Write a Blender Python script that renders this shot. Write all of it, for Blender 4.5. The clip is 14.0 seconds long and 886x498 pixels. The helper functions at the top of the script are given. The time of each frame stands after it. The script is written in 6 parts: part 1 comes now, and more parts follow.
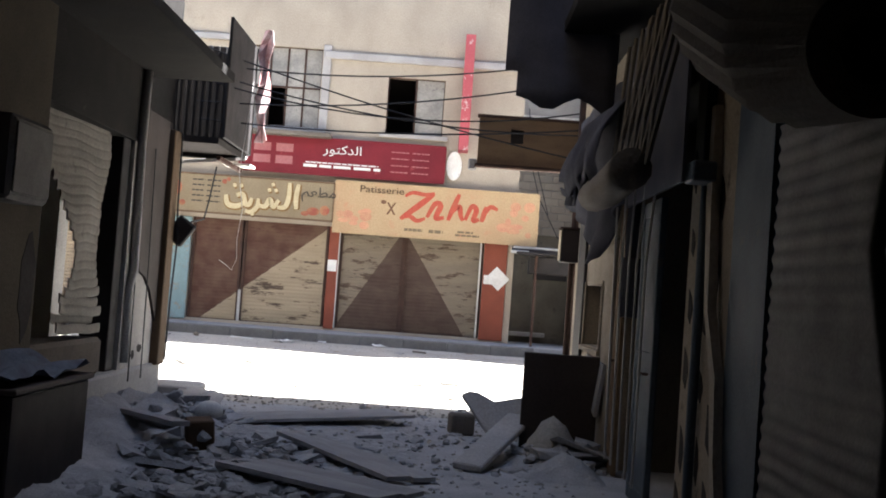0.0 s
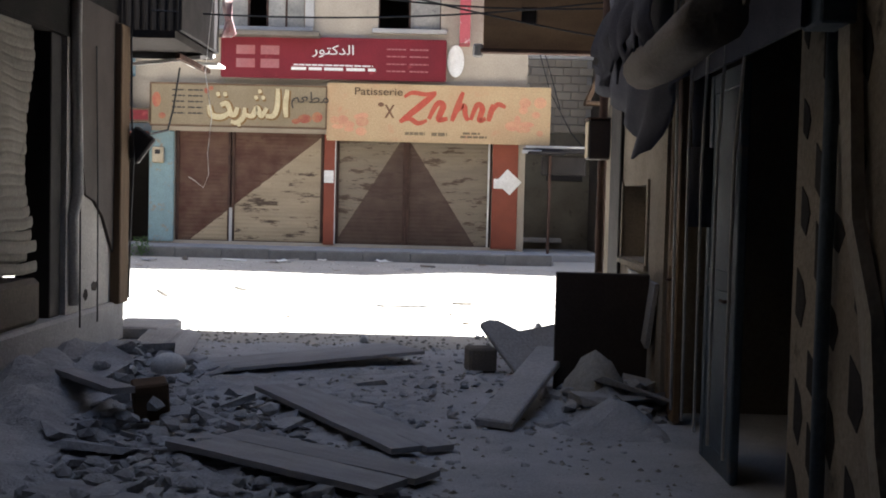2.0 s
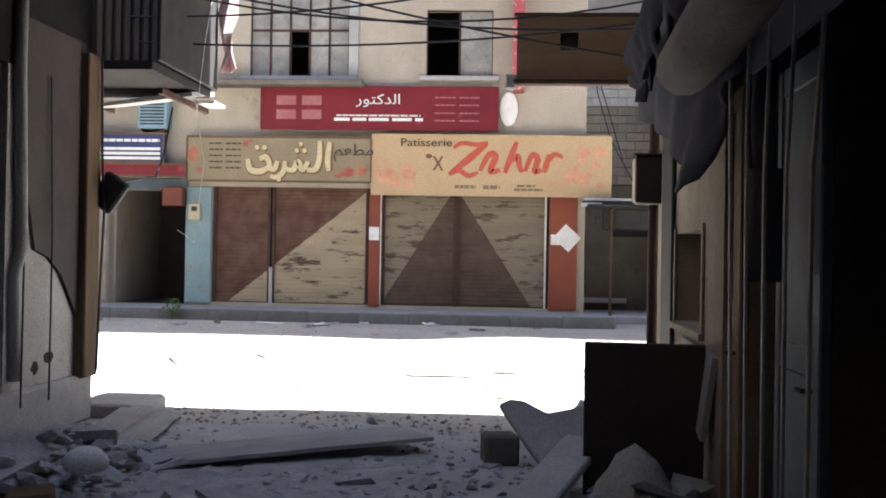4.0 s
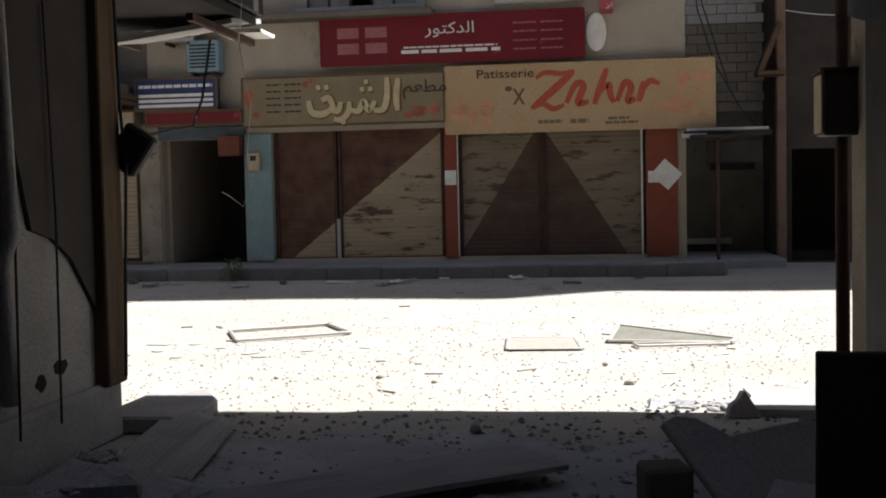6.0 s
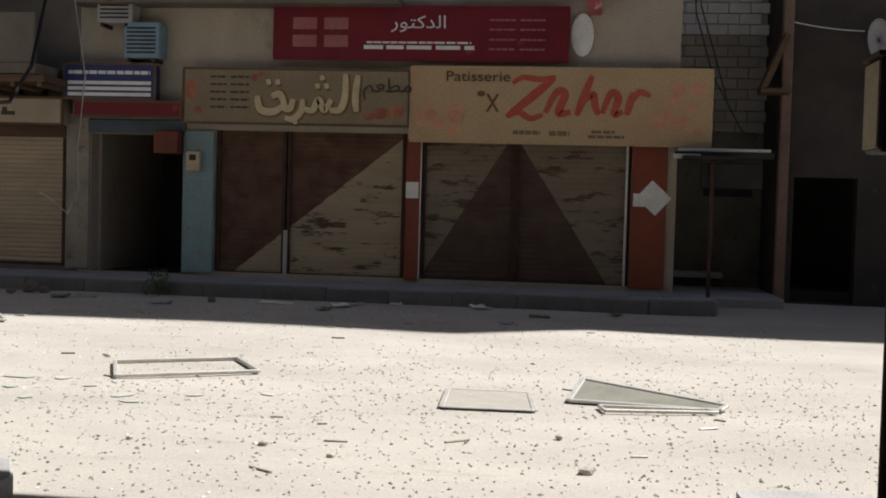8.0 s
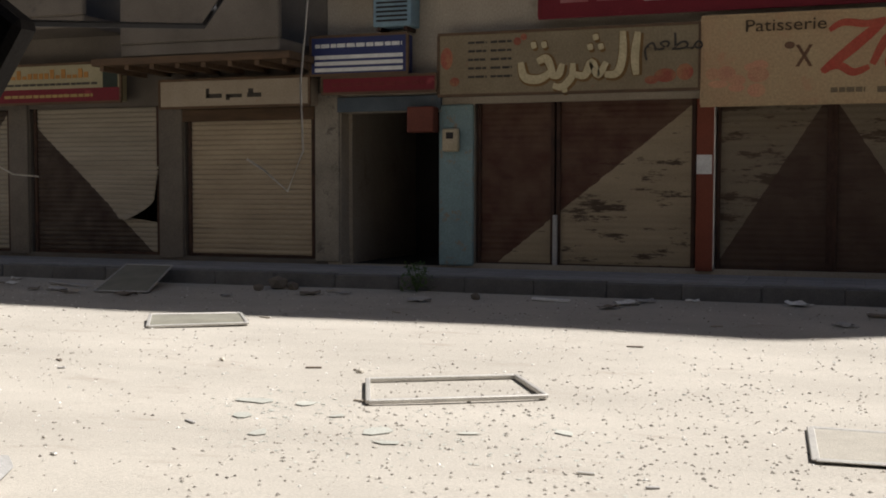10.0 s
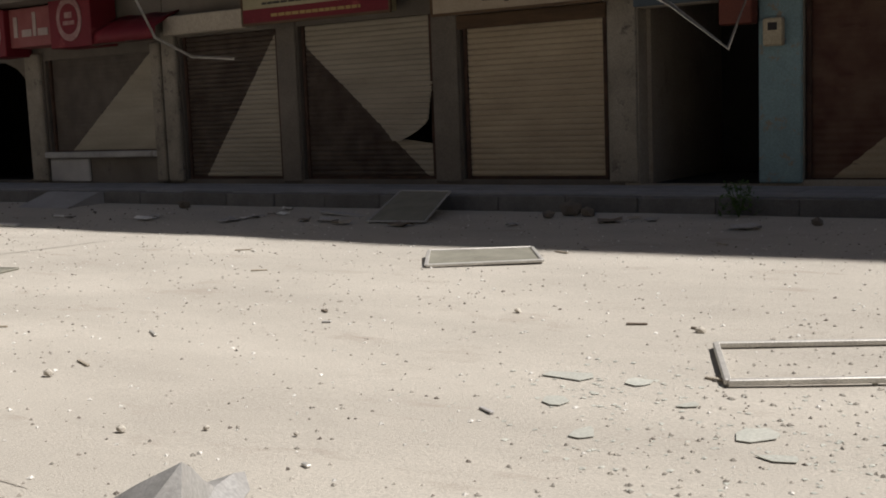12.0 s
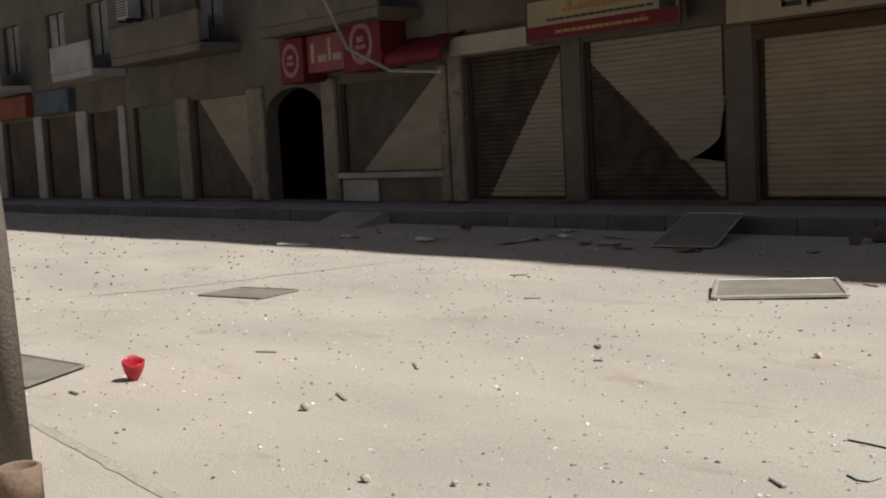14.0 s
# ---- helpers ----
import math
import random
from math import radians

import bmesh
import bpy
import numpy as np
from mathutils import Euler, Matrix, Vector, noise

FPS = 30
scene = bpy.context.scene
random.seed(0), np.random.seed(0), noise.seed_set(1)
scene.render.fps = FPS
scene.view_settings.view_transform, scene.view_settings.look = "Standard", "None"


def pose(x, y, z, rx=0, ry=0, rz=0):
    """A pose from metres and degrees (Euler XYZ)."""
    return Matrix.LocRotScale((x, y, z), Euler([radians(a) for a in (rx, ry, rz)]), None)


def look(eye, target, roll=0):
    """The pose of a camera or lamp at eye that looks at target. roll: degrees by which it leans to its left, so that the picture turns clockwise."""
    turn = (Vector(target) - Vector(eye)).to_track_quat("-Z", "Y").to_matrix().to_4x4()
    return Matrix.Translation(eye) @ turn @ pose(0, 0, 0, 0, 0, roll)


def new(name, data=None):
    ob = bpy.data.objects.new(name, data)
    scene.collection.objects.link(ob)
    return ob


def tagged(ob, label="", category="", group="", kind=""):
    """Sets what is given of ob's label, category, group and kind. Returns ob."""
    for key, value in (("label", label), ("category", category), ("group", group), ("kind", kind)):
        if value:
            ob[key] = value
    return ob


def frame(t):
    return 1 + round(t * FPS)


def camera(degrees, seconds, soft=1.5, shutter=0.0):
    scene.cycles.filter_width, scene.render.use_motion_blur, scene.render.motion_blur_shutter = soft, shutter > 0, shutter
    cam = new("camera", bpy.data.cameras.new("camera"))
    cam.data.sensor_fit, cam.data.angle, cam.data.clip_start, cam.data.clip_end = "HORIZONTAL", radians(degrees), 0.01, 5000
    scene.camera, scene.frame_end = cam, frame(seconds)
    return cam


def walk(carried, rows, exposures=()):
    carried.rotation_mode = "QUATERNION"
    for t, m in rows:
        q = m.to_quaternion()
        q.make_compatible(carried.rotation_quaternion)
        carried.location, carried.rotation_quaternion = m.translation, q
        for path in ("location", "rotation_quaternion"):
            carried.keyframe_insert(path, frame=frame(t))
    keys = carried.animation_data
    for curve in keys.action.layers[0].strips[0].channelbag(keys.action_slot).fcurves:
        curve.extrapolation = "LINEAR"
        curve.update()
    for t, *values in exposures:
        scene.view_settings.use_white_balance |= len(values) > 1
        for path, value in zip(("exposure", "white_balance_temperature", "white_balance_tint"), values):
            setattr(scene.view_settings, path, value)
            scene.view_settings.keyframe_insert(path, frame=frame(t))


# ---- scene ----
cam = camera(43.0, 14.0, soft=1.85)
PATH = [
    (0, (2.931, -27.837, 1.503), (2.917, -25.838, 1.581), 4.2),
    (0.5, (2.89, -27.815, 1.484), (3.111, -25.83, 1.582), 3.7),
    (1, (2.975, -26.863, 1.563), (2.963, -24.864, 1.639), 0.9),
    (1.5, (2.901, -26.252, 1.528), (2.743, -24.259, 1.486), 0.5),
    (2, (2.906, -25.74, 1.548), (2.888, -23.742, 1.458), 1.4),
    (2.5, (2.89, -25.279, 1.518), (2.986, -23.284, 1.415), 3.8),
    (3, (3.037, -24.88, 1.521), (3.191, -22.887, 1.462), 0.3),
    (3.5, (3.396, -24.41, 1.575), (3.405, -22.41, 1.607), -1.0),
    (4, (3.377, -23.886, 1.495), (3.221, -21.892, 1.51), 1.0),
    (4.2, (3.312, -23.593, 1.517), (3.106, -21.603, 1.545), -1.1),
    (6.3, (2.792, -21.24, 1.667), (2.512, -19.263, 1.562), -1.1),
    (6.5, (2.763, -20.932, 1.645), (2.507, -18.951, 1.547), -0.3),
    (7, (2.864, -20.298, 1.67), (2.821, -18.299, 1.625), -1.3),
    (7.5, (2.994, -19.795, 1.645), (2.859, -17.802, 1.558), 2.2),
    (8, (3.061, -19.23, 1.697), (2.806, -17.248, 1.623), 1.6),
    (8.5, (2.96, -18.639, 1.688), (2.516, -16.69, 1.631), 1.6),
    (8.7, (2.854, -18.379, 1.663), (2.349, -16.445, 1.592), 0.6),
    (10.8, (1.531, -15.905, 1.547), (0.719, -14.081, 1.423), 1.0),
    (11, (1.402, -15.693, 1.512), (0.536, -13.895, 1.381), 0.7),
    (11.5, (1.011, -15.263, 1.489), (0.038, -13.527, 1.291), -1.6),
    (12, (0.712, -14.875, 1.514), (-0.392, -13.224, 1.272), -2.2),
    (12.5, (0.511, -14.644, 1.497), (-0.636, -13.025, 1.243), -1.6),
    (13, (0.404, -14.433, 1.463), (-0.773, -12.84, 1.183), -0.7),
    (13.5, (0.343, -14.321, 1.491), (-1.054, -12.916, 1.214), -0.9),
    (14, (0.38, -14.291, 1.526), (-1.111, -12.972, 1.338), -3.0),
]
EXPOSURES = [(0, 3.35, 5950, 11), (1.0, 3.6, 5950, 11), (1.5, 3.3, 5900, 11), (2.0, 3.0, 5900, 11), (2.5, 2.95, 5850, 10), (3.5, 3.15, 5900, 11), (4.2, 3.05, 5900, 11), (6.3, 0.87, 6150, 11), (7.0, 0.7, 6150, 11), (8.5, 0.6, 6300, 11), (11.0, 0.52, 6450, 12), (12.5, 0.1, 6500, 12), (14.0, 0.05, 6600, 13)]
walk(cam, [(t, look(eye, target, roll)) for t, eye, target, roll in PATH], EXPOSURES)

# ---- light ----
# sky and one sun behind the far row of houses, high and to the east
world = bpy.data.worlds.new("world")
scene.world = world
world.use_nodes = True
SUN = Vector((0.62, 0.26, 0.95)).normalized()
sky = world.node_tree.nodes.new("ShaderNodeTexSky")
sky.sky_type, sky.sun_disc = "NISHITA", False
sky.sun_elevation = math.asin(SUN.z)
sky.sun_rotation = math.atan2(SUN.x, SUN.y)
sky.dust_density = 2.0
background = world.node_tree.nodes["Background"]
background.inputs["Strength"].default_value = 0.036
world.node_tree.links.new(sky.outputs["Color"], background.inputs["Color"])
sun_data = bpy.data.lights.new("sun", "SUN")
sun_data.energy, sun_data.angle, sun_data.color = 5.0, radians(0.6), (1.0, 0.965, 0.92)
sun = new("sun", sun_data)
sun.matrix_world = look(SUN * 60, (0, 0, 0))

# ---- materials ----
def surface(name, base, second=None, rough=0.8, metal=0.0, fine=40.0, coarse=1.5, mix=0.5, bump=0.3, stain=None, stain_at=0.62, spread=0.12, stretch=(1, 1, 1), vary=0.0):
    """Two-scale surface: coarse blotches between base and second, fine grain, optional stains of their own shape."""
    m = bpy.data.materials.new(name)
    m.use_nodes = True
    nt = m.node_tree
    n, l = nt.nodes, nt.links
    bsdf = n["Principled BSDF"]
    second = second or tuple(c * 0.7 for c in base)
    co = n.new("ShaderNodeTexCoord")
    mp = n.new("ShaderNodeMapping")
    mp.inputs["Scale"].default_value = stretch
    l.new(co.outputs["Object"], mp.inputs["Vector"])

    def noise_node(scale, detail=6.0, rough_=0.6):
        t = n.new("ShaderNodeTexNoise")
        t.inputs["Scale"].default_value, t.inputs["Detail"].default_value, t.inputs["Roughness"].default_value = scale, detail, rough_
        l.new(mp.outputs["Vector"], t.inputs["Vector"])
        return t

    big, small = noise_node(coarse), noise_node(fine, 4.0)
    ramp = n.new("ShaderNodeMapRange")
    ramp.inputs["From Min"].default_value, ramp.inputs["From Max"].default_value = 0.35, 0.65
    ramp.inputs["To Max"].default_value = mix * 1.6
    ramp.inputs["To Min"].default_value = 0.0
    l.new(big.outputs["Fac"], ramp.inputs["Value"])
    a = n.new("ShaderNodeMix")
    a.data_type = "RGBA"
    a.inputs["A"].default_value, a.inputs["B"].default_value = (*base, 1), (*second, 1)
    l.new(ramp.outputs["Result"], a.inputs["Factor"])
    grain = n.new("ShaderNodeMapRange")
    grain.inputs["From Min"].default_value, grain.inputs["From Max"].default_value = 0.25, 0.75
    grain.inputs["To Min"].default_value, grain.inputs["To Max"].default_value = 0.78, 1.2
    l.new(small.outputs["Fac"], grain.inputs["Value"])
    b = n.new("ShaderNodeVectorMath")
    b.operation = "SCALE"
    l.new(a.outputs["Result"], b.inputs[0])
    l.new(grain.outputs["Result"], b.inputs["Scale"])
    out = b.outputs["Vector"]
    if vary:
        info = n.new("ShaderNodeObjectInfo")
        geo = n.new("ShaderNodeNewGeometry")
        add = n.new("ShaderNodeMath")
        add.operation = "ADD"
        l.new(info.outputs["Random"], add.inputs[0])
        l.new(geo.outputs["Random Per Island"], add.inputs[1])
        rr = n.new("ShaderNodeMapRange")
        rr.inputs["From Max"].default_value = 2.0
        rr.inputs["To Min"].default_value, rr.inputs["To Max"].default_value = 1 - vary, 1 + vary
        l.new(add.outputs["Value"], rr.inputs["Value"])
        v = n.new("ShaderNodeVectorMath")
        v.operation = "SCALE"
        l.new(out, v.inputs[0])
        l.new(rr.outputs["Result"], v.inputs["Scale"])
        out = v.outputs["Vector"]
    if stain:
        st = noise_node(coarse * 2.3, 8.0, 0.7)
        sr = n.new("ShaderNodeMapRange")
        sr.inputs["From Min"].default_value, sr.inputs["From Max"].default_value = stain_at, stain_at + spread
        l.new(st.outputs["Fac"], sr.inputs["Value"])
        c = n.new("ShaderNodeMix")
        c.data_type = "RGBA"
        c.inputs["B"].default_value = (*stain, 1)
        l.new(sr.outputs["Result"], c.inputs["Factor"])
        l.new(out, c.inputs["A"])
        out = c.outputs["Result"]
    l.new(out, bsdf.inputs["Base Color"])
    bsdf.inputs["Metallic"].default_value = metal
    bsdf.inputs["Specular IOR Level"].default_value = 0.12 if rough >= 0.8 else 0.25
    rg = n.new("ShaderNodeMapRange")
    rg.inputs["To Min"].default_value, rg.inputs["To Max"].default_value = max(0.05, rough - 0.12), min(1.0, rough + 0.12)
    l.new(big.outputs["Fac"], rg.inputs["Value"])
    l.new(rg.outputs["Result"], bsdf.inputs["Roughness"])
    if bump:
        bp = n.new("ShaderNodeBump")
        bp.inputs["Strength"].default_value, bp.inputs["Distance"].default_value = bump, 0.02
        l.new(small.outputs["Fac"], bp.inputs["Height"])
        l.new(bp.outputs["Normal"], bsdf.inputs["Normal"])
    return m


def painted_shutter(name, base, paint, lines, streak, streak_at=0.56):
    """Sheet metal of one colour with a second colour painted where all the given lines (a, b, c): a*x + b*z > c hold, and rust streaks."""
    m = surface(name, base, tuple(c * 0.75 for c in base), rough=0.62, fine=60, coarse=1.2, bump=0.15, stain=streak, stain_at=streak_at, spread=0.06, stretch=(0.55, 1, 2.6))
    nt = m.node_tree
    n, l = nt.nodes, nt.links
    bsdf = n["Principled BSDF"]
    was = bsdf.inputs["Base Color"].links[0].from_socket
    co = n.new("ShaderNodeTexCoord")
    sep = n.new("ShaderNodeSeparateXYZ")
    l.new(co.outputs["Object"], sep.inputs["Vector"])
    wob = n.new("ShaderNodeTexNoise")
    wob.inputs["Scale"].default_value = 9.0
    l.new(co.outputs["Object"], wob.inputs["Vector"])

    def math_node(op, a, b):
        k = n.new("ShaderNodeMath")
        k.operation = op
        for i, v in enumerate((a, b)):
            if isinstance(v, (int, float)):
                k.inputs[i].default_value = v
            else:
                l.new(v, k.inputs[i])
        return k.outputs["Value"]

    total = None
    for a, b, c in lines:
        s = math_node("ADD", math_node("MULTIPLY", sep.outputs["X"], a), math_node("MULTIPLY", sep.outputs["Z"], b))
        s = math_node("ADD", s, math_node("MULTIPLY", wob.outputs["Fac"], 0.06))
        g = math_node("GREATER_THAN", s, c + 0.03)
        total = g if total is None else math_node("MULTIPLY", total, g)
    wear = n.new("ShaderNodeTexNoise")
    wear.inputs["Scale"].default_value, wear.inputs["Detail"].default_value = 3.0, 8.0
    l.new(co.outputs["Object"], wear.inputs["Vector"])
    wr = n.new("ShaderNodeMapRange")
    wr.inputs["From Min"].default_value, wr.inputs["From Max"].default_value = 0.3, 0.7
    wr.inputs["To Min"].default_value, wr.inputs["To Max"].default_value = 0.82, 1.0
    l.new(wear.outputs["Fac"], wr.inputs["Value"])
    mix = n.new("ShaderNodeMix")
    mix.data_type = "RGBA"
    l.new(math_node("MULTIPLY", total, wr.outputs["Result"]), mix.inputs["Factor"])
    l.new(was, mix.inputs["A"])
    mix.inputs["B"].default_value = (*paint, 1)
    l.new(mix.outputs["Result"], bsdf.inputs["Base Color"])
    return m



M_GROUND = surface("dusty_asphalt", (0.48, 0.445, 0.385), (0.40, 0.37, 0.32), rough=0.95, fine=120, coarse=0.8, mix=0.6, bump=0.5, stain=(0.31, 0.265, 0.22), stain_at=0.57, spread=0.22, stretch=(0.45, 1.0, 1.0))
M_PAVE = surface("pavement_concrete", (0.33, 0.325, 0.32), (0.24, 0.235, 0.23), rough=0.95, fine=60, coarse=1.0, bump=0.4, vary=0.15)
M_KERB = surface("kerb_stone", (0.17, 0.165, 0.16), (0.10, 0.098, 0.095), rough=0.9, fine=60, coarse=2.0, bump=0.4, vary=0.2)
M_PLASTER = surface("beige_plaster", (0.43, 0.375, 0.295), (0.31, 0.265, 0.21), rough=0.95, fine=45, coarse=0.7, bump=0.35, stain=(0.22, 0.19, 0.15), stain_at=0.6, spread=0.15, stretch=(1, 1, 0.6))
M_PIER = surface("worn_tan_render", (0.30, 0.265, 0.215), (0.2, 0.175, 0.14), rough=0.95, fine=45, coarse=2.2, bump=0.5, stain=(0.12, 0.1, 0.085), stain_at=0.57, spread=0.1)
M_CONC = surface("grey_render", (0.185, 0.16, 0.133), (0.115, 0.1, 0.083), rough=0.95, fine=50, coarse=0.9, bump=0.4, stain=(0.10, 0.09, 0.08), stain_at=0.6, spread=0.15)
M_CONC_LIGHT = surface("pale_concrete", (0.44, 0.425, 0.405), (0.31, 0.295, 0.28), rough=0.95, fine=50, coarse=1.2, bump=0.5, stain=(0.2, 0.18, 0.16), stain_at=0.64, vary=0.1)
M_BLOCK = surface("concrete_block", (0.42, 0.37, 0.30), (0.34, 0.30, 0.24), rough=0.95, fine=60, coarse=2.0, bump=0.5, vary=0.2)
M_BROWN = surface("red_brown_paint", (0.23, 0.062, 0.034), (0.17, 0.05, 0.03), rough=0.7, fine=50, coarse=1.3, bump=0.2, stain=(0.15, 0.06, 0.04), stain_at=0.66)
M_TEAL = surface("pale_teal_paint", (0.21, 0.30, 0.31), (0.18, 0.25, 0.26), rough=0.75, fine=50, coarse=3.0, bump=0.3, stain=(0.25, 0.22, 0.18), stain_at=0.57, spread=0.05)
M_RUST = surface("rusted_iron", (0.10, 0.06, 0.045), (0.05, 0.035, 0.03), rough=0.85, metal=0.3, fine=80, coarse=4.0, bump=0.3)
# dark metal, and the colour standing in for shade on some walls and plates
M_DARK = surface("dark_metal_and_shade", (0.035, 0.03, 0.028), (0.02, 0.018, 0.017), rough=0.7, fine=60, coarse=3.0, bump=0.2)
M_WHITE = surface("white_paper", (0.75, 0.74, 0.70), (0.6, 0.58, 0.54), rough=0.85, fine=60, coarse=5.0, bump=0.1)
M_WIRE_WHITE = surface("white_cable", (0.72, 0.70, 0.66), rough=0.6, fine=80, coarse=5.0, bump=0.0)
M_WIRE = surface("black_cable", (0.025, 0.025, 0.028), rough=0.6, fine=80, coarse=5.0, bump=0.0)
M_ALU = surface("dull_aluminium", (0.62, 0.60, 0.55), (0.45, 0.43, 0.4), rough=0.5, metal=0.5, fine=80, coarse=4.0, bump=0.1)
M_MESH = surface("grey_fly_mesh", (0.25, 0.24, 0.195), (0.18, 0.172, 0.14), rough=0.8, fine=150, coarse=3.0, bump=0.3)
# plaster taken dark so the base colour holds the shade on these walls
M_WALL_SHADE = surface("shade_darkened_plaster", (0.075, 0.066, 0.058), (0.045, 0.04, 0.036), rough=0.95, fine=45, coarse=1.1, bump=0.5, stain=(0.13, 0.115, 0.1), stain_at=0.62, spread=0.1)
# near-black base that paints deep shade on wall and ceilings
M_DEEP_SHADE = surface("deep_shade_plaster", (0.026, 0.023, 0.02), (0.014, 0.013, 0.012), rough=0.95, fine=45, coarse=1.4, bump=0.6, stain=(0.06, 0.052, 0.045), stain_at=0.64, spread=0.08)
M_DUSTY_BOARD = surface("dust_covered_board", (0.40, 0.39, 0.38), (0.30, 0.29, 0.285), rough=0.95, fine=40, coarse=2.5, bump=0.4, stain=(0.22, 0.2, 0.18), stain_at=0.62, stretch=(1, 5, 5), vary=0.12)
M_OLD_TIMBER = surface("brown_old_timber", (0.14, 0.09, 0.055), (0.09, 0.06, 0.04), rough=0.85, fine=40, coarse=2.0, bump=0.4, stretch=(1, 6, 6), vary=0.2)
M_PANE = surface("dust_coated_glass", (0.26, 0.245, 0.215), (0.15, 0.145, 0.135), rough=0.35, fine=30, coarse=2.5, bump=0.05, stain=(0.07, 0.07, 0.07), stain_at=0.6, vary=0.45)
M_WOOD = surface("grey_old_wood", (0.24, 0.20, 0.16), (0.15, 0.125, 0.10), rough=0.85, fine=30, coarse=2.0, bump=0.4, stretch=(1, 8, 8), vary=0.25)
M_SHARD = surface("greenish_glass_shards", (0.47, 0.47, 0.415), (0.40, 0.405, 0.36), rough=0.5, fine=60, coarse=5.0, bump=0.0, vary=0.25)
M_SLAT = surface("cream_shutter_slat", (0.44, 0.36, 0.25), (0.35, 0.28, 0.195), rough=0.6, fine=70, coarse=1.6, bump=0.1, stain=(0.25, 0.15, 0.08), stain_at=0.68, vary=0.08, stretch=(0.6, 1, 1.4))
# near-black base puts the shade of unlit rooms into the colour
M_SHADE = surface("shade_dark_plaster", (0.05, 0.044, 0.04), (0.03, 0.027, 0.025), rough=0.95, fine=30, coarse=1.0, bump=0.2)
M_RED_SIGN = surface("crimson_sign_sheet", (0.17, 0.014, 0.021), (0.12, 0.01, 0.016), rough=0.6, fine=40, coarse=0.8, bump=0.05, stain=(0.30, 0.06, 0.06), stain_at=0.62)
M_YEL_SIGN = surface("faded_yellow_sign_sheet", (0.44, 0.325, 0.18), (0.41, 0.265, 0.145), rough=0.6, fine=30, coarse=1.1, bump=0.05, stain=(0.46, 0.21, 0.12), stain_at=0.58, spread=0.2)
M_TAN_SIGN = surface("faded_tan_sign_sheet", (0.25, 0.2, 0.122), (0.2, 0.152, 0.088), rough=0.6, fine=30, coarse=1.6, bump=0.05, stain=(0.25, 0.12, 0.07), stain_at=0.64)
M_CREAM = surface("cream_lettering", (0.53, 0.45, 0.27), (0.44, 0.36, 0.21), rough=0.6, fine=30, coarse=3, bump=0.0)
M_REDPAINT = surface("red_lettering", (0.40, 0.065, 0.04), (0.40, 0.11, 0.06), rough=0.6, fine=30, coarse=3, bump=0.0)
M_BLACKPAINT = surface("dark_lettering", (0.06, 0.05, 0.04), rough=0.6, fine=30, coarse=3, bump=0.0)
M_BLUE_SIGN = surface("dark_blue_sign_sheet", (0.035, 0.045, 0.13), (0.03, 0.035, 0.10), rough=0.5, fine=40, coarse=1.0, bump=0.05)
M_PINK = surface("faded_pink_sign_sheet", (0.40, 0.09, 0.10), (0.33, 0.07, 0.08), rough=0.6, fine=30, coarse=2, bump=0.05, stain=(0.5, 0.36, 0.34), stain_at=0.56, spread=0.05)
M_LEAF = surface("weed_leaf", (0.085, 0.14, 0.045), (0.055, 0.095, 0.03), rough=0.6, fine=30, coarse=6, bump=0.0, vary=0.3)
M_RED_PLASTIC = surface("red_plastic", (0.48, 0.04, 0.055), (0.4, 0.03, 0.045), rough=0.35, fine=30, coarse=6, bump=0.0)
M_RUBBLE = surface("rubble_stone", (0.42, 0.415, 0.41), (0.27, 0.265, 0.26), rough=0.95, fine=50, coarse=4.0, bump=0.5, vary=0.3)
M_CHIP = surface("pale_stone_chips", (0.48, 0.45, 0.39), (0.26, 0.235, 0.20), rough=0.95, fine=50, coarse=30.0, mix=0.6, bump=0.2, vary=0.55)
M_TIN = surface("galvanised_sheet", (0.50, 0.49, 0.47), (0.36, 0.35, 0.33), rough=0.5, metal=0.4, fine=50, coarse=3.0, bump=0.15)
M_DUSTY_TIN = surface("dusty_dark_tin", (0.14, 0.13, 0.118), (0.09, 0.083, 0.075), rough=0.7, metal=0.2, fine=50, coarse=3.0, bump=0.15)
M_PANEL = surface("dark_brown_board", (0.055, 0.042, 0.035), (0.04, 0.03, 0.026), rough=0.7, fine=50, coarse=2.0, bump=0.15)
M_BEIGE_BOX = surface("beige_enamel", (0.45, 0.38, 0.26), (0.36, 0.30, 0.2), rough=0.6, fine=40, coarse=4, bump=0.1)
M_FABRIC = surface("dusty_grey_cloth", (0.10, 0.10, 0.12), (0.06, 0.06, 0.074), rough=0.95, fine=90, coarse=2.5, bump=0.4)
M_BLUEGREY = surface("blue_grey_paint", (0.09, 0.115, 0.14), (0.06, 0.078, 0.095), rough=0.7, fine=50, coarse=2.0, bump=0.2, stain=(0.15, 0.13, 0.11), stain_at=0.6)


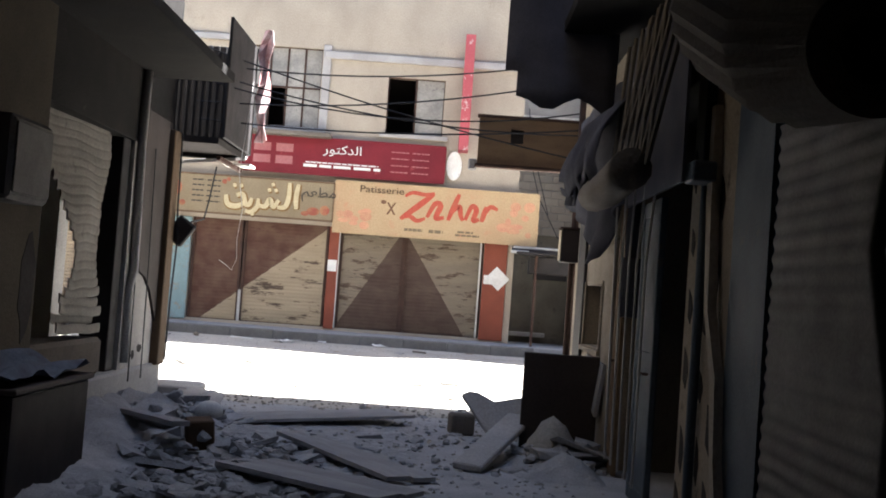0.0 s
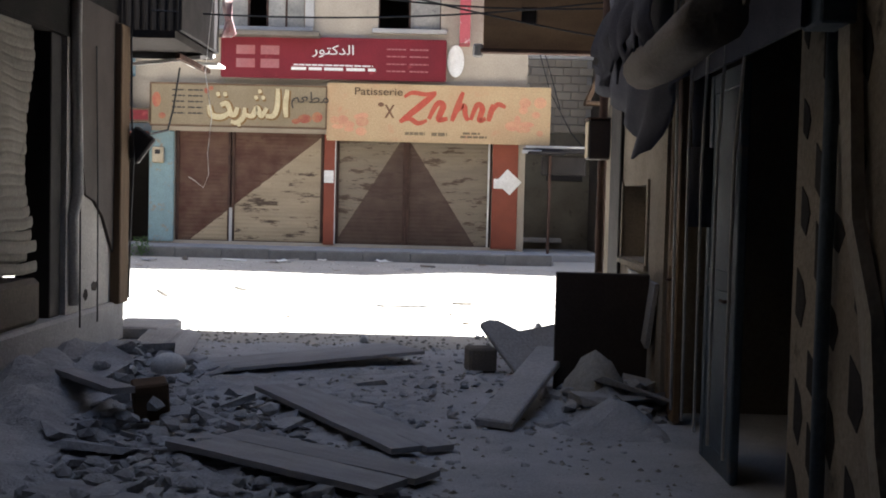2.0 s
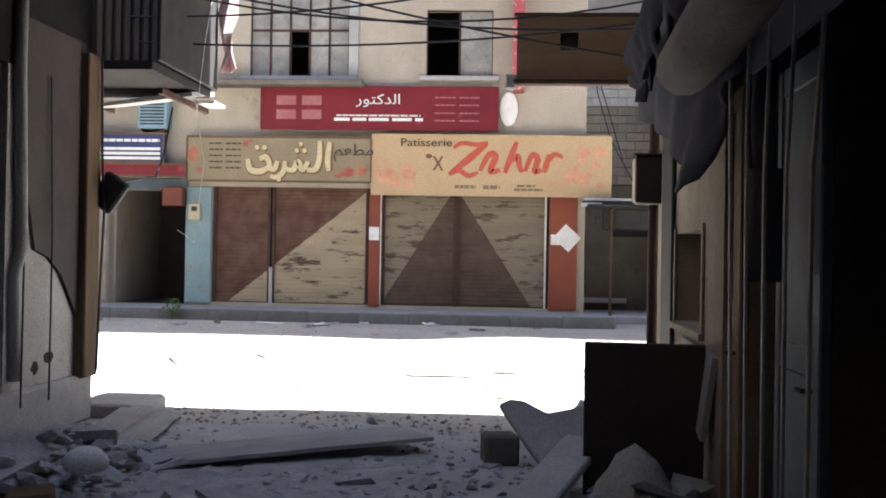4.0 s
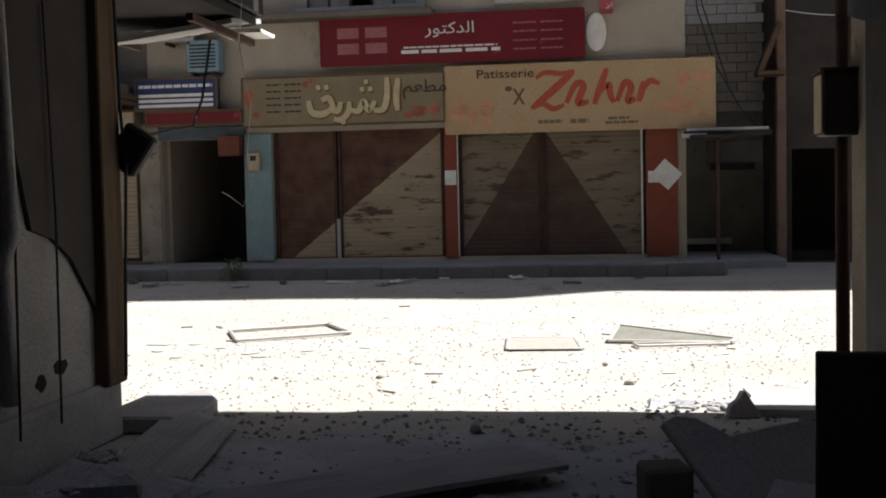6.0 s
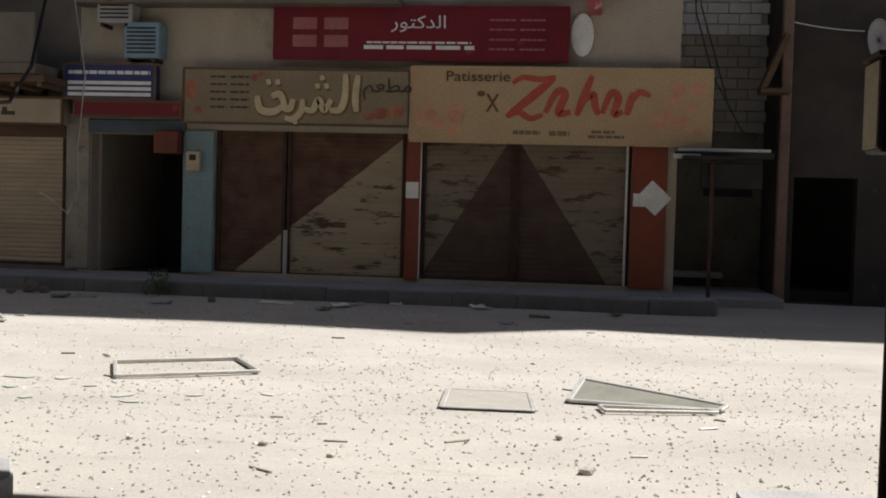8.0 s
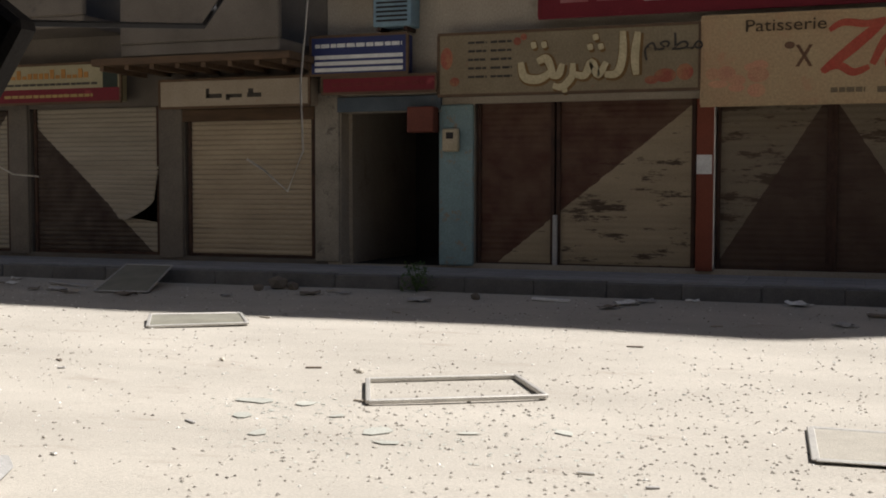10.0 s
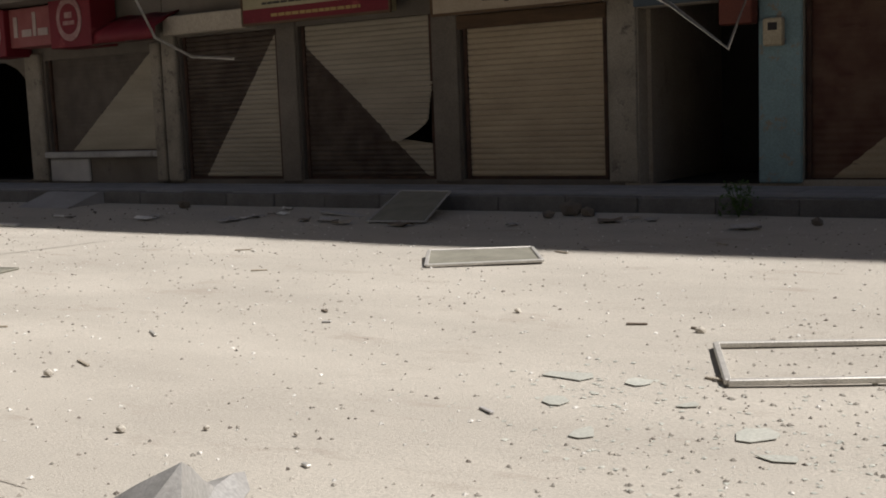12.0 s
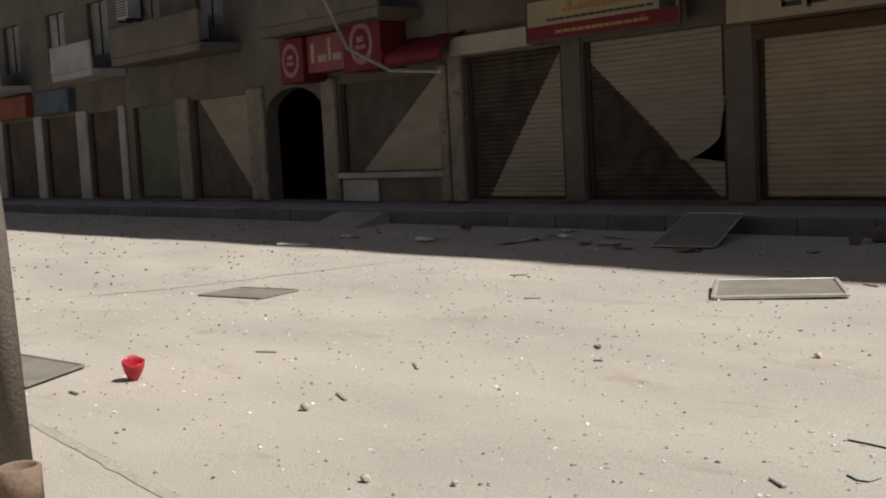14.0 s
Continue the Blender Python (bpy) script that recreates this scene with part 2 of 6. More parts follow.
# ---- mesh helpers ----
def box(bm, x0, x1, y0, y1, z0, z1, bevel=0.0, m=None):
    """An upright box between the given limits, bevelled if asked, turned by m about its own centre."""
    c = Vector(((x0 + x1) / 2, (y0 + y1) / 2, (z0 + z1) / 2))
    s = Matrix.Diagonal((abs(x1 - x0), abs(y1 - y0), abs(z1 - z0), 1))
    t = Matrix.Translation(c) @ (m or Matrix.Identity(4)) @ s
    if not bevel:
        return bmesh.ops.create_cube(bm, size=1, matrix=t)["verts"]
    tmp = bmesh.new()
    bmesh.ops.create_cube(tmp, size=1, matrix=t)
    bmesh.ops.bevel(tmp, geom=tmp.edges[:], offset=bevel, segments=1, affect="EDGES")
    me = bpy.data.meshes.new("tmp")
    tmp.to_mesh(me)
    tmp.free()
    bm.from_mesh(me)
    bpy.data.meshes.remove(me)


def prism(bm, outline, y0, y1):
    """An outline of (x, z) pushed from y0 to y1."""
    a = [bm.verts.new((x, y0, z)) for x, z in outline]
    b = [bm.verts.new((x, y1, z)) for x, z in outline]
    bm.faces.new(a)
    bm.faces.new(b[::-1])
    for i in range(len(a)):
        j = (i + 1) % len(a)
        bm.faces.new((a[j], a[i], b[i], b[j]))
    bmesh.ops.recalc_face_normals(bm, faces=bm.faces[:])


def tube(bm, points, radius, sides=6):
    """A round bar along points."""
    rings = []
    pts = [Vector(p) for p in points]
    for i, p in enumerate(pts):
        d = (pts[min(i + 1, len(pts) - 1)] - pts[max(i - 1, 0)]).normalized()
        u = d.cross(Vector((0.3, 0.2, 1))).normalized()
        v = d.cross(u)
        rings.append([bm.verts.new(p + radius * (math.cos(a) * u + math.sin(a) * v)) for a in (2 * math.pi * k / sides for k in range(sides))])
    for r, s in zip(rings, rings[1:]):
        for k in range(sides):
            bm.faces.new((r[k], r[(k + 1) % sides], s[(k + 1) % sides], s[k]))
    bm.faces.new(rings[0][::-1])
    bm.faces.new(rings[-1])


def lump(bm, c, size, seed=0, rough=0.35, m=None, fine=1):
    """A broken stone: an icosphere pushed about."""
    rnd = random.Random(seed)
    tmp = bmesh.new()
    bmesh.ops.create_icosphere(tmp, subdivisions=fine, radius=0.5)
    for v in tmp.verts:
        push = rnd.uniform(-rough, rough) if fine == 1 else rough * 2 * noise.noise(v.co * 4 + Vector((seed, 0, 0)))
        v.co = Vector((v.co.x * size[0], v.co.y * size[1], v.co.z * size[2])) * (1 + push)
    tmp.transform(Matrix.Translation(c) @ (m or Matrix.Identity(4)))
    me = bpy.data.meshes.new("tmp")
    tmp.to_mesh(me)
    tmp.free()
    bm.from_mesh(me)
    bpy.data.meshes.remove(me)


def part(name, bm, material, parent=None, label="", smooth=False):
    me = bpy.data.meshes.new(name)
    if isinstance(bm, bmesh.types.BMesh):
        bm.to_mesh(me)
        bm.free()
    me.materials.append(material)
    if smooth:
        for p in me.polygons:
            p.use_smooth = True
    ob = new(name, me)
    ob.parent = parent
    return tagged(ob, label)


def piece(name, mesh, parent, m):
    ob = new(name, mesh)
    ob.parent = parent
    ob.matrix_basis = m
    return ob


def mesh_of(name, bm, material):
    me = bpy.data.meshes.new(name)
    bm.to_mesh(me)
    bm.free()
    me.materials.append(material)
    return me


def thing(name, label, category, at=(0, 0, 0), group="", kind="", rz=0.0):
    ob = new(name)
    ob.empty_display_size = 0.1
    ob.matrix_basis = pose(*at, 0, 0, rz)
    return tagged(ob, label, category, group, kind)


def solo(name, bm, material, label, category, at=(0, 0, 0), group="", kind="", rot=(0, 0, 0), smooth=False):
    ob = part(name, bm, material, None, label, smooth)
    ob.matrix_basis = pose(*at, *rot)
    return tagged(ob, label, category, group, kind)


def boxes(*rows, bevel=0.0):
    bm = bmesh.new()
    for r in rows:
        box(bm, *r, bevel=bevel)
    return bm


def lettering(name, body, size, at, material, parent, squash=1.0, slant=0.0, align="CENTER"):
    """Raised writing on a sign, as a mesh."""
    cu = bpy.data.curves.new(name, "FONT")
    cu.body, cu.size, cu.extrude, cu.shear, cu.align_x, cu.align_y = body, size, 0.006, slant, align, "CENTER"
    ob = bpy.data.objects.new(name, cu)
    me = bpy.data.meshes.new_from_object(ob)
    bpy.data.objects.remove(ob)
    me.materials.append(material)
    t = new(name, me)
    t.parent = parent
    t.matrix_basis = pose(*at, 90, 0, 0) @ Matrix.Diagonal((squash, 1, 1, 1))
    return t


def bars(bm, x0, x1, z0, z1, y, words, rnd):
    """One line of writing too small to read, as plain bars."""
    x = x0
    while x < x1 - 0.01:
        w = min((x1 - x0) / words * rnd.uniform(0.6, 1.1), x1 - x)
        box(bm, x, x + w * 0.85, y - 0.006, y, z0, z1)
        x += w


# ---- ground ----
def ground_z(y):
    """The road rises towards the far kerb."""
    t = min(max((y + 9.0) / 7.0, 0.0), 1.0)
    return 0.17 * t


def build_ground():
    bm = bmesh.new()
    xs = [-3000, -400, -60] + [x * 0.5 for x in range(-90, 31)] + [60, 400, 3000]
    ys = [-3000, -400, -40] + [y * 0.5 for y in range(-60, 13)] + [30, 400, 3000]
    grid = {}
    for i, x in enumerate(xs):
        for j, y in enumerate(ys):
            z = ground_z(y)
            if -50 < x < 20 and -32 < y < 5:
                z += 0.022 * noise.noise((x * 0.35, y * 0.35, 0)) + 0.008 * noise.noise((x * 1.1, y * 1.1, 3))
            grid[i, j] = bm.verts.new((x, y, z))
    for i in range(len(xs) - 1):
        for j in range(len(ys) - 1):
            bm.faces.new((grid[i, j], grid[i + 1, j], grid[i + 1, j + 1], grid[i, j + 1]))
    return solo("ground", bm, M_GROUND, "dusty pale asphalt road covered with grit and debris", "road", kind="structure", smooth=True)


build_ground()


def road_z(x, y):
    """Height of the road's sheet at a place."""
    i, j = math.floor(x * 2) / 2, math.floor(y * 2) / 2
    u, v = (x - i) * 2, (y - j) * 2
    h = [ground_z(b) + 0.022 * noise.noise((a * 0.35, b * 0.35, 0)) + 0.008 * noise.noise((a * 1.1, b * 1.1, 3)) for a, b in ((i, j), (i + 0.5, j), (i, j + 0.5), (i + 0.5, j + 0.5))]
    return (h[0] * (1 - u) + h[1] * u) * (1 - v) + (h[2] * (1 - u) + h[3] * u) * v



def build_alley_floor():
    """Dirty concrete of the alley, ending in a ragged edge at its mouth."""
    bm = bmesh.new()
    xs, ys = np.arange(-0.9, 8.01, 0.15), np.arange(-31, -13.6, 0.15)
    g = {}
    for i, x in enumerate(xs):
        for j, y in enumerate(ys):
            z = 0.022 * noise.noise((x * 0.35, y * 0.35, 0)) + 0.008 * noise.noise((x * 1.1, y * 1.1, 3)) + 0.012 + 0.012 * noise.noise((x * 2.3, y * 2.3, 7))
            z -= 0.06 * max(0.0, (y + 14.3 + 0.5 * noise.noise((x * 1.3, 0, 2)))) if y > -14.9 else 0
            g[i, j] = bm.verts.new((x, y, z))
    for i in range(len(xs) - 1):
        for j in range(len(ys) - 1):
            bm.faces.new((g[i, j], g[i + 1, j], g[i + 1, j + 1], g[i, j + 1]))
    m = surface("dirty_alley_concrete", (0.50, 0.495, 0.49), (0.37, 0.365, 0.36), rough=0.95, fine=70, coarse=1.6, mix=0.6, bump=0.7, stain=(0.2, 0.195, 0.19), stain_at=0.6, spread=0.2)
    return solo("floor", bm, m, "dirty grey concrete alley floor under dust", "floor", kind="structure", smooth=True)


build_alley_floor()

# far pavement with kerb stones
PAVE_Z, KERB_Y = 0.37, -1.95
pavement = solo("pavement", boxes((-60, 5.05, KERB_Y + 0.15, 0.02, -0.1, PAVE_Z)), M_PAVE, "grey concrete pavement in front of the shops", "pavement", kind="structure")


# ---- far row of houses ----
def wall_boxes(bm, x0, x1, y0, y1, z0, z1, holes):
    """One solid wall with holes (hx0, hx1, hz0, hz1) that go through it."""
    xs = sorted({x0, x1, *[h[0] for h in holes], *[h[1] for h in holes]})
    zs = sorted({z0, z1, *[h[2] for h in holes], *[h[3] for h in holes]})

    def full(i, k):
        if not (0 <= i < len(xs) - 1 and 0 <= k < len(zs) - 1):
            return False
        x, z = (xs[i] + xs[i + 1]) / 2, (zs[k] + zs[k + 1]) / 2
        return not any(h[0] < x < h[1] and h[2] < z < h[3] for h in holes)

    made = {}

    def v(i, k, y):
        if (i, k, y) not in made:
            made[i, k, y] = bm.verts.new((xs[i], y, zs[k]))
        return made[i, k, y]

    for i in range(len(xs) - 1):
        for k in range(len(zs) - 1):
            if not full(i, k):
                continue
            bm.faces.new((v(i, k, y0), v(i + 1, k, y0), v(i + 1, k + 1, y0), v(i, k + 1, y0)))
            bm.faces.new((v(i, k + 1, y1), v(i + 1, k + 1, y1), v(i + 1, k, y1), v(i, k, y1)))
            for di, dk, p, q in ((-1, 0, (i, k), (i, k + 1)), (1, 0, (i + 1, k + 1), (i + 1, k)), (0, -1, (i + 1, k), (i, k)), (0, 1, (i, k + 1), (i + 1, k + 1))):
                if not full(i + di, k + dk):
                    bm.faces.new((v(*p, y0), v(*q, y0), v(*q, y1), v(*p, y1)))


def window_part(house, x0, x1, z0, z1, cols, rows, broken=(), y=0.12, material=None):
    """A steel window with its panes; broken panes are left out."""
    bm = bmesh.new()
    t = 0.045
    px, pz = (x1 - x0) / cols, (z1 - z0) / rows
    wall_boxes(bm, x0, x1, y - 0.03, y + 0.03, z0, z1, [(x0 + px * i + t / 2, x0 + px * (i + 1) - t / 2, z0 + pz * j + t / 2, z0 + pz * (j + 1) - t / 2) for i in range(cols) for j in range(rows)])
    w = part("window", bm, material or M_RUST, house)
    for i in range(cols):
        for j in range(rows):
            if (i, j) in broken:
                continue
            a, b = x0 + (x1 - x0) * i / cols + t / 2, x0 + (x1 - x0) * (i + 1) / cols - t / 2
            c, d = z0 + (z1 - z0) * j / rows + t / 2, z0 + (z1 - z0) * (j + 1) / rows - t / 2
            part("pane", boxes((a, b, y - 0.004, y + 0.004, c, d)), M_PANE, w)
    return w


def house(name, label, x0, x1, top, holes, wall_material, rooms=True, y=0.0, depth=9.0):
    h = thing(name, label, "building")
    bm = bmesh.new()
    wall_boxes(bm, x0, x1, y, y + 0.3, 0.0, top, holes)
    part("wall", bm, wall_material, h)
    part("side_wall", boxes((x0, x0 + 0.3, y + 0.3, y + depth, 0.0, top)), wall_material, h)
    part("side_wall", boxes((x1 - 0.3, x1, y + 0.3, y + depth, 0.0, top)), wall_material, h)
    part("rear_wall", boxes((x0, x1, y + depth, y + depth + 0.3, 0.0, top)), wall_material, h)
    part("roof", boxes((x0 + 0.3, x1 - 0.3, y + 0.3, y + depth, top - 0.5, top - 0.2)), M_CONC, h)
    # slabs and partition carry the room's shade in their colour
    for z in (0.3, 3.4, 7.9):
        part("floor_slab", boxes((x0 + 0.3, x1 - 0.3, y + 0.3, y + depth, z - 0.15, z + 0.08)), M_SHADE, h)
    part("partition", boxes((x0 + 0.3, x1 - 0.3, y + 3.2, y + 3.35, 0.38, 3.25), (x0 + 0.3, x1 - 0.3, y + 3.2, y + 3.35, 3.48, top - 0.5)), M_SHADE, h)
    return h


SHOPS_A = [(0.17, 3.75, 0.45, 2.95), (-3.51, -0.09, 0.45, 2.95), (-5.81, -4.09, 0.38, 2.85)]
WIN_A = [(-2.75, -0.6, 5.35, 7.35), (1.08, 2.5, 5.37, 6.78)]
house_a = house("shop_house", "beige plastered house with shuttered shops below and broken windows above", -6.05, 4.5, 18.2, SHOPS_A + WIN_A + [(-5.4, -3.9, 5.6, 7.3)], M_PLASTER)
window_part(house_a, -2.75, -0.6, 5.35, 7.35, 5, 2, {(2, 0)})
window_part(house_a, 1.08, 2.5, 5.37, 6.78, 2, 1, {(0, 0)}, material=M_RUST)
window_part(house_a, -5.4, -3.9, 5.6, 7.3, 3, 1, {(1, 0)})
part("ledge", boxes((-0.55, 4.5, -0.10, 0.0, 7.12, 7.3), (-6.05, -2.8, -0.10, 0.0, 7.4, 7.55), bevel=0.015), M_CONC_LIGHT, house_a)
for r in ((-2.95, -0.4, -0.12, 0.12, 5.22, 5.34), (0.95, 2.65, -0.1, 0.12, 5.26, 5.36)):
    part("sill", boxes(r, bevel=0.012), M_CONC_LIGHT, house_a)
part("window_surround", boxes((-0.58, -0.38, -0.06, 0.0, 5.35, 7.45), bevel=0.012), M_CONC_LIGHT, house_a)
part("balcony", boxes((-6.0, -0.2, -0.55, 0.0, 5.08, 5.2), bevel=0.02), M_CONC, house_a)
# shop piers with their own paint
part("pier", boxes((-0.085, 0.165, -0.06, 0.0, 0.42, 2.94), bevel=0.012), M_BROWN, house_a, "red-brown painted pier")
part("pier", boxes((3.755, 4.34, -0.06, 0.0, 0.42, 2.94), bevel=0.012), M_BROWN, house_a, "red-brown painted pier")
part("pier", boxes((-4.085, -3.515, -0.07, 0.0, 0.41, 2.94), bevel=0.02), M_TEAL, house_a, "pale teal painted pier, peeling")
part("pier", boxes((-6.27, -5.82, -0.05, 0.0, 0.41, 3.2), bevel=0.02), M_PIER, house_a)
# doorway walls coloured dark in place of the shade inside
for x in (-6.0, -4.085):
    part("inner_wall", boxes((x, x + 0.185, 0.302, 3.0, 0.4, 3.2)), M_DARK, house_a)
part("door_lintel", boxes((-5.85, -4.05, -0.08, 0.0, 2.86, 3.1), bevel=0.012), M_BLUEGREY, house_a)

SHOPS_B = [(-8.78, -6.29, 0.45, 2.95), (-12.05, -9.3, 0.45, 3.05), (-14.9, -12.52, 0.45, 3.05)]
house_b = house("shop_house", "grey rendered house with three roller-shuttered shops", -15.3, -6.06, 18.4, SHOPS_B + [(-9.6, -7.8, 5.4, 7.0), (-13.8, -12.0, 5.4, 7.0)], M_CONC)
window_part(house_b, -9.6, -7.8, 5.4, 7.0, 4, 1, {(2, 0)})
window_part(house_b, -13.8, -12.0, 5.4, 7.0, 4, 1, {(0, 0)})
part("pier", boxes((-9.28, -8.8, -0.05, 0.0, 0.41, 3.2), bevel=0.015), M_CONC, house_b)
part("pier", boxes((-12.5, -12.07, -0.05, 0.0, 0.41, 3.2), bevel=0.015), M_CONC, house_b)
part("pier", boxes((-15.29, -14.92, -0.12, 0.0, 0.41, 3.2), bevel=0.03), M_PIER, house_b)
part("balcony", boxes((-9.2, -6.3, -1.2, 0.0, 3.75, 3.95), (-9.2, -6.3, -1.22, -1.1, 3.95, 4.8), bevel=0.02), M_CONC, house_b)
part("balcony", boxes((-15.2, -10.0, -1.1, 0.0, 4.3, 4.5), (-15.2, -10.0, -1.12, -1.0, 4.5, 5.3), bevel=0.02), M_CONC, house_b)
part("band", boxes((-15.0, -12.95, -0.3, 0.0, 3.08, 3.42), bevel=0.02), M_PLASTER, house_b)
part("lintel", boxes((-8.8, -6.28, -0.05, 0.0, 2.76, 2.97), bevel=0.01), M_OLD_TIMBER, house_b, "rust-brown lintel over the shutter")
part("soffit", boxes((-9.75, -6.1, -1.25, -0.004, 3.62, 3.74), bevel=0.01), M_OLD_TIMBER, house_b, "stained brown timber soffit")
for k in range(8):
    part("joist", boxes((-9.6 + 0.48 * k, -9.52 + 0.48 * k, -1.22, -0.006, 3.54, 3.618)), M_OLD_TIMBER, house_b)

SHOPS_C = [(-18.8, -15.6, 1.0, 2.85), (-21.6, -19.35, 0.42, 2.95), (-25.0, -22.3, 0.45, 2.9), (-28.2, -25.7, 0.45, 2.9)]
house_c = house("shop_house", "grey house with an arched doorway and shuttered shops", -28.6, -15.32, 18.2, SHOPS_C + [(-18.0, -16.6, 4.6, 6.2), (-21.5, -20.2, 4.6, 6.2), (-24.5, -23.2, 4.6, 6.2), (-27.5, -26.3, 4.6, 6.2)], M_CONC)
for a, b in ((-18.0, -16.6), (-21.5, -20.2), (-24.5, -23.2), (-27.5, -26.3)):
    window_part(house_c, a, b, 4.6, 6.2, 2, 1)
for k in range(8):
    bm = bmesh.new()
    a0, a1 = math.pi * k / 8, math.pi * (k + 1) / 8
    xa, xb = -20.475 + 1.13 * math.cos(a0), -20.475 + 1.13 * math.cos(a1)
    za, zb = 2.3 + 0.62 * math.sin(a0), 2.3 + 0.62 * math.sin(a1)
    prism(bm, [(xa, za), (xa, 2.97), (xb, 2.97), (xb, zb)], -0.03, 0.28)
    part("arch_stone", bm, M_CONC, house_c)
for x0, x1 in ((-19.33, -18.85), (-22.28, -21.62), (-25.65, -25.05), (-15.6, -15.34)):
    part("pier", boxes((x0, x1, -0.12, 0.0, 0.41, 3.0), bevel=0.03), M_PIER, house_c)
part("sill", boxes((-18.85, -15.55, -0.15, 0.0, 0.88, 1.0), bevel=0.02), M_CONC_LIGHT, house_c)
part("plinth", boxes((-18.8, -17.6, -0.06, 0, 0.4, 0.86), bevel=0.02), M_CONC_LIGHT, house_c)
for x0, x1 in ((-20.0, -16.0), (-27.0, -22.5)):
    part("balcony", boxes((x0, x1, -1.1, 0.0, 3.9, 4.1), (x0, x1, -1.12, -1.02, 4.1, 4.85), bevel=0.02), M_CONC, house_c)

SHOPS_D = [(-31.0, -29.0, 0.45, 2.9), (-34.2, -31.8, 0.45, 2.9), (-37.5, -35.0, 0.45, 2.9), (-41.0, -38.3, 0.45, 2.9), (-45.0, -42.0, 0.45, 2.9)]
WIN_D = [(x, x + 1.3, z, z + 1.5) for x in (-44.0, -40.5, -37.0, -33.5, -30.6) for z in (4.5, 7.6)]
house_d = house("shop_house", "distant grey house with shuttered shops and small windows", -47.0, -28.62, 17.0, SHOPS_D + WIN_D, M_CONC)
for a, b, c, d in WIN_D:
    window_part(house_d, a, b, c, d, 2, 1)
for x in (-44.5, -37.6, -31.0):
    part("balcony", boxes((x, x + 2.6, -1.0, 0.0, 3.8, 4.0), (x, x + 2.6, -1.02, -0.94, 4.0, 4.75), bevel=0.02), M_CONC_LIGHT, house_d)
for x0, x1 in ((-29.0, -28.62), (-31.75, -31.05), (-34.9, -34.3), (-38.2, -37.6), (-41.9, -41.1)):
    part("pier", boxes((x0, x1, -0.08, 0.0, 0.41, 3.0), bevel=0.03), M_CONC_LIGHT, house_d)
part("sign_board", boxes((-34.2, -31.8, -0.25, 0.0, 3.0, 3.7), bevel=0.02), M_BLUEGREY, house_d, "pale blue shop sign board")
part("sign_board", boxes((-37.5, -35.0, -0.25, 0.0, 3.0, 3.7), bevel=0.02), M_BROWN, house_d)

# houses behind the side lane and to the east
lane_wall = thing("block_wall_house", "rear house of bare concrete blocks across the side lane", "building")
part("wall", boxes((4.55, 6.28, 2.6, 2.9, 0.0, 3.25)), surface("stained_khaki_render", (0.17, 0.15, 0.115), (0.10, 0.09, 0.07), rough=0.95, coarse=1.2, bump=0.4, stain=(0.06, 0.055, 0.045), stain_at=0.58), lane_wall, "stained khaki lower wall")
part("wall", boxes((4.55, 6.28, 2.66, 2.9, 3.25, 9.5)), M_CONC_LIGHT, lane_wall)
part("window", boxes((5.2, 6.1, 2.55, 2.6, 2.05, 2.6), bevel=0.01), M_DARK, lane_wall, "small dark window")
part("ledge", boxes((4.55, 5.6, 2.35, 2.6, 0.5, 0.62), bevel=0.02), M_CONC_LIGHT, lane_wall)
# the shade on this house is in its wall colour
house_e = house("corner_house", "corner house beside the side lane, coloured dark for its shade", 6.3, 24.0, 20.2, [(6.62, 7.7, 0.2, 2.4), (8.1, 9.4, 5.0, 6.4), (9.2, 12.0, 0.4, 2.9)], M_WALL_SHADE, y=1.2)
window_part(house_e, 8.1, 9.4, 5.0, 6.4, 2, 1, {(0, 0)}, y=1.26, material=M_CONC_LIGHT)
# unseen storey added to push the roof's shadow further over the road
part("upper_storey", boxes((6.3, 16.2, 1.2, 9.0, 20.2, 22.75)), M_WALL_SHADE, house_e)
solo("step", boxes((4.52, 6.3, -0.2, 2.6, 0.1, 0.34), bevel=0.03), M_PAVE, "low concrete step at the side lane", "step")


# ---- roller shutters ----
def slat_mesh(width, material, pitch=0.085):
    """One curved lath."""
    bm = bmesh.new()
    prof = [(0.0, 0.0), (-0.014, pitch * 0.22), (-0.02, pitch * 0.5), (-0.014, pitch * 0.78), (0.0, pitch * 0.96), (0.012, pitch * 0.96), (0.012, 0.0)]
    a = [bm.verts.new((-width / 2, y, z)) for y, z in prof]
    b = [bm.verts.new((width / 2, y, z)) for y, z in prof]
    for i in range(len(prof)):
        j = (i + 1) % len(prof)
        bm.faces.new((a[i], a[j], b[j], b[i]))
    bm.faces.new(a[::-1])
    bm.faces.new(b)
    bmesh.ops.recalc_face_normals(bm, faces=bm.faces[:])
    return mesh_of("slat", bm, material)


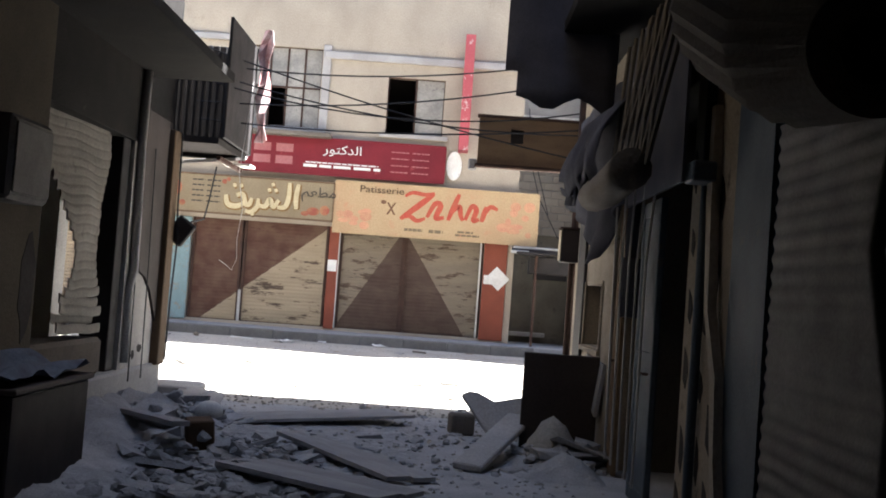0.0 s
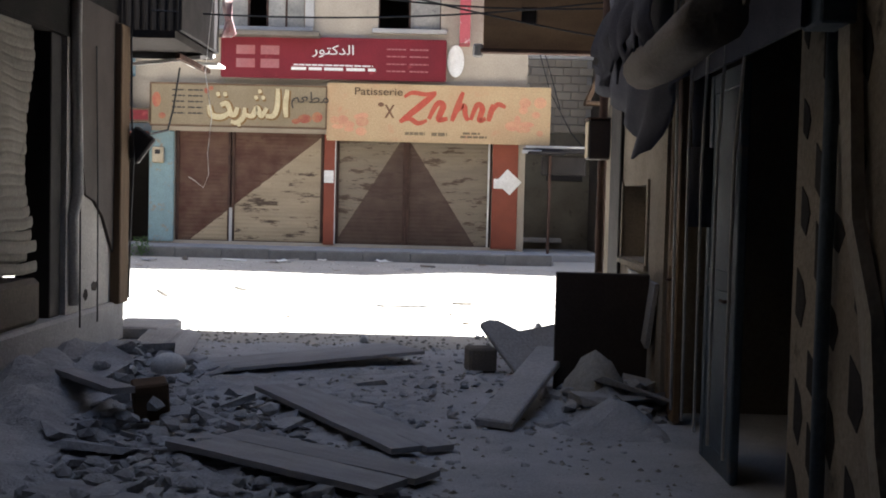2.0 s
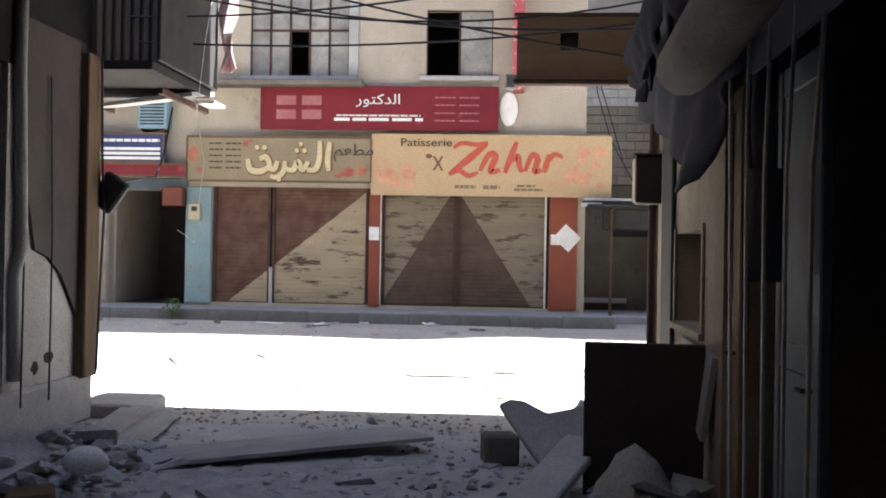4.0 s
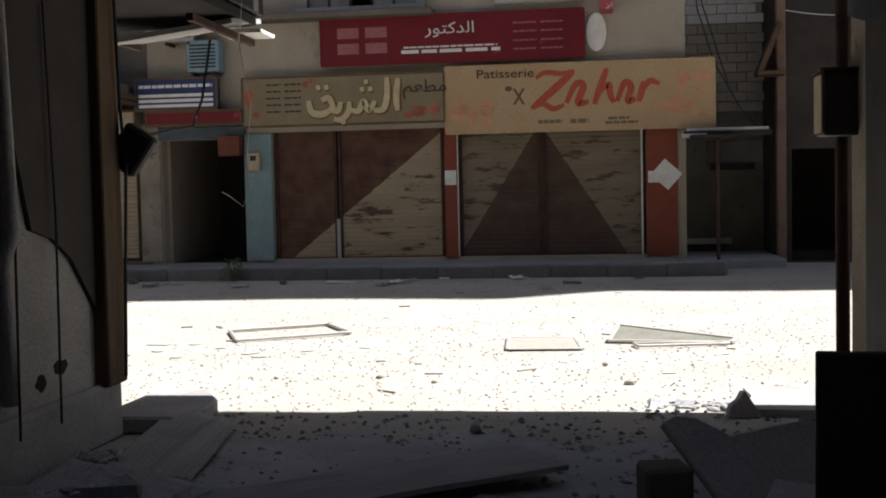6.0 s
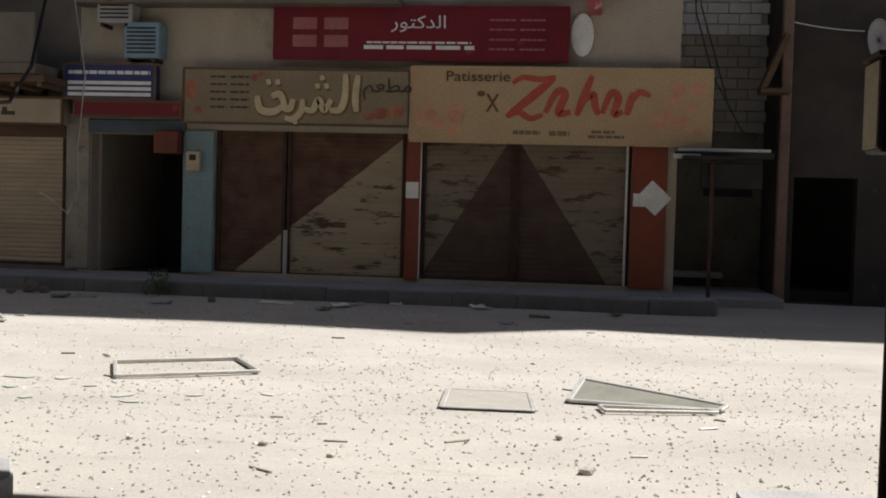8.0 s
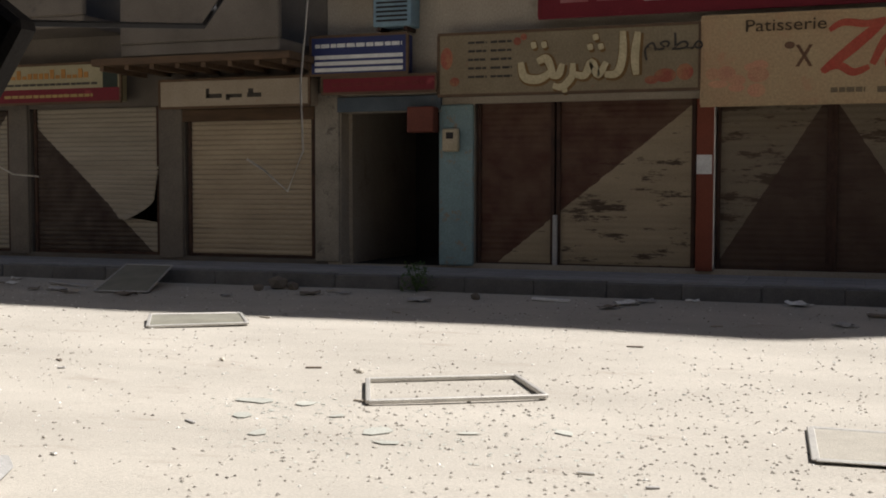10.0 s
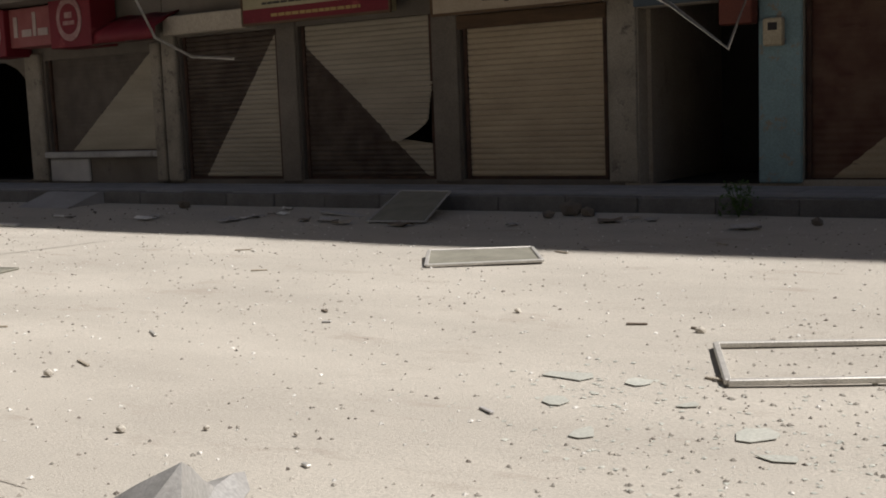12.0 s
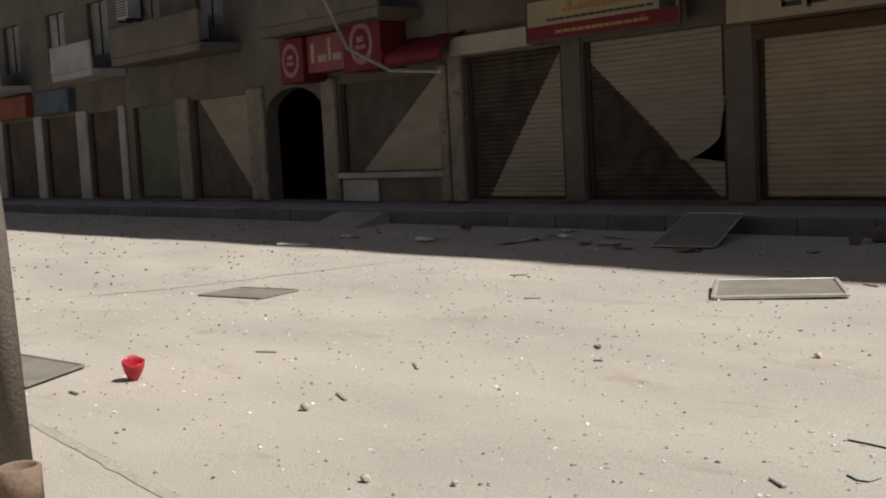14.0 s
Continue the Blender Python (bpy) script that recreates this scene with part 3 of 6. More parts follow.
def torn_slat(x0, x1, cut_low, cut_high, bulge, pitch, material, y, z):
    """One lath whose east end is torn off along a slant and bent out of its guide."""
    bm = bmesh.new()
    prof = [(0.0, 0.0), (-0.02, 0.5), (0.0, 0.96), (0.012, 0.96), (0.012, 0.0)]
    cols = []
    for k in range(9):
        u = k / 8
        col = []
        for dy, v in prof:
            x = x0 + (x1 - (cut_low + (cut_high - cut_low) * v) - x0) * u
            col.append(bm.verts.new((x, y + dy - bulge * max(0.0, u - 0.55) ** 2 * 5, z + v * pitch - 0.35 * bulge * max(0.0, u - 0.6))))
        cols.append(col)
    for a, b in zip(cols, cols[1:]):
        for i in range(5):
            j = (i + 1) % 5
            bm.faces.new((a[i], a[j], b[j], b[i]))
    bm.faces.new(cols[0][::-1])
    bm.faces.new(cols[-1])
    bmesh.ops.recalc_face_normals(bm, faces=bm.faces[:])
    return mesh_of("slat", bm, material)


def roller_shutter(label, x0, x1, z0, z1, material, y=0.1, pitch=0.085, torn=None, rail=None, group="roller shutters of the far shops"):
    """A shutter of laths; torn(z) gives how far a lath falls short at its east end, and how far it is bent out."""
    s = thing("roller_shutter", label, "shutter", (0, 0, 0), group)
    z = z0
    while z < z1 - pitch * 0.5:
        if torn and (torn(z)[0] or torn(z + pitch)[0] or torn(z)[1]):
            me = torn_slat(x0, x1, torn(z)[0], torn(z + pitch)[0], torn(z)[1], pitch, material, y, z)
        else:
            me = slat_mesh(x1 - x0, material, pitch)
            me.transform(Matrix.Translation(((x0 + x1) / 2, y, z)))
        piece("slat", me, s, Matrix.Identity(4))
        z += pitch
    part("bottom_bar", boxes((x0, x1, y - 0.03, y + 0.02, z0 - 0.05, z0), bevel=0.008), M_RUST, s)
    for x in (x0 + 0.02, x1 - 0.02):
        part("guide_rail", boxes((x - 0.03, x + 0.03, y - 0.05, y + 0.06, z0 - 0.05, z1), bevel=0.006), rail or M_RUST, s)
    return s


def corrugated_shutter(label, x0, x1, z0, z1, material, y=0.1, pitch=0.09, group="painted shutters of the far shops"):
    """A shutter whose laths cannot be told apart from afar: one rippled sheet."""
    s = thing("roller_shutter", label, "shutter", (0, 0, 0), group)
    bm = bmesh.new()
    n = int((z1 - z0) / pitch * 4)
    rows = []
    for k in range(n + 1):
        z = z0 + (z1 - z0) * k / n
        dy = 0.0035 * math.sin(2 * math.pi * z / pitch)
        rows.append([bm.verts.new((x, y + dy + 0.004 * noise.noise((x * 2, z * 2, 1)), z)) for x in np.linspace(x0, x1, 9)])
    back = [[bm.verts.new((x, y + 0.03, z)) for x in (x0, x1)] for z in (z0, z1)]
    for r, q in zip(rows, rows[1:]):
        for i in range(8):
            bm.faces.new((r[i], r[i + 1], q[i + 1], q[i]))
    bm.faces.new((back[0][0], back[1][0], back[1][1], back[0][1]))
    part("curtain", bm, material, s)
    for x in (x0 + 0.02, x1 - 0.02):
        part("guide_rail", boxes((x - 0.03, x + 0.03, y - 0.05, y + 0.06, z0 - 0.02, z1), bevel=0.006), M_RUST, s)
    part("bottom_bar", boxes((x0, x1, y - 0.03, y + 0.02, z0 - 0.05, z0), bevel=0.006), M_RUST, s)
    return s


BEIGE, PAINT, STREAK = (0.36, 0.285, 0.185), (0.068, 0.025, 0.015), (0.075, 0.05, 0.032)
# tan shutter with a brown field painted above its diagonal
corrugated_shutter("tan metal shutter with a brown painted diagonal field", -3.48, -2.25, 0.47, 3.0, painted_shutter("shutter_paint_brown", BEIGE, PAINT, [(-0.8, 1.0, 3.0)], STREAK, 0.6))
corrugated_shutter("tan metal shutter with a brown painted diagonal field", -2.2, -0.12, 0.47, 3.0, painted_shutter("shutter_paint_tan", BEIGE, PAINT, [(-0.8, 1.0, 3.0)], STREAK, 0.55))
PAINT2 = (0.062, 0.036, 0.025)
BEIGE2 = (0.21, 0.17, 0.118)
corrugated_shutter("weathered tan shutter with a brown painted triangle", 0.2, 1.77, 0.47, 3.0, painted_shutter("shutter_paint_left", BEIGE2, PAINT2, [(1.6, -1.0, -0.19)], STREAK, 0.53))
corrugated_shutter("weathered tan shutter with a brown painted triangle", 1.81, 3.72, 0.47, 3.0, painted_shutter("shutter_paint_right", BEIGE2, PAINT2, [(-1.55, -1.0, -5.72)], STREAK, 0.53))
roller_shutter("cream slatted roller shutter, fully closed", -8.74, -6.33, 0.5, 2.78, M_SLAT)


def torn_edge(z):
    """Length missing and outward bend of the torn shutter at height z."""
    if z < 1.04 or z > 2.1:
        return 0.0, 0.0
    u = (2.1 - z) / 1.06
    return 0.07 * u + 0.8 * max(0.0, u - 0.62) ** 1.6 * 4.0, 0.16 * math.sin(min(1.0, u * 1.15) * math.pi / 2)


SLATB = (0.36, 0.315, 0.245)
mat_b = painted_shutter("slat_paint_b", SLATB, (0.042, 0.026, 0.019), [(-0.9, -1.0, 8.05)], (0.3, 0.25, 0.18), 0.7)
mat_a = painted_shutter("slat_paint_a", SLATB, (0.042, 0.026, 0.019), [(-1.34, 1.0, 19.9)], (0.3, 0.25, 0.18), 0.7)
roller_shutter("bent slatted shutter, painted brown over one half, torn at its edge", -12.0, -9.34, 0.5, 3.05, mat_b, torn=torn_edge)
roller_shutter("slatted roller shutter with a dark brown painted half", -14.86, -12.56, 0.5, 3.05, mat_a)
mat_w = painted_shutter("shop_window_board_paint", (0.34, 0.30, 0.23), (0.07, 0.055, 0.045), [(-0.75, 1.0, 14.7)], (0.2, 0.16, 0.12), 0.7)
corrugated_shutter("dull shutter over a shop window, half painted dark", -18.75, -15.65, 1.02, 2.85, mat_w)
mat_4 = painted_shutter("far_shutter_paint", (0.36, 0.31, 0.23), (0.07, 0.055, 0.045), [(-1.0, -1.0, 21.9)], (0.14, 0.11, 0.09), 0.62)
corrugated_shutter("tan shutter with a dark painted diagonal half", -24.95, -22.35, 0.5, 2.9, mat_4)
corrugated_shutter("dull green-grey closed metal shutter", -28.15, -25.75, 0.5, 2.9, surface("green_grey_paint", (0.16, 0.17, 0.12), (0.11, 0.12, 0.09), coarse=1.5))
for a, b, *_ in SHOPS_D:
    corrugated_shutter("distant brown metal shutter", a + 0.05, b - 0.05, 0.5, 2.9, surface("far_brown_paint", (0.13, 0.10, 0.075), (0.08, 0.06, 0.05), coarse=1.0))


# ---- signs over the shops ----
def sign_board(label, x0, x1, z0, z1, material, y=-0.35, depth=0.3, frame_mat=None, name="shop_sign"):
    s = thing(name, label, "sign", ((x0 + x1) / 2, y, z0), "signs over the far shops")
    w, h = (x1 - x0) / 2, z1 - z0
    part("board", boxes((-w, w, 0, depth, 0, h), bevel=0.01), material, s)
    part("frame", boxes((-w - 0.02, w + 0.02, -0.012, 0.03, -0.03, 0.012), (-w - 0.02, w + 0.02, -0.012, 0.03, h - 0.012, h + 0.03), (-w - 0.03, -w + 0.01, -0.012, 0.03, 0.012, h - 0.012), (w - 0.01, w + 0.03, -0.012, 0.03, 0.012, h - 0.012)), frame_mat or M_OLD_TIMBER, s)
    return s


def slanted(bm, x, z, w, h, lean=0.3, y=-0.008):
    """A leaning stroke."""
    prism(bm, [(x, z), (x + w, z), (x + w + lean * h, z + h), (x + lean * h, z + h)], y, -0.001)


def blob(bm, x, z, rx, rz, y=-0.006, n=14):
    prism(bm, [(x + rx * math.cos(2 * math.pi * k / n), z + rz * math.sin(2 * math.pi * k / n)) for k in range(n)], y, -0.001)


def smooth_line(points, steps=7):
    """Points on a smooth line through the given (x, z) points."""
    p = [points[0], *points, points[-1]]
    out = []
    for a, b, c, d in zip(p, p[1:], p[2:], p[3:]):
        for k in range(steps):
            t = k / steps
            out.append(tuple(0.5 * (2 * b[i] + (c[i] - a[i]) * t + (2 * a[i] - 5 * b[i] + 4 * c[i] - d[i]) * t * t + (3 * b[i] - a[i] - 3 * c[i] + d[i]) * t ** 3) for i in (0, 1)))
    return out + [points[-1]]


def brush(points, wide, y=-0.01, thin=0.35):
    """A raised brush stroke with thinning ends, along (x, z) points."""
    bm = bmesh.new()
    line = smooth_line(points)
    rows = []
    for k, (x, z) in enumerate(line):
        a, b = line[max(k - 1, 0)], line[min(k + 1, len(line) - 1)]
        d = Vector((b[0] - a[0], b[1] - a[1])).normalized()
        w = wide / 2 * (thin + (1 - thin) * math.sin(math.pi * (0.12 + 0.76 * k / (len(line) - 1))))
        rows.append([bm.verts.new((x - d.y * w * q, yy, z + d.x * w * q)) for q, yy in ((-1, y), (1, y), (1, -0.001), (-1, -0.001))])
    for r, q in zip(rows, rows[1:]):
        for i in range(4):
            j = (i + 1) % 4
            bm.faces.new((r[i], r[j], q[j], q[i]))
    bm.faces.new(rows[0][::-1])
    bm.faces.new(rows[-1])
    bmesh.ops.recalc_face_normals(bm, faces=bm.faces[:])
    return bm


def writing(bm, material, parent, name="small_writing"):
    """Lines of writing too small to pick apart."""
    return tagged(part(name, bm, material, parent), kind="stuff")


rnd = random.Random(4)
# yellow pastry-shop sign
s = sign_board("faded yellow pastry shop sign with red script", 0.02, 4.99, 2.82, 4.05, M_YEL_SIGN, y=-0.35, frame_mat=M_YEL_SIGN)
lettering("word", "Patisserie", 0.24, (-1.36, -0.012, 1.08), surface("faded_black_print", (0.09, 0.06, 0.035), rough=0.6, bump=0.0), s, 1.2)
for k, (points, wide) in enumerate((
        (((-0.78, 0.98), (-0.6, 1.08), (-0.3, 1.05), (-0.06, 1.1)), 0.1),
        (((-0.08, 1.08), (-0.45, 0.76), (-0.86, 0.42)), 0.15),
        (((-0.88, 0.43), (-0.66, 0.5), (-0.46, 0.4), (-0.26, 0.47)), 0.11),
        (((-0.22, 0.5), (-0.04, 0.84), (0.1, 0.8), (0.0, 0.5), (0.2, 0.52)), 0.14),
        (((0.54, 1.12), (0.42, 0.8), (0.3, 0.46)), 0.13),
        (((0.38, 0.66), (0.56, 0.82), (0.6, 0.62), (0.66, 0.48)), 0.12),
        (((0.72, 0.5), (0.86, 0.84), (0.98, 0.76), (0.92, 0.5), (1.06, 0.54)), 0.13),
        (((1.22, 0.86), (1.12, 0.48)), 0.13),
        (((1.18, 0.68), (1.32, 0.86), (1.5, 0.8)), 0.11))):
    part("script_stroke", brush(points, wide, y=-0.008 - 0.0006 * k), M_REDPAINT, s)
bm = bmesh.new()
slanted(bm, -1.22, 0.5, 0.05, 0.3, 0.6)
slanted(bm, -1.04, 0.5, 0.05, 0.3, -0.6, y=-0.011)
blob(bm, -1.3, 0.8, 0.07, 0.05)
part("emblem", bm, surface("brown_emblem_print", (0.17, 0.09, 0.05), rough=0.6, bump=0.0), s, "brown crossed tool emblem")
bm = bmesh.new()
bars(bm, -0.75, -0.3, 0.13, 0.2, -0.002, 3, rnd)
bars(bm, -0.15, 0.2, 0.12, 0.2, -0.002, 2, rnd)
bars(bm, 0.55, 0.95, 0.17, 0.22, -0.002, 2, rnd)
bars(bm, 0.5, 1.1, 0.09, 0.14, -0.002, 3, rnd)
writing(bm, surface("faded_dark_print", (0.2, 0.15, 0.09), rough=0.6, bump=0.0), s)
fruit_print = surface("faded_fruit_print", (0.45, 0.25, 0.14), (0.42, 0.19, 0.12), coarse=4.0, rough=0.6, bump=0.0, vary=0.2)
for k in range(9):
    bm = bmesh.new()
    blob(bm, -2.1 + rnd.uniform(-0.28, 0.45), 0.3 + rnd.uniform(-0.15, 0.3), rnd.uniform(0.07, 0.16), rnd.uniform(0.05, 0.12), y=-0.003 - 0.0006 * k)
    part("fruit_print", bm, fruit_print, s)
for k in range(10):
    bm = bmesh.new()
    blob(bm, 1.95 + rnd.uniform(-0.3, 0.4), 0.5 + rnd.uniform(-0.35, 0.45), rnd.uniform(0.07, 0.17), rnd.uniform(0.05, 0.13), y=-0.003 - 0.0006 * k)
    part("fruit_print", bm, fruit_print, s)

# tan restaurant sign
s = sign_board("faded tan restaurant sign with cream raised writing", -3.98, -0.03, 3.06, 3.98, M_TAN_SIGN, y=-0.35)
lettering("word", "\ufee2\ufecc\ufec4\ufee3", 0.34, (1.62, -0.012, 0.66), M_BLACKPAINT, s, 1.1)
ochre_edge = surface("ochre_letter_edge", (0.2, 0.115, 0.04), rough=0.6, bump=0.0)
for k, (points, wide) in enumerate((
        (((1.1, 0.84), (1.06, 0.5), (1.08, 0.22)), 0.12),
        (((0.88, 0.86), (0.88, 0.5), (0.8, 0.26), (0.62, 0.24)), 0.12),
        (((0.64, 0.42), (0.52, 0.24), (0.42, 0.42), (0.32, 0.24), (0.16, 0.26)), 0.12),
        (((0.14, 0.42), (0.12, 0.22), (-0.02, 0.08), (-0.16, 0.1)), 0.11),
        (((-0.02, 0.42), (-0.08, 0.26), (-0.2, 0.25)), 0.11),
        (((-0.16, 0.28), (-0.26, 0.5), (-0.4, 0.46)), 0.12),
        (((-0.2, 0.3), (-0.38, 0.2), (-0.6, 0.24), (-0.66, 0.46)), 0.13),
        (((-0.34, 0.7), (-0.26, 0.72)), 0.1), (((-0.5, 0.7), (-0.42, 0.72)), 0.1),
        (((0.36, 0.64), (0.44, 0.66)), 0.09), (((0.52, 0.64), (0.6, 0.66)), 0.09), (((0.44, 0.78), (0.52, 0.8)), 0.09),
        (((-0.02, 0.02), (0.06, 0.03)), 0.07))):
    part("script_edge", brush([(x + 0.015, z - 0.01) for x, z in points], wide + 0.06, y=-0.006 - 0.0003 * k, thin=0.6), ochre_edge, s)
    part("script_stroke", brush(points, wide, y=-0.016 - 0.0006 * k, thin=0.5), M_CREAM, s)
bm = bmesh.new()
for z in (0.25, 0.38, 0.51, 0.64, 0.77):
    bars(bm, -1.5, -1.2, z, z + 0.035, -0.003, 2, rnd)
    bars(bm, -1.14, -0.8, z, z + 0.035, -0.003, 2, rnd)
writing(bm, M_BLACKPAINT, s)
food_print = surface("dull_red_print", (0.24, 0.06, 0.04), (0.28, 0.15, 0.07), coarse=5, rough=0.6, bump=0.0, vary=0.3)
for k, (x, z, rx, rz) in enumerate(((-1.85, 0.56, 0.1, 0.17), (-1.72, 0.2, 0.08, 0.07), (-0.72, 0.78, 0.06, 0.06), (-0.62, 0.84, 0.05, 0.05), (1.5, 0.2, 0.16, 0.1), (1.78, 0.24, 0.12, 0.12), (1.3, 0.14, 0.1, 0.06))):
    bm = bmesh.new()
    blob(bm, x, z, rx, rz, y=-0.003 - 0.0006 * k)
    part("food_print", bm, food_print, s)

# crimson doctor's sign
s = sign_board("crimson doctor's sign with white writing", -2.42, 2.62, 4.2, 5.08, M_RED_SIGN, y=-0.2, depth=0.1, frame_mat=M_RED_SIGN)
lettering("word", "\ufead\ufeee\ufe98\ufedb\ufeaa\ufedf\u0627", 0.3, (0.0, -0.012, 0.62), M_WHITE, s, 1.2)
bm = bmesh.new()
bars(bm, -0.95, 0.98, 0.17, 0.235, -0.002, 4, rnd)
bars(bm, -0.9, 0.9, 0.27, 0.3, -0.002, 9, rnd)
writing(bm, M_WHITE, s, "writing")
bm = bmesh.new()
for z in (0.17, 0.33, 0.5, 0.66):
    bars(bm, 1.2, 1.65, z, z + 0.03, -0.002, 4, rnd)
    bars(bm, 1.72, 2.15, z, z + 0.03, -0.002, 4, rnd)
for x in (-2.2, -1.65):
    for z in (0.2, 0.5):
        box(bm, x, x + 0.42, -0.008, -0.002, z, z + 0.2)
writing(bm, surface("pale_pink_print", (0.34, 0.15, 0.15), (0.3, 0.09, 0.09), rough=0.6, bump=0.0), s)
bm = bmesh.new()
blob(bm, 0, 0, 0.19, 0.36, y=-0.04, n=24)
solo("round_sign", bm, M_WHITE, "round white sign hung beside the crimson sign", "sign", (2.86, -0.02, 4.66), rot=(0, 0, 0))

# dark blue and red strips over the doorway
s = sign_board("dark blue sign with white lines of writing over a doorway", -6.15, -4.5, 3.44, 4.03, M_BLUE_SIGN, y=-0.4, depth=0.25)
bm = bmesh.new()
bars(bm, -0.75, 0.75, 0.42, 0.48, -0.002, 9, rnd)
for z in (0.24, 0.14, 0.04):
    box(bm, -0.76, 0.76, -0.004, -0.001, z, z + 0.06)
    bars(bm, -0.7, 0.7, z + 0.015, z + 0.04, -0.005, 9, rnd)
writing(bm, M_WHITE, s, "writing")
s = sign_board("narrow dull red sign strip over a doorway", -5.95, -4.02, 3.14, 3.38, M_RED_SIGN, y=-0.4, depth=0.3)
bm = bmesh.new()
bars(bm, -0.8, 0.8, 0.1, 0.16, -0.002, 7, rnd)
writing(bm, surface("dull_red_print_dark", (0.16, 0.02, 0.02), rough=0.6, bump=0.0), s, "writing")
# white cloth-like sign over the cream shutter
s = sign_board("off-white shop sign with two brown words", -9.0, -6.2, 2.98, 3.42, surface("off_white_sign", (0.40, 0.335, 0.25), (0.32, 0.26, 0.19), rough=0.7, coarse=1.5, stain=(0.35, 0.18, 0.1), stain_at=0.66, bump=0.1), y=-0.4, depth=0.35)
bm = bmesh.new()
for x, w, z, h in ((-0.5, 0.3, 0.14, 0.07), (-0.5, 0.06, 0.14, 0.16), (-0.12, 0.3, 0.14, 0.06), (-0.12, 0.07, 0.1, 0.1), (0.28, 0.26, 0.14, 0.07), (0.3, 0.09, 0.2, 0.08)):
    box(bm, x, x + w, -0.008, -0.002, z, z + h)
writing(bm, M_BLACKPAINT, s, "writing")
# cream and red sign over the torn shutter
s = sign_board("cream sign with worn writing and a red lower edge", -12.9, -9.8, 3.12, 3.78, surface("cream_print", (0.36, 0.31, 0.19), (0.27, 0.24, 0.14), rough=0.6, coarse=1.4, bump=0.05), y=-0.4, depth=0.2)
part("red_edge", boxes((-1.55, 1.55, -0.008, -0.001, 0.0, 0.24)), M_RED_SIGN, s)
part("end_panel", boxes((1.2, 1.5, -0.009, -0.001, 0.24, 0.64)), surface("dark_green_print", (0.03, 0.04, 0.028), rough=0.6, bump=0.0), s)
bm = bmesh.new()
for k in range(14):
    h = rnd.choice((0.06, 0.1, 0.16))
    box(bm, -0.75 + 0.12 * k, -0.75 + 0.12 * k + 0.09, -0.008, -0.002, 0.42, 0.42 + h)
writing(bm, surface("ochre_print", (0.42, 0.2, 0.05), rough=0.6, bump=0.0), s, "writing")
bm = bmesh.new()
bars(bm, -1.1, 1.1, 0.3, 0.34, -0.002, 12, rnd)
writing(bm, M_BLACKPAINT, s)
bm = bmesh.new()
bars(bm, -0.9, 1.0, 0.09, 0.14, -0.009, 12, rnd)
writing(bm, surface("yellow_line_print", (0.4, 0.28, 0.1), rough=0.6, bump=0.0), s)
# crimson sign boxes with pale ornate roundels, and their awning
s = thing("shop_sign", "crimson shop sign with two pale round emblems", "sign", (-18.2, -0.55, 3.0), "signs over the far shops")
part("side_panel", boxes((-1.75, -0.9, -0.12, 0.5, -0.06, 0.86), bevel=0.015), M_RED_SIGN, s)
part("side_panel", boxes((0.5, 1.7, -0.12, 0.5, 0.0, 1.06), bevel=0.015), M_RED_SIGN, s)
part("middle_panel", boxes((-0.9, 0.5, 0.0, 0.5, 0.1, 0.86), bevel=0.015), surface("faded_rose_sheet", (0.27, 0.09, 0.085), (0.2, 0.05, 0.05), rough=0.6, coarse=2.0, bump=0.05), s)
rose = surface("pale_rose_print", (0.34, 0.22, 0.2), (0.24, 0.1, 0.1), rough=0.6, coarse=9.0, bump=0.0)
for x, z, r in ((-1.33, 0.4, 0.31), (1.1, 0.53, 0.36)):
    bm = bmesh.new()
    prism(bm, [(x + r * math.cos(math.pi * k / 16), z + r * 1.15 * math.sin(math.pi * k / 16)) for k in range(32)], -0.132, -0.121)
    e = part("emblem", bm, rose, s)
    bm = bmesh.new()
    prism(bm, [(x + r * 0.72 * math.cos(math.pi * k / 16), z + r * 0.8 * math.sin(math.pi * k / 16)) for k in range(32)], -0.14, -0.133)
    part("emblem_field", bm, M_RED_SIGN, e)
    part("emblem_mark", boxes((x - r * 0.45, x + r * 0.45, -0.147, -0.141, z - r * 0.3, z - r * 0.1), (x - r * 0.3, x + r * 0.3, -0.147, -0.141, z + r * 0.05, z + r * 0.35)), rose, e)
bm = bmesh.new()
for x, w, h in ((-0.75, 0.12, 0.4), (-0.5, 0.3, 0.14), (-0.15, 0.1, 0.46), (0.0, 0.3, 0.14)):
    box(bm, x, x + w, -0.012, -0.001, 0.3, 0.3 + h)
writing(bm, surface("pale_worn_print", (0.42, 0.33, 0.3), rough=0.6, bump=0.0), s, "writing")
a = thing("awning", "faded red cloth awning over a shop window", "awning", (-15.7, 0, 3.0))
bm = bmesh.new()
prof = [(-0.002, 0.55), (-0.3, 0.42), (-0.62, 0.24), (-0.64, 0.02), (-0.62, 0.02), (-0.6, 0.22), (-0.29, 0.39), (-0.002, 0.52)]
ends = [[bm.verts.new((x, y, z + 0.015 * math.sin(x * 9))) for y, z in prof] for x in np.linspace(-0.8, 0.85, 12)]
for r, q in zip(ends, ends[1:]):
    for i in range(8):
        j = (i + 1) % 8
        bm.faces.new((r[i], r[j], q[j], q[i]))
bm.faces.new(ends[0][::-1])
bm.faces.new(ends[-1])
bmesh.ops.recalc_face_normals(bm, faces=bm.faces[:])
part("cloth", bm, M_RED_SIGN, a, smooth=True)
part("rail", boxes((-0.82, 0.87, -0.66, -0.63, -0.01, 0.02)), M_RUST, a)
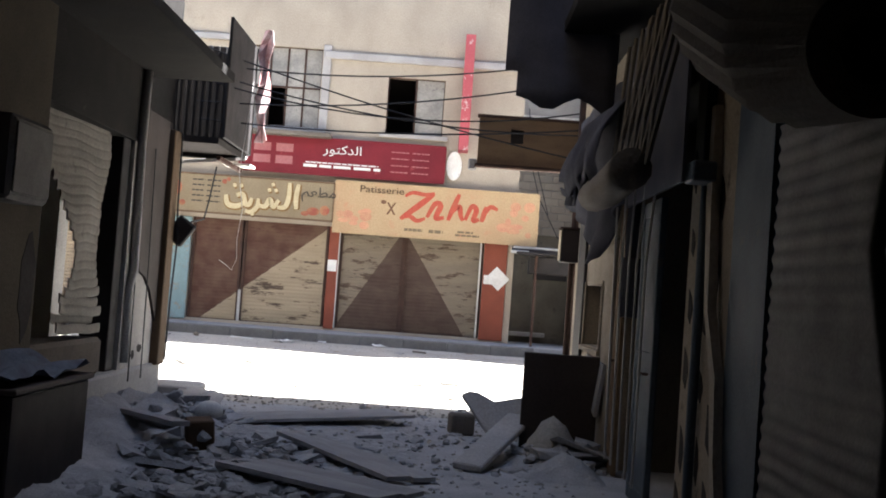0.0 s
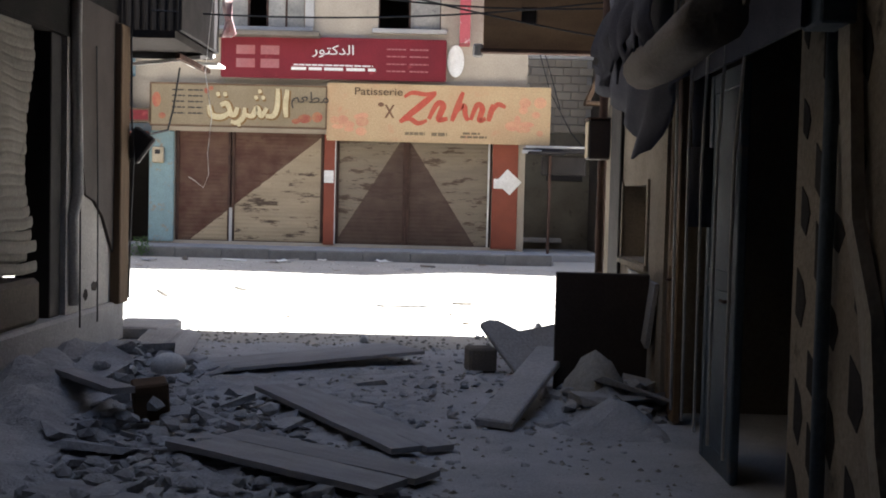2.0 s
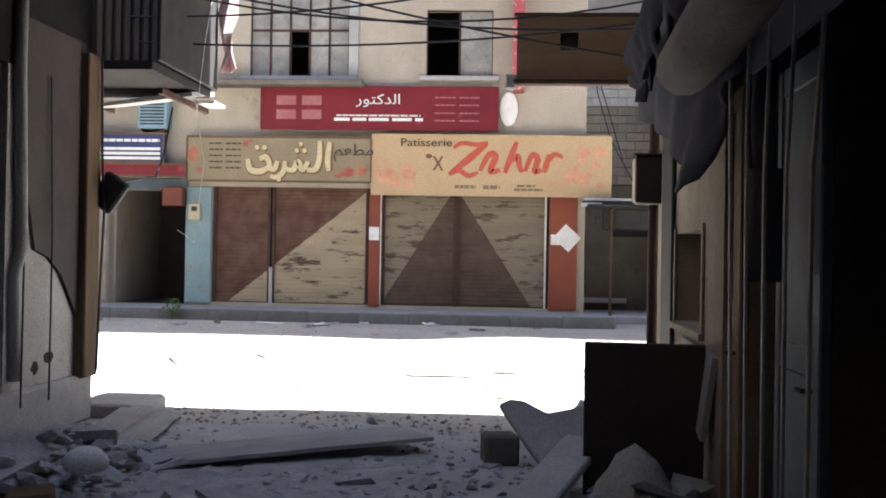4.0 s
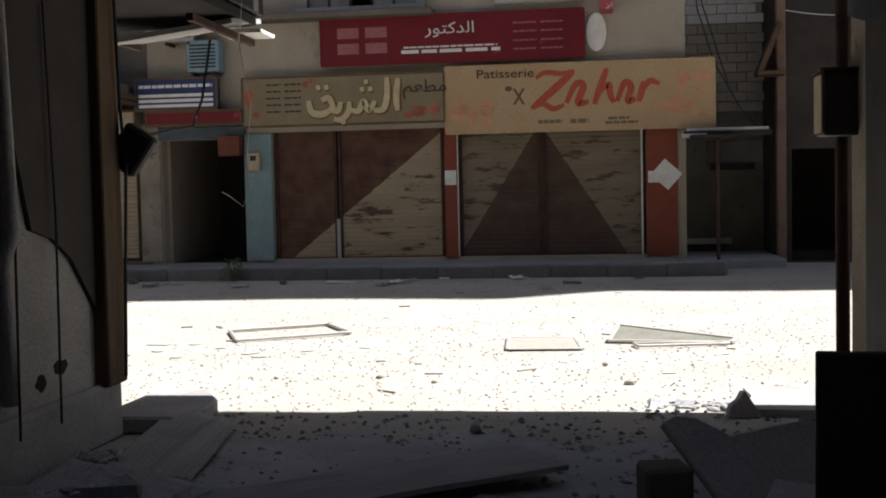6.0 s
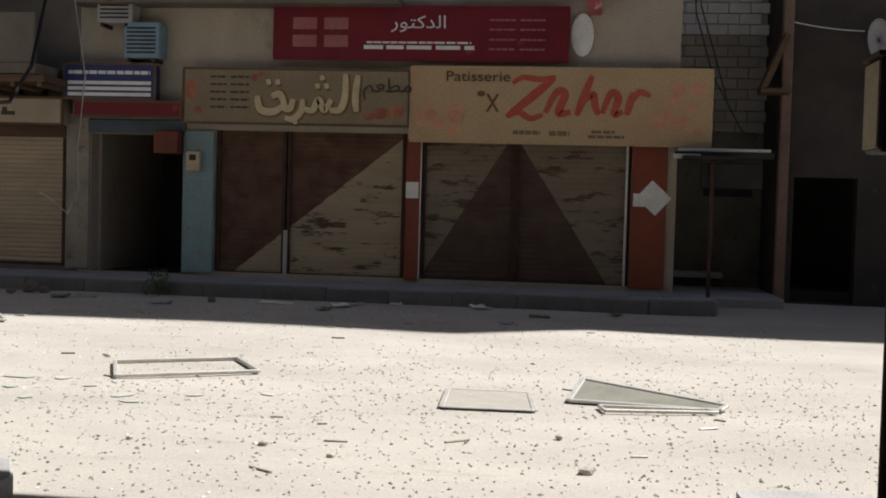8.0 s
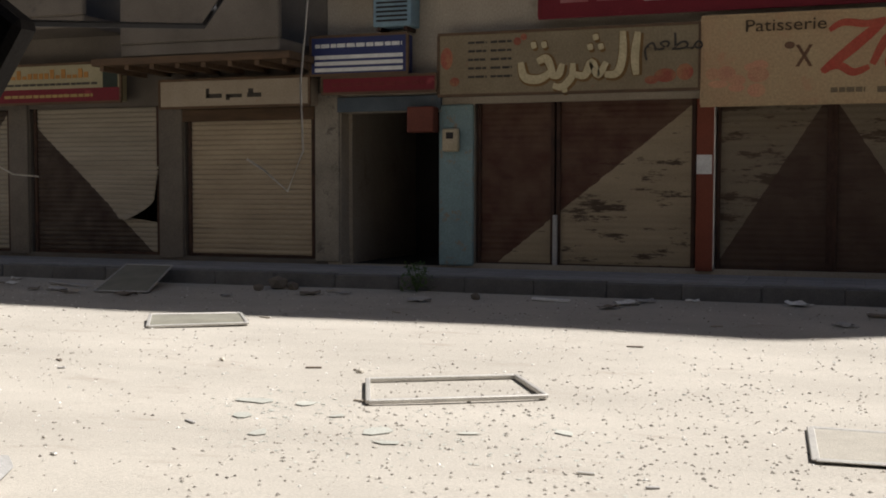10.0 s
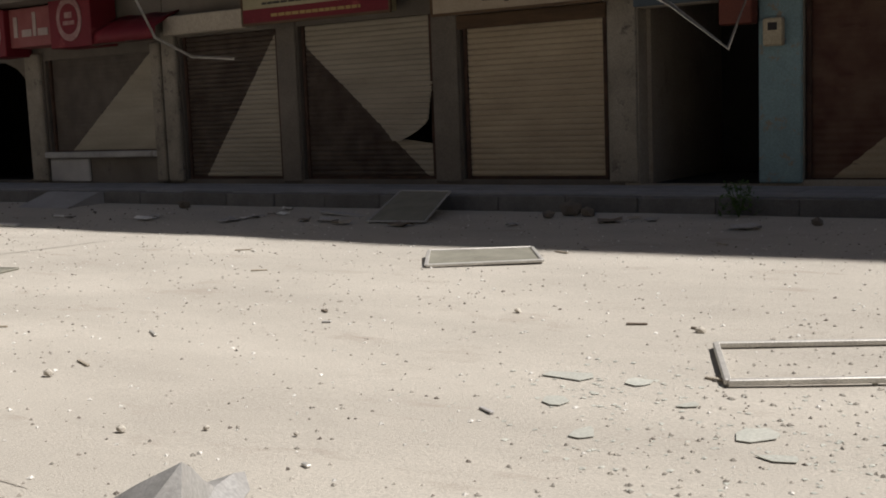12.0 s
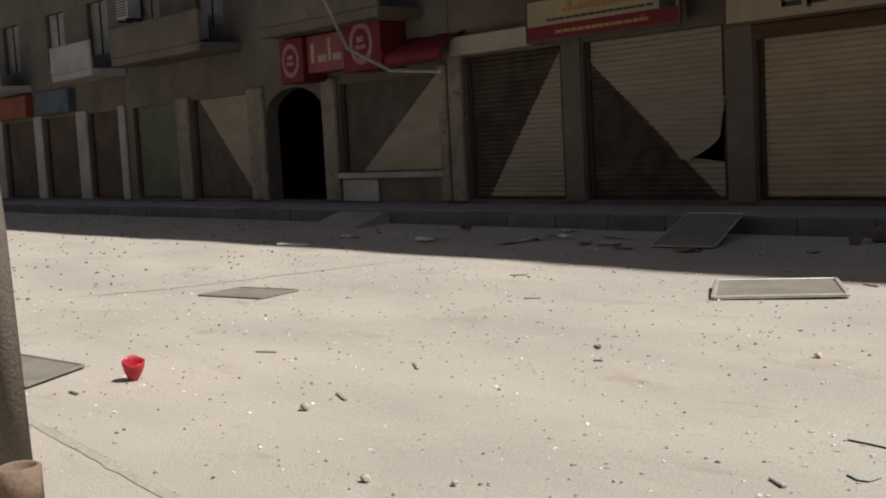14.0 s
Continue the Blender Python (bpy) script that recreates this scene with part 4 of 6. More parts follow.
# upright pink sign on the upper wall
s = thing("upright_sign", "faded pink upright sign standing out from the wall", "sign", (3.05, -0.5, 5.0))
part("board", boxes((-0.12, 0.12, -0.1, 0.5, 0, 2.85), bevel=0.01), M_PINK, s)


# ---- near buildings and the covered alley ----
ALLEY_L, ALLEY_R, MOUTH = -0.55, 4.46, -14.15
near_left = thing("near_house", "rough plastered house along the alley, one wall broken open", "building")
part("base_course", boxes((-0.95, ALLEY_L + 0.06, -20.0, MOUTH, 0, 0.42), bevel=0.03), M_CONC_LIGHT, near_left)
part("wall", boxes((-0.95, ALLEY_L, -15.75, -14.3, 0.42, 2.9)), surface("pale_chipped_plaster", (0.50, 0.475, 0.44), (0.40, 0.38, 0.35), rough=0.95, fine=45, coarse=2.0, bump=0.6, stain=(0.24, 0.22, 0.2), stain_at=0.64), near_left, "pale chipped plaster")
# dark strip painted in where the opening lies in shade
part("jamb", boxes((-0.9, ALLEY_L - 0.04, -16.03, -15.77, 0.42, 2.9), bevel=0.01), M_DARK, near_left, "dark strip standing in for a shaded recess")
# ochre taken far down, so the base colour holds the alley's shade
part("wall", boxes((-0.95, ALLEY_L, -31, -18.35, 0.42, 12)), surface("ochre_shade_plaster", (0.10, 0.083, 0.058), (0.06, 0.05, 0.037), rough=0.95, coarse=1.0, bump=0.4, stain=(0.08, 0.07, 0.06), stain_at=0.6), near_left, "ochre plaster wall, darkened by colour for the dim alley")
# upper wall darkened by colour to read as shaded
part("wall", boxes((-0.95, ALLEY_L, -18.35, MOUTH, 2.9, 12)), M_DEEP_SHADE, near_left, "upper wall coloured near black for its shade")
part("wall", boxes((-0.95, ALLEY_L, -18.35, -16.35, 0.42, 0.8), bevel=0.04), M_CONC, near_left, "broken stump of plastered wall")
bm = bmesh.new()
wall_boxes(bm, -40, -0.95, MOUTH - 0.35, MOUTH, 0, 12, [(-1.75, -1.05, 0.6, 2.5)])
part("wall", bm, M_CONC_LIGHT, near_left)
near_right = thing("near_house", "house along the alley, walls partly coloured dark for shade", "building")
bm = bmesh.new()
# tan base with random darker blotches
M_TAN_WALL = surface("tan_blotched_plaster", (0.36, 0.305, 0.235), (0.24, 0.2, 0.15), rough=0.95, coarse=1.3, bump=0.4, stain=(0.09, 0.075, 0.06), stain_at=0.6)
wall_boxes(bm, -17.45, MOUTH, 0, 0.3, 0, 12, [(-16.75, -15.4, 1.06, 1.7)])
bm.transform(Matrix.Translation((ALLEY_R, 0, 0)) @ Matrix(((0, 1, 0, 0), (1, 0, 0, 0), (0, 0, 1, 0), (0, 0, 0, 1))))
bmesh.ops.recalc_face_normals(bm, faces=bm.faces[:])
part("wall", bm, M_TAN_WALL, near_right, "tan plaster wall with a small opening")
# wall over the shop opening darkened by colour for the dim alley
part("wall", boxes((ALLEY_R, ALLEY_R + 0.3, -20.6, -17.45, 3.0, 12)), M_WALL_SHADE, near_right)
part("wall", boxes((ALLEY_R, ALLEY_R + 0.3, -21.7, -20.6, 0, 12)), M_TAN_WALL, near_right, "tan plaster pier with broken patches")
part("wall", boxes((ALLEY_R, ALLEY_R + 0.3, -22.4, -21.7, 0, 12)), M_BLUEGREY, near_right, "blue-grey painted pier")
part("wall", boxes((ALLEY_R, ALLEY_R + 0.3, -26.0, -22.4, 2.7, 12)), M_WALL_SHADE, near_right)
part("wall", boxes((ALLEY_R, ALLEY_R + 0.3, -31, -26.0, 0, 12)), M_WALL_SHADE, near_right)
bm = bmesh.new()
wall_boxes(bm, ALLEY_R + 0.3, 40, MOUTH - 0.35, MOUTH, 0, 12, [(4.95, 7.8, 0.3, 2.5)])
part("wall", bm, M_CONC, near_right)
bm = bmesh.new()
box(bm, 8.0, 8.3, -31, -14.6, 0, 3.3)
box(bm, ALLEY_R + 0.3, 8.0, -31.3, -31, 0, 3.3)
box(bm, -5.0, -4.7, -31, -14.6, 0, 3.3)
box(bm, -5.0, -0.95, -31.3, -31, 0, 3.3)
box(bm, -0.95, ALLEY_R + 0.3, -31.3, -31, 0, 12)
box(bm, ALLEY_R + 0.3, 8.0, -21.6, -21.4, 0, 3)
# added partition that keeps the bright street opening out of the dark shop
box(bm, ALLEY_R + 0.3, 8.0, -17.45, -17.3, 0, 3.2)
solo("wall_rear", bm, M_CONC, "unlit inner walls of the near houses", "wall", kind="structure")
# added ceilings, mostly unseen, that cut the skylight in shops and passage
solo("ceiling", boxes((-40, -0.95, -31.3, -14.5, 3.2, 3.4), (ALLEY_R + 0.3, 40, -31.3, -14.5, 3.2, 3.4), (ALLEY_L, ALLEY_R, -31, -21.5, 4.3, 4.5), (3.8, ALLEY_R, -21.5, -16.4, 3.9, 4.0), (ALLEY_L, 0.35, -21.5, -15.2, 3.7, 3.8)), M_DEEP_SHADE, "added near-black ceilings that keep skylight off the near shops and passage", "ceiling", kind="structure")
# unseen floor over the street, added to cast the shadow edge at the alley mouth
part("upper_floor", boxes((2.6, 40, MOUTH, -11.55, 6.3, 9.3)), M_CONC, near_right, "unseen projecting floor added to shade the alley mouth")


# ---- alley: fixtures ----
b = thing("balcony", "brown boarded balcony front with a small arched hole", "balcony", (3.2, -12.35, 3.32))
bm = bmesh.new()
wall_boxes(bm, 0, 4.8, -0.08, 0.02, 0, 0.64, [(0.44, 0.62, 0.3, 0.5)])
M_BROWN_BOARD = surface("brown_board", (0.22, 0.15, 0.09), (0.15, 0.10, 0.065), rough=0.8, coarse=1.5, bump=0.2, stretch=(1, 4, 4))
part("front", bm, M_BROWN_BOARD, b)
# added dark plate, so the small hole looks unlit
part("hole_backing", boxes((0.3, 0.76, 0.022, 0.04, 0.2, 0.6)), M_DARK, b)
part("deck", boxes((1.3, 4.8, -1.8, -0.08, 0.02, 0.14)), M_CONC, b)
part("edge_trim", boxes((-0.03, 4.8, -0.1, 0.04, -0.05, 0.0), (-0.03, 4.8, -0.1, 0.04, 0.64, 0.68), bevel=0.01), M_RUST, b)
part("bracket", boxes((-0.12, 0.0, -0.06, 0.0, -0.1, 0.06), bevel=0.02), M_CONC_LIGHT, b)
b = thing("balcony", "grey metal-clad balcony with torn cloth at its edge", "balcony", (0.05, -12.3, 3.2))
# front and deck take the shade colour too
part("front", boxes((-3.0, 0, 0.0, 0.015, 0, 1.5)), M_SHADE, b)
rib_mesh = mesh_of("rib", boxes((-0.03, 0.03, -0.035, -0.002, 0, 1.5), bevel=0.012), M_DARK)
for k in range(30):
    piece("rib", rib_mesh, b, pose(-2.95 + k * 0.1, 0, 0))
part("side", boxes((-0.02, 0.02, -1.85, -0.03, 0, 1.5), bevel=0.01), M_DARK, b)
part("deck", boxes((-3.0, -0.05, -1.85, -0.03, -0.08, 0.0)), M_SHADE, b)
bm = bmesh.new()
rc = random.Random(11)
grid = [[bm.verts.new((0.05 + 0.075 * i + 0.035 * math.sin(j * 1.7 + i), -0.05 + 0.06 * math.sin(i * 2.1 + j), 0.15 + j * 0.2 + 0.08 * rc.random())) for i in range(3)] for j in range(9)]
for j in range(8):
    for i in range(2):
        if rc.random() > 0.15:
            bm.faces.new((grid[j][i], grid[j][i + 1], grid[j + 1][i + 1], grid[j + 1][i]))
cloth = part("torn_cloth", bm, surface("white_cloth", (0.72, 0.70, 0.68), (0.42, 0.07, 0.07), rough=0.9, coarse=2.2, mix=0.6, bump=0.2), b, "torn red and white cloth")
cloth.modifiers.new("thick", "SOLIDIFY").thickness = 0.01
a = thing("awning", "broken pale board awning over the corner", "awning", (-0.5, -12.5, 3.06))
bm = bmesh.new()
box(bm, -0.65, 0.5, -0.5, 0.35, -0.02, 0.02, m=pose(0, 0, 0, 8, -7, 0))
part("board", bm, M_CONC_LIGHT, a)
for x in (-0.6, 0.42):
    part("strut", boxes((x - 0.025, x + 0.025, -1.2, 0.3, -0.09, -0.035)), M_RUST, a)
part("broken_edge", boxes((0.25, 0.62, -0.1, 0.3, -0.03, 0.0), (0.35, 0.55, 0.25, 0.5, 0.0, 0.03)), M_WHITE, a)
bm = bmesh.new()
box(bm, -0.12, 0.12, -0.05, 0.05, -0.16, 0.16, bevel=0.02, m=pose(0, 0, 0, 0, 35, 0))
solo("floodlight", bm, M_DARK, "dark hanging lamp housing on the corner post", "lamp", (-0.38, -14.12, 2.02))

# corner post and dark board on the west wall
solo("corner_post", boxes((-0.24, -0.12, -0.15, 0.15, 0.38, 3.2), (-0.32, -0.24, 0.02, 0.2, 0.38, 3.2), bevel=0.012), surface("dark_brown_wood", (0.15, 0.10, 0.06), (0.10, 0.07, 0.045), rough=0.8, stretch=(6, 6, 1), coarse=2), "dark brown timber post at the alley corner", "post", (-0.33, -14.3, 0.02))
bm = bmesh.new()
prism(bm, [(-14.36, 3.3), (-14.36, 0.82), (-14.5, 0.98), (-14.8, 1.3), (-15.05, 1.44), (-15.3, 1.5), (-15.5, 2.1), (-15.54, 3.3)], 0.0, 0.03)
bm.transform(Matrix(((0, 1, 0, 0), (1, 0, 0, 0), (0, 0, 1, 0), (0, 0, 0, 1))))
bmesh.ops.recalc_face_normals(bm, faces=bm.faces[:])
solo("wall_board", bm, M_PANEL, "dark brown torn board hanging on the plaster wall", "board", (ALLEY_L + 0.002, 0, 0))
# bent cream shutter hanging out of its opening, its laths rucked at the foot
M_DUSTY_CREAM = surface("dusty_cream_metal", (0.27, 0.24, 0.20), (0.19, 0.17, 0.14), rough=0.7, coarse=2.0, bump=0.1, stain=(0.1, 0.085, 0.07), stain_at=0.6, vary=0.12)
bent = thing("bent_shutter", "cream roller shutter bent and torn from its opening", "shutter", (ALLEY_L, 0, 0))
for k in range(24):
    z = 0.86 + 0.088 * k
    u = k / 23
    a = -17.6 + 0.2 * math.sin(u * 5.2) - 0.4 * u * u
    b = -16.32 - 0.03 * abs(math.sin(k * 1.7)) - 0.12 * max(0.0, math.sin(u * 6.0 - 1.0))
    ruck = 0.05 * max(0.0, 1 - k / 4) * (-1) ** k
    bm = bmesh.new()
    rows = []
    for i in range(10):
        v = i / 9
        x = -0.1 + 0.1 * math.sin(u * 4.4) * (1 - v) + 0.05 * noise.noise((v * 2, u * 4, 2)) + ruck
        dz = 0.05 * noise.noise((v * 2.5, u * 1.5, 7)) + (0.06 * (0.5 - v) if k < 4 else 0.0)
        y = a + (b - a) * v
        rows.append([bm.verts.new((x + dx, y, z + dz + h)) for dx, h in ((0.0, -0.004), (0.007, 0.022), (0.007, 0.062), (0.0, 0.09), (-0.01, 0.09), (-0.01, -0.004))])
    for r, q in zip(rows, rows[1:]):
        for i in range(6):
            j = (i + 1) % 6
            bm.faces.new((r[i], r[j], q[j], q[i]))
    bm.faces.new(rows[0][::-1])
    bm.faces.new(rows[-1])
    bmesh.ops.recalc_face_normals(bm, faces=bm.faces[:])
    part("slat", bm, M_DUSTY_CREAM, bent)
bm = bmesh.new()
tube(bm, [(ALLEY_L + 0.03, -15.62, 0.5), (ALLEY_L + 0.03, -15.66, 1.3), (ALLEY_L + 0.05, -15.58, 1.5), (ALLEY_L + 0.04, -15.64, 2.9), (ALLEY_L + 0.04, -15.62, 3.69)], 0.05, 8)
solo("wall_pipe", bm, M_CONC_LIGHT, "pale plastered pipe up the edge of the broken opening", "pipe", smooth=True)
c = thing("wall_cabinet", "dark grey metal cabinet hung on the ochre wall", "cabinet", (ALLEY_L + 0.002, -19.35, 1.95))
part("case", boxes((0, 0.3, -0.5, 0.3, 0, 0.62), bevel=0.03), M_DUSTY_TIN, c)
part("door", boxes((0.302, 0.318, -0.46, 0.26, 0.05, 0.57), bevel=0.008), M_DUSTY_TIN, c)
# flat dark patches whose colour gives broken plaster the shade of hollows
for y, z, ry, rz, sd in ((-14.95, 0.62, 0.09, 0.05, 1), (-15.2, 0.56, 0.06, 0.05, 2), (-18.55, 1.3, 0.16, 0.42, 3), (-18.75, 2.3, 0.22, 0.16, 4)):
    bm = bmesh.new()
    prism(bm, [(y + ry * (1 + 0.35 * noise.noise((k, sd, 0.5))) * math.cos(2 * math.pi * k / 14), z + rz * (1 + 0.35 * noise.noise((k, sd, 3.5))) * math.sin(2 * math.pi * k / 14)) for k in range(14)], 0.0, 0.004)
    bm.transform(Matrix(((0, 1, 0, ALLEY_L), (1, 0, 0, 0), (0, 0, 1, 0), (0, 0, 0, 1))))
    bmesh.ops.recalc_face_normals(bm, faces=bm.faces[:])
    part("broken_patch", bm, M_SHADE, near_left, "flat dark patch painting in the shade of broken plaster")

# east side: pipe, boxes, opening, flap
bm = bmesh.new()
tube(bm, [(0, 0, 0), (0, 0, 2.0), (0.01, 0, 4.5)], 0.045, 10)
pipe = solo("drain_pipe", bm, M_RUST, "rusty upright pipe at the alley corner", "pipe", (4.43, -14.02, 0.0), smooth=True)
part("plaster_edge", boxes((4.47, 4.62, MOUTH + 0.002, MOUTH + 0.06, 0.12, 5), bevel=0.02), M_CONC_LIGHT, near_right, "pale chipped plaster edge")
m = thing("meter_box", "dark metal meter box strapped to a corner pipe", "meter box", (4.38, -14.2, 1.98))
part("case", boxes((-0.13, 0.13, -0.14, 0.12, 0, 0.4), bevel=0.012), M_PANEL, m)
part("side_plate", boxes((-0.14, -0.131, -0.13, 0.11, 0.02, 0.38)), M_BEIGE_BOX, m, "pale side plate")
part("cap", boxes((-0.15, 0.15, -0.16, 0.14, 0.4, 0.42), bevel=0.005), M_RUST, m)
solo("foot_block", boxes((-0.16, 0.14, -0.14, 0.12, 0, 0.14), bevel=0.03), M_CONC, "concrete block at the foot of the pipe", "block", (4.32, -14.0, 0))
part("opening_frame", boxes((4.44, 4.455, -16.78, -16.72, 1.02, 1.74), (4.44, 4.455, -15.43, -15.37, 1.02, 1.74), (4.42, 4.455, -16.8, -15.35, 1.0, 1.05), bevel=0.005), M_TAN_WALL, near_right)
bm = bmesh.new()
prism(bm, [(-15.95, 0.98), (-17.3, 0.95), (-17.22, 0.45), (-16.3, 0.62)], 0.0, 0.035)
bm.transform(Matrix(((0, 1, 0, 0), (1, 0, 0, 0), (0, 0, 1, 0), (0, 0, 0, 1))))
bmesh.ops.recalc_face_normals(bm, faces=bm.faces[:])
solo("loose_panel", bm, M_CONC_LIGHT, "loose pale panel hanging under the wall opening", "panel", (4.33, 0, 0), rot=(0, 6, 0))
bm = bmesh.new()
box(bm, 0, 0.72, -0.025, 0.025, 0, 1.0, bevel=0.008)
p = solo("standing_board", bm, M_PANEL, "dark brown board standing upright on the alley floor", "board", (3.72, -16.9, 0.0), rot=(4, 0, -6))

# shop opening with drapes, duct and blue door leaf
def door_leaf(label, at, wide, high, material):
    d = thing("door_leaf", label, "door", at)
    part("panel", boxes((0.01, 0.04, -wide, 0, 0, high)), material, d)
    part("stile", boxes((0, 0.05, -0.08, 0.002, 0, high), bevel=0.008), material, d)
    part("stile", boxes((0, 0.05, -wide - 0.002, -wide + 0.08, 0, high), bevel=0.008), material, d)
    for z in (0.0, high * 0.45, high - 0.12):
        part("rail", boxes((0.003, 0.047, -wide + 0.081, -0.081, z, z + 0.12), bevel=0.006), material, d)
    bm = bmesh.new()
    tube(bm, [(-0.01, -wide + 0.05, 1.0), (-0.05, -wide + 0.05, 1.0), (-0.05, -wide + 0.13, 1.0)], 0.01, 6)
    part("handle", bm, M_RUST, d)
    return d


door_leaf("blue-grey metal door leaf standing open", (4.44, -18.9, 0.02), 0.75, 2.3, M_BLUEGREY)
door_leaf("narrow brown door leaf in the shop opening", (4.46, -17.6, 0.02), 0.35, 2.4, M_BROWN_BOARD)
# added dark sheet in place of the deep shade on this stretch of wall
solo("wall_panel", boxes((-0.03, 0, -0.65, 0, 0, 2.9), bevel=0.008), M_DARK, "tall dark panel added to darken the tan wall", "panel", (4.455, -14.68, 0.02))
bm = bmesh.new()
tube(bm, [(0, 0, 0), (0.005, 0.01, 0.45)], 0.075, 12)
tube(bm, [(0.005, 0.01, 0.44), (0.0, 0.03, 0.7), (0.02, 0.05, 1.0)], 0.05, 10)
solo("hanging_duct", bm, M_FABRIC, "grey hanging duct hose over the shop opening", "duct", (4.3, -19.3, 1.42), smooth=True)


def drape(label, at, length, drop, out, seed, material, name="torn_awning"):
    """Sagging torn cloth along a wall."""
    bm = bmesh.new()
    r = random.Random(seed)
    nu, nv = 26, 14
    low = [0.75 + 0.25 * noise.noise((i * 0.35, seed, 0)) for i in range(nu + 1)]
    g = []
    for i in range(nu + 1):
        col = []
        for j in range(nv + 1):
            u, v = i / nu, j / nv
            z = -drop * v * low[i]
            x = -out * math.sin(min(1.0, v * 1.1) * math.pi * 0.62) + 0.05 * noise.noise((u * 6, v * 4, seed)) + 0.03 * math.sin(u * 40 + 3 * v)
            col.append(bm.verts.new((x, u * length, z + 0.04 * noise.noise((u * 5, v * 3, seed + 5)))))
        g.append(col)
    for i in range(nu):
        for j in range(nv):
            if not (j > nv - 4 and r.random() < 0.18):
                bm.faces.new((g[i][j], g[i + 1][j], g[i + 1][j + 1], g[i][j + 1]))
    ob = solo(name, bm, material, label, "awning", at, smooth=True)
    ob.modifiers.new("thick", "SOLIDIFY").thickness = 0.012
    return ob


drape("dusty grey torn awning cloth sagging from the wall", (4.42, -19.6, 3.3), 2.3, 1.15, 0.5, 3, M_FABRIC)
bm = bmesh.new()
low = [(-15.3, 2.62), (-15.7, 2.5), (-16.4, 2.36), (-17.2, 2.14), (-18.0, 1.84), (-18.25, 1.9), (-18.6, 2.2), (-19.2, 2.3)]
ys = np.linspace(-15.3, -19.2, 34)
g = []
for i, y in enumerate(ys):
    z0 = np.interp(-y, [-p[0] for p in low], [p[1] for p in low])
    g.append([bm.verts.new((-0.12 + 0.05 * math.sin(i * 0.9 + 2.5 * v) * v + 0.1 * noise.noise((y * 1.2, v * 2, 5)) - 0.1 * v, y, 3.5 + (z0 - 3.5) * v + 0.02 * noise.noise((y * 6, v, 1)))) for v in (k / 9 for k in range(10))])
for a_, b_ in zip(g, g[1:]):
    for j in range(9):
        bm.faces.new((a_[j], b_[j], b_[j + 1], a_[j + 1]))
ob = solo("hanging_blanket", bm, M_FABRIC, "dark navy blanket sagging to a point over the shop front", "blanket", (4.44, 0, 0), smooth=True)
ob.modifiers.new("thick", "SOLIDIFY").thickness = 0.02
bm = bmesh.new()
g = [[bm.verts.new((0.0 + 0.11 * i, 0.05 * math.sin(i * 0.9 + j * 0.5), 0.14 * j + (0.06 * math.sin(i * 1.3) if j == 0 else 0))) for j in range(11)] for i in range(10)]
for i in range(9):
    for j in range(10):
        if not (i == 0 and j < 2):
            bm.faces.new((g[i][j], g[i + 1][j], g[i + 1][j + 1], g[i][j + 1]))
s = solo("hanging_sheet", bm, M_FABRIC, "grey tarpaulin sheet hanging overhead across the alley", "tarpaulin", (3.3, -17.9, 3.25), smooth=True)
s.modifiers.new("thick", "SOLIDIFY").thickness = 0.01
# collapsed lattice grille with a rolled lower edge
gr = thing("lattice_grille", "dusty collapsed lattice grille over the shop front", "grille", (4.0, -20.9, 2.35))
for k in range(6):
    for s_ in (1, -1):
        bm = bmesh.new()
        y0 = k * 0.3 - 0.3
        tube(bm, [(0.05, y0, 0.0), (0.2, y0 + s_ * 0.5, 1.15)], 0.016, 5)
        part("bar", bm, M_CONC, gr)
bm = bmesh.new()
tube(bm, [(0, -0.05, 0), (0.03, 0.5, 0.02), (0.02, 1.2, -0.02), (0.06, 2.2, 0.03)], 0.13, 12)
part("roll", bm, M_CONC, gr, "rolled dusty cloth edge", smooth=True)
bm = bmesh.new()
box(bm, 0.24, 0.26, -0.4, 1.6, -0.1, 1.2)
part("backing", bm, M_FABRIC, gr)
# flat patches painting shade into broken plaster, pipe and pale leaning timber on the pier
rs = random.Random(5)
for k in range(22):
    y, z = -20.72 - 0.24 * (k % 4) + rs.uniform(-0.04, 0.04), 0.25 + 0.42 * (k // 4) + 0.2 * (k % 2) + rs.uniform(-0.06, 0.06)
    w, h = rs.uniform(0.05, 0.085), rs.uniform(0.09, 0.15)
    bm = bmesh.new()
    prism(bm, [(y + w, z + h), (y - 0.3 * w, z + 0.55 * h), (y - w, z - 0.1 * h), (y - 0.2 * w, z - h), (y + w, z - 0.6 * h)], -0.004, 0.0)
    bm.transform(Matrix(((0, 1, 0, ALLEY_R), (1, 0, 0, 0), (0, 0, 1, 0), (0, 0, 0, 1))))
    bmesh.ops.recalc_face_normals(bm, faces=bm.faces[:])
    part("broken_patch", bm, M_SHADE, near_right, "flat dark patch painting in the shade of broken plaster")
bm = bmesh.new()
line = [(0, 0.62, 0.0), (0.0, 0.34, 0.7), (0.01, 0.2, 1.15), (-0.01, 0.05, 1.5), (0.0, -0.1, 2.15), (0.01, -0.16, 2.7)]
rows = []
for k, (x, y, z) in enumerate(line):
    w = 0.055 + 0.012 * (-1) ** k
    rows.append([bm.verts.new((x + dx, -y + dy * w, z)) for dx, dy in ((-0.03, -1), (-0.03, 1), (0.02, 1), (0.02, -1))])
for r, q in zip(rows, rows[1:]):
    for i in range(4):
        bm.faces.new((r[i], r[(i + 1) % 4], q[(i + 1) % 4], q[i]))
bm.faces.new(rows[0][::-1])
bm.faces.new(rows[-1])
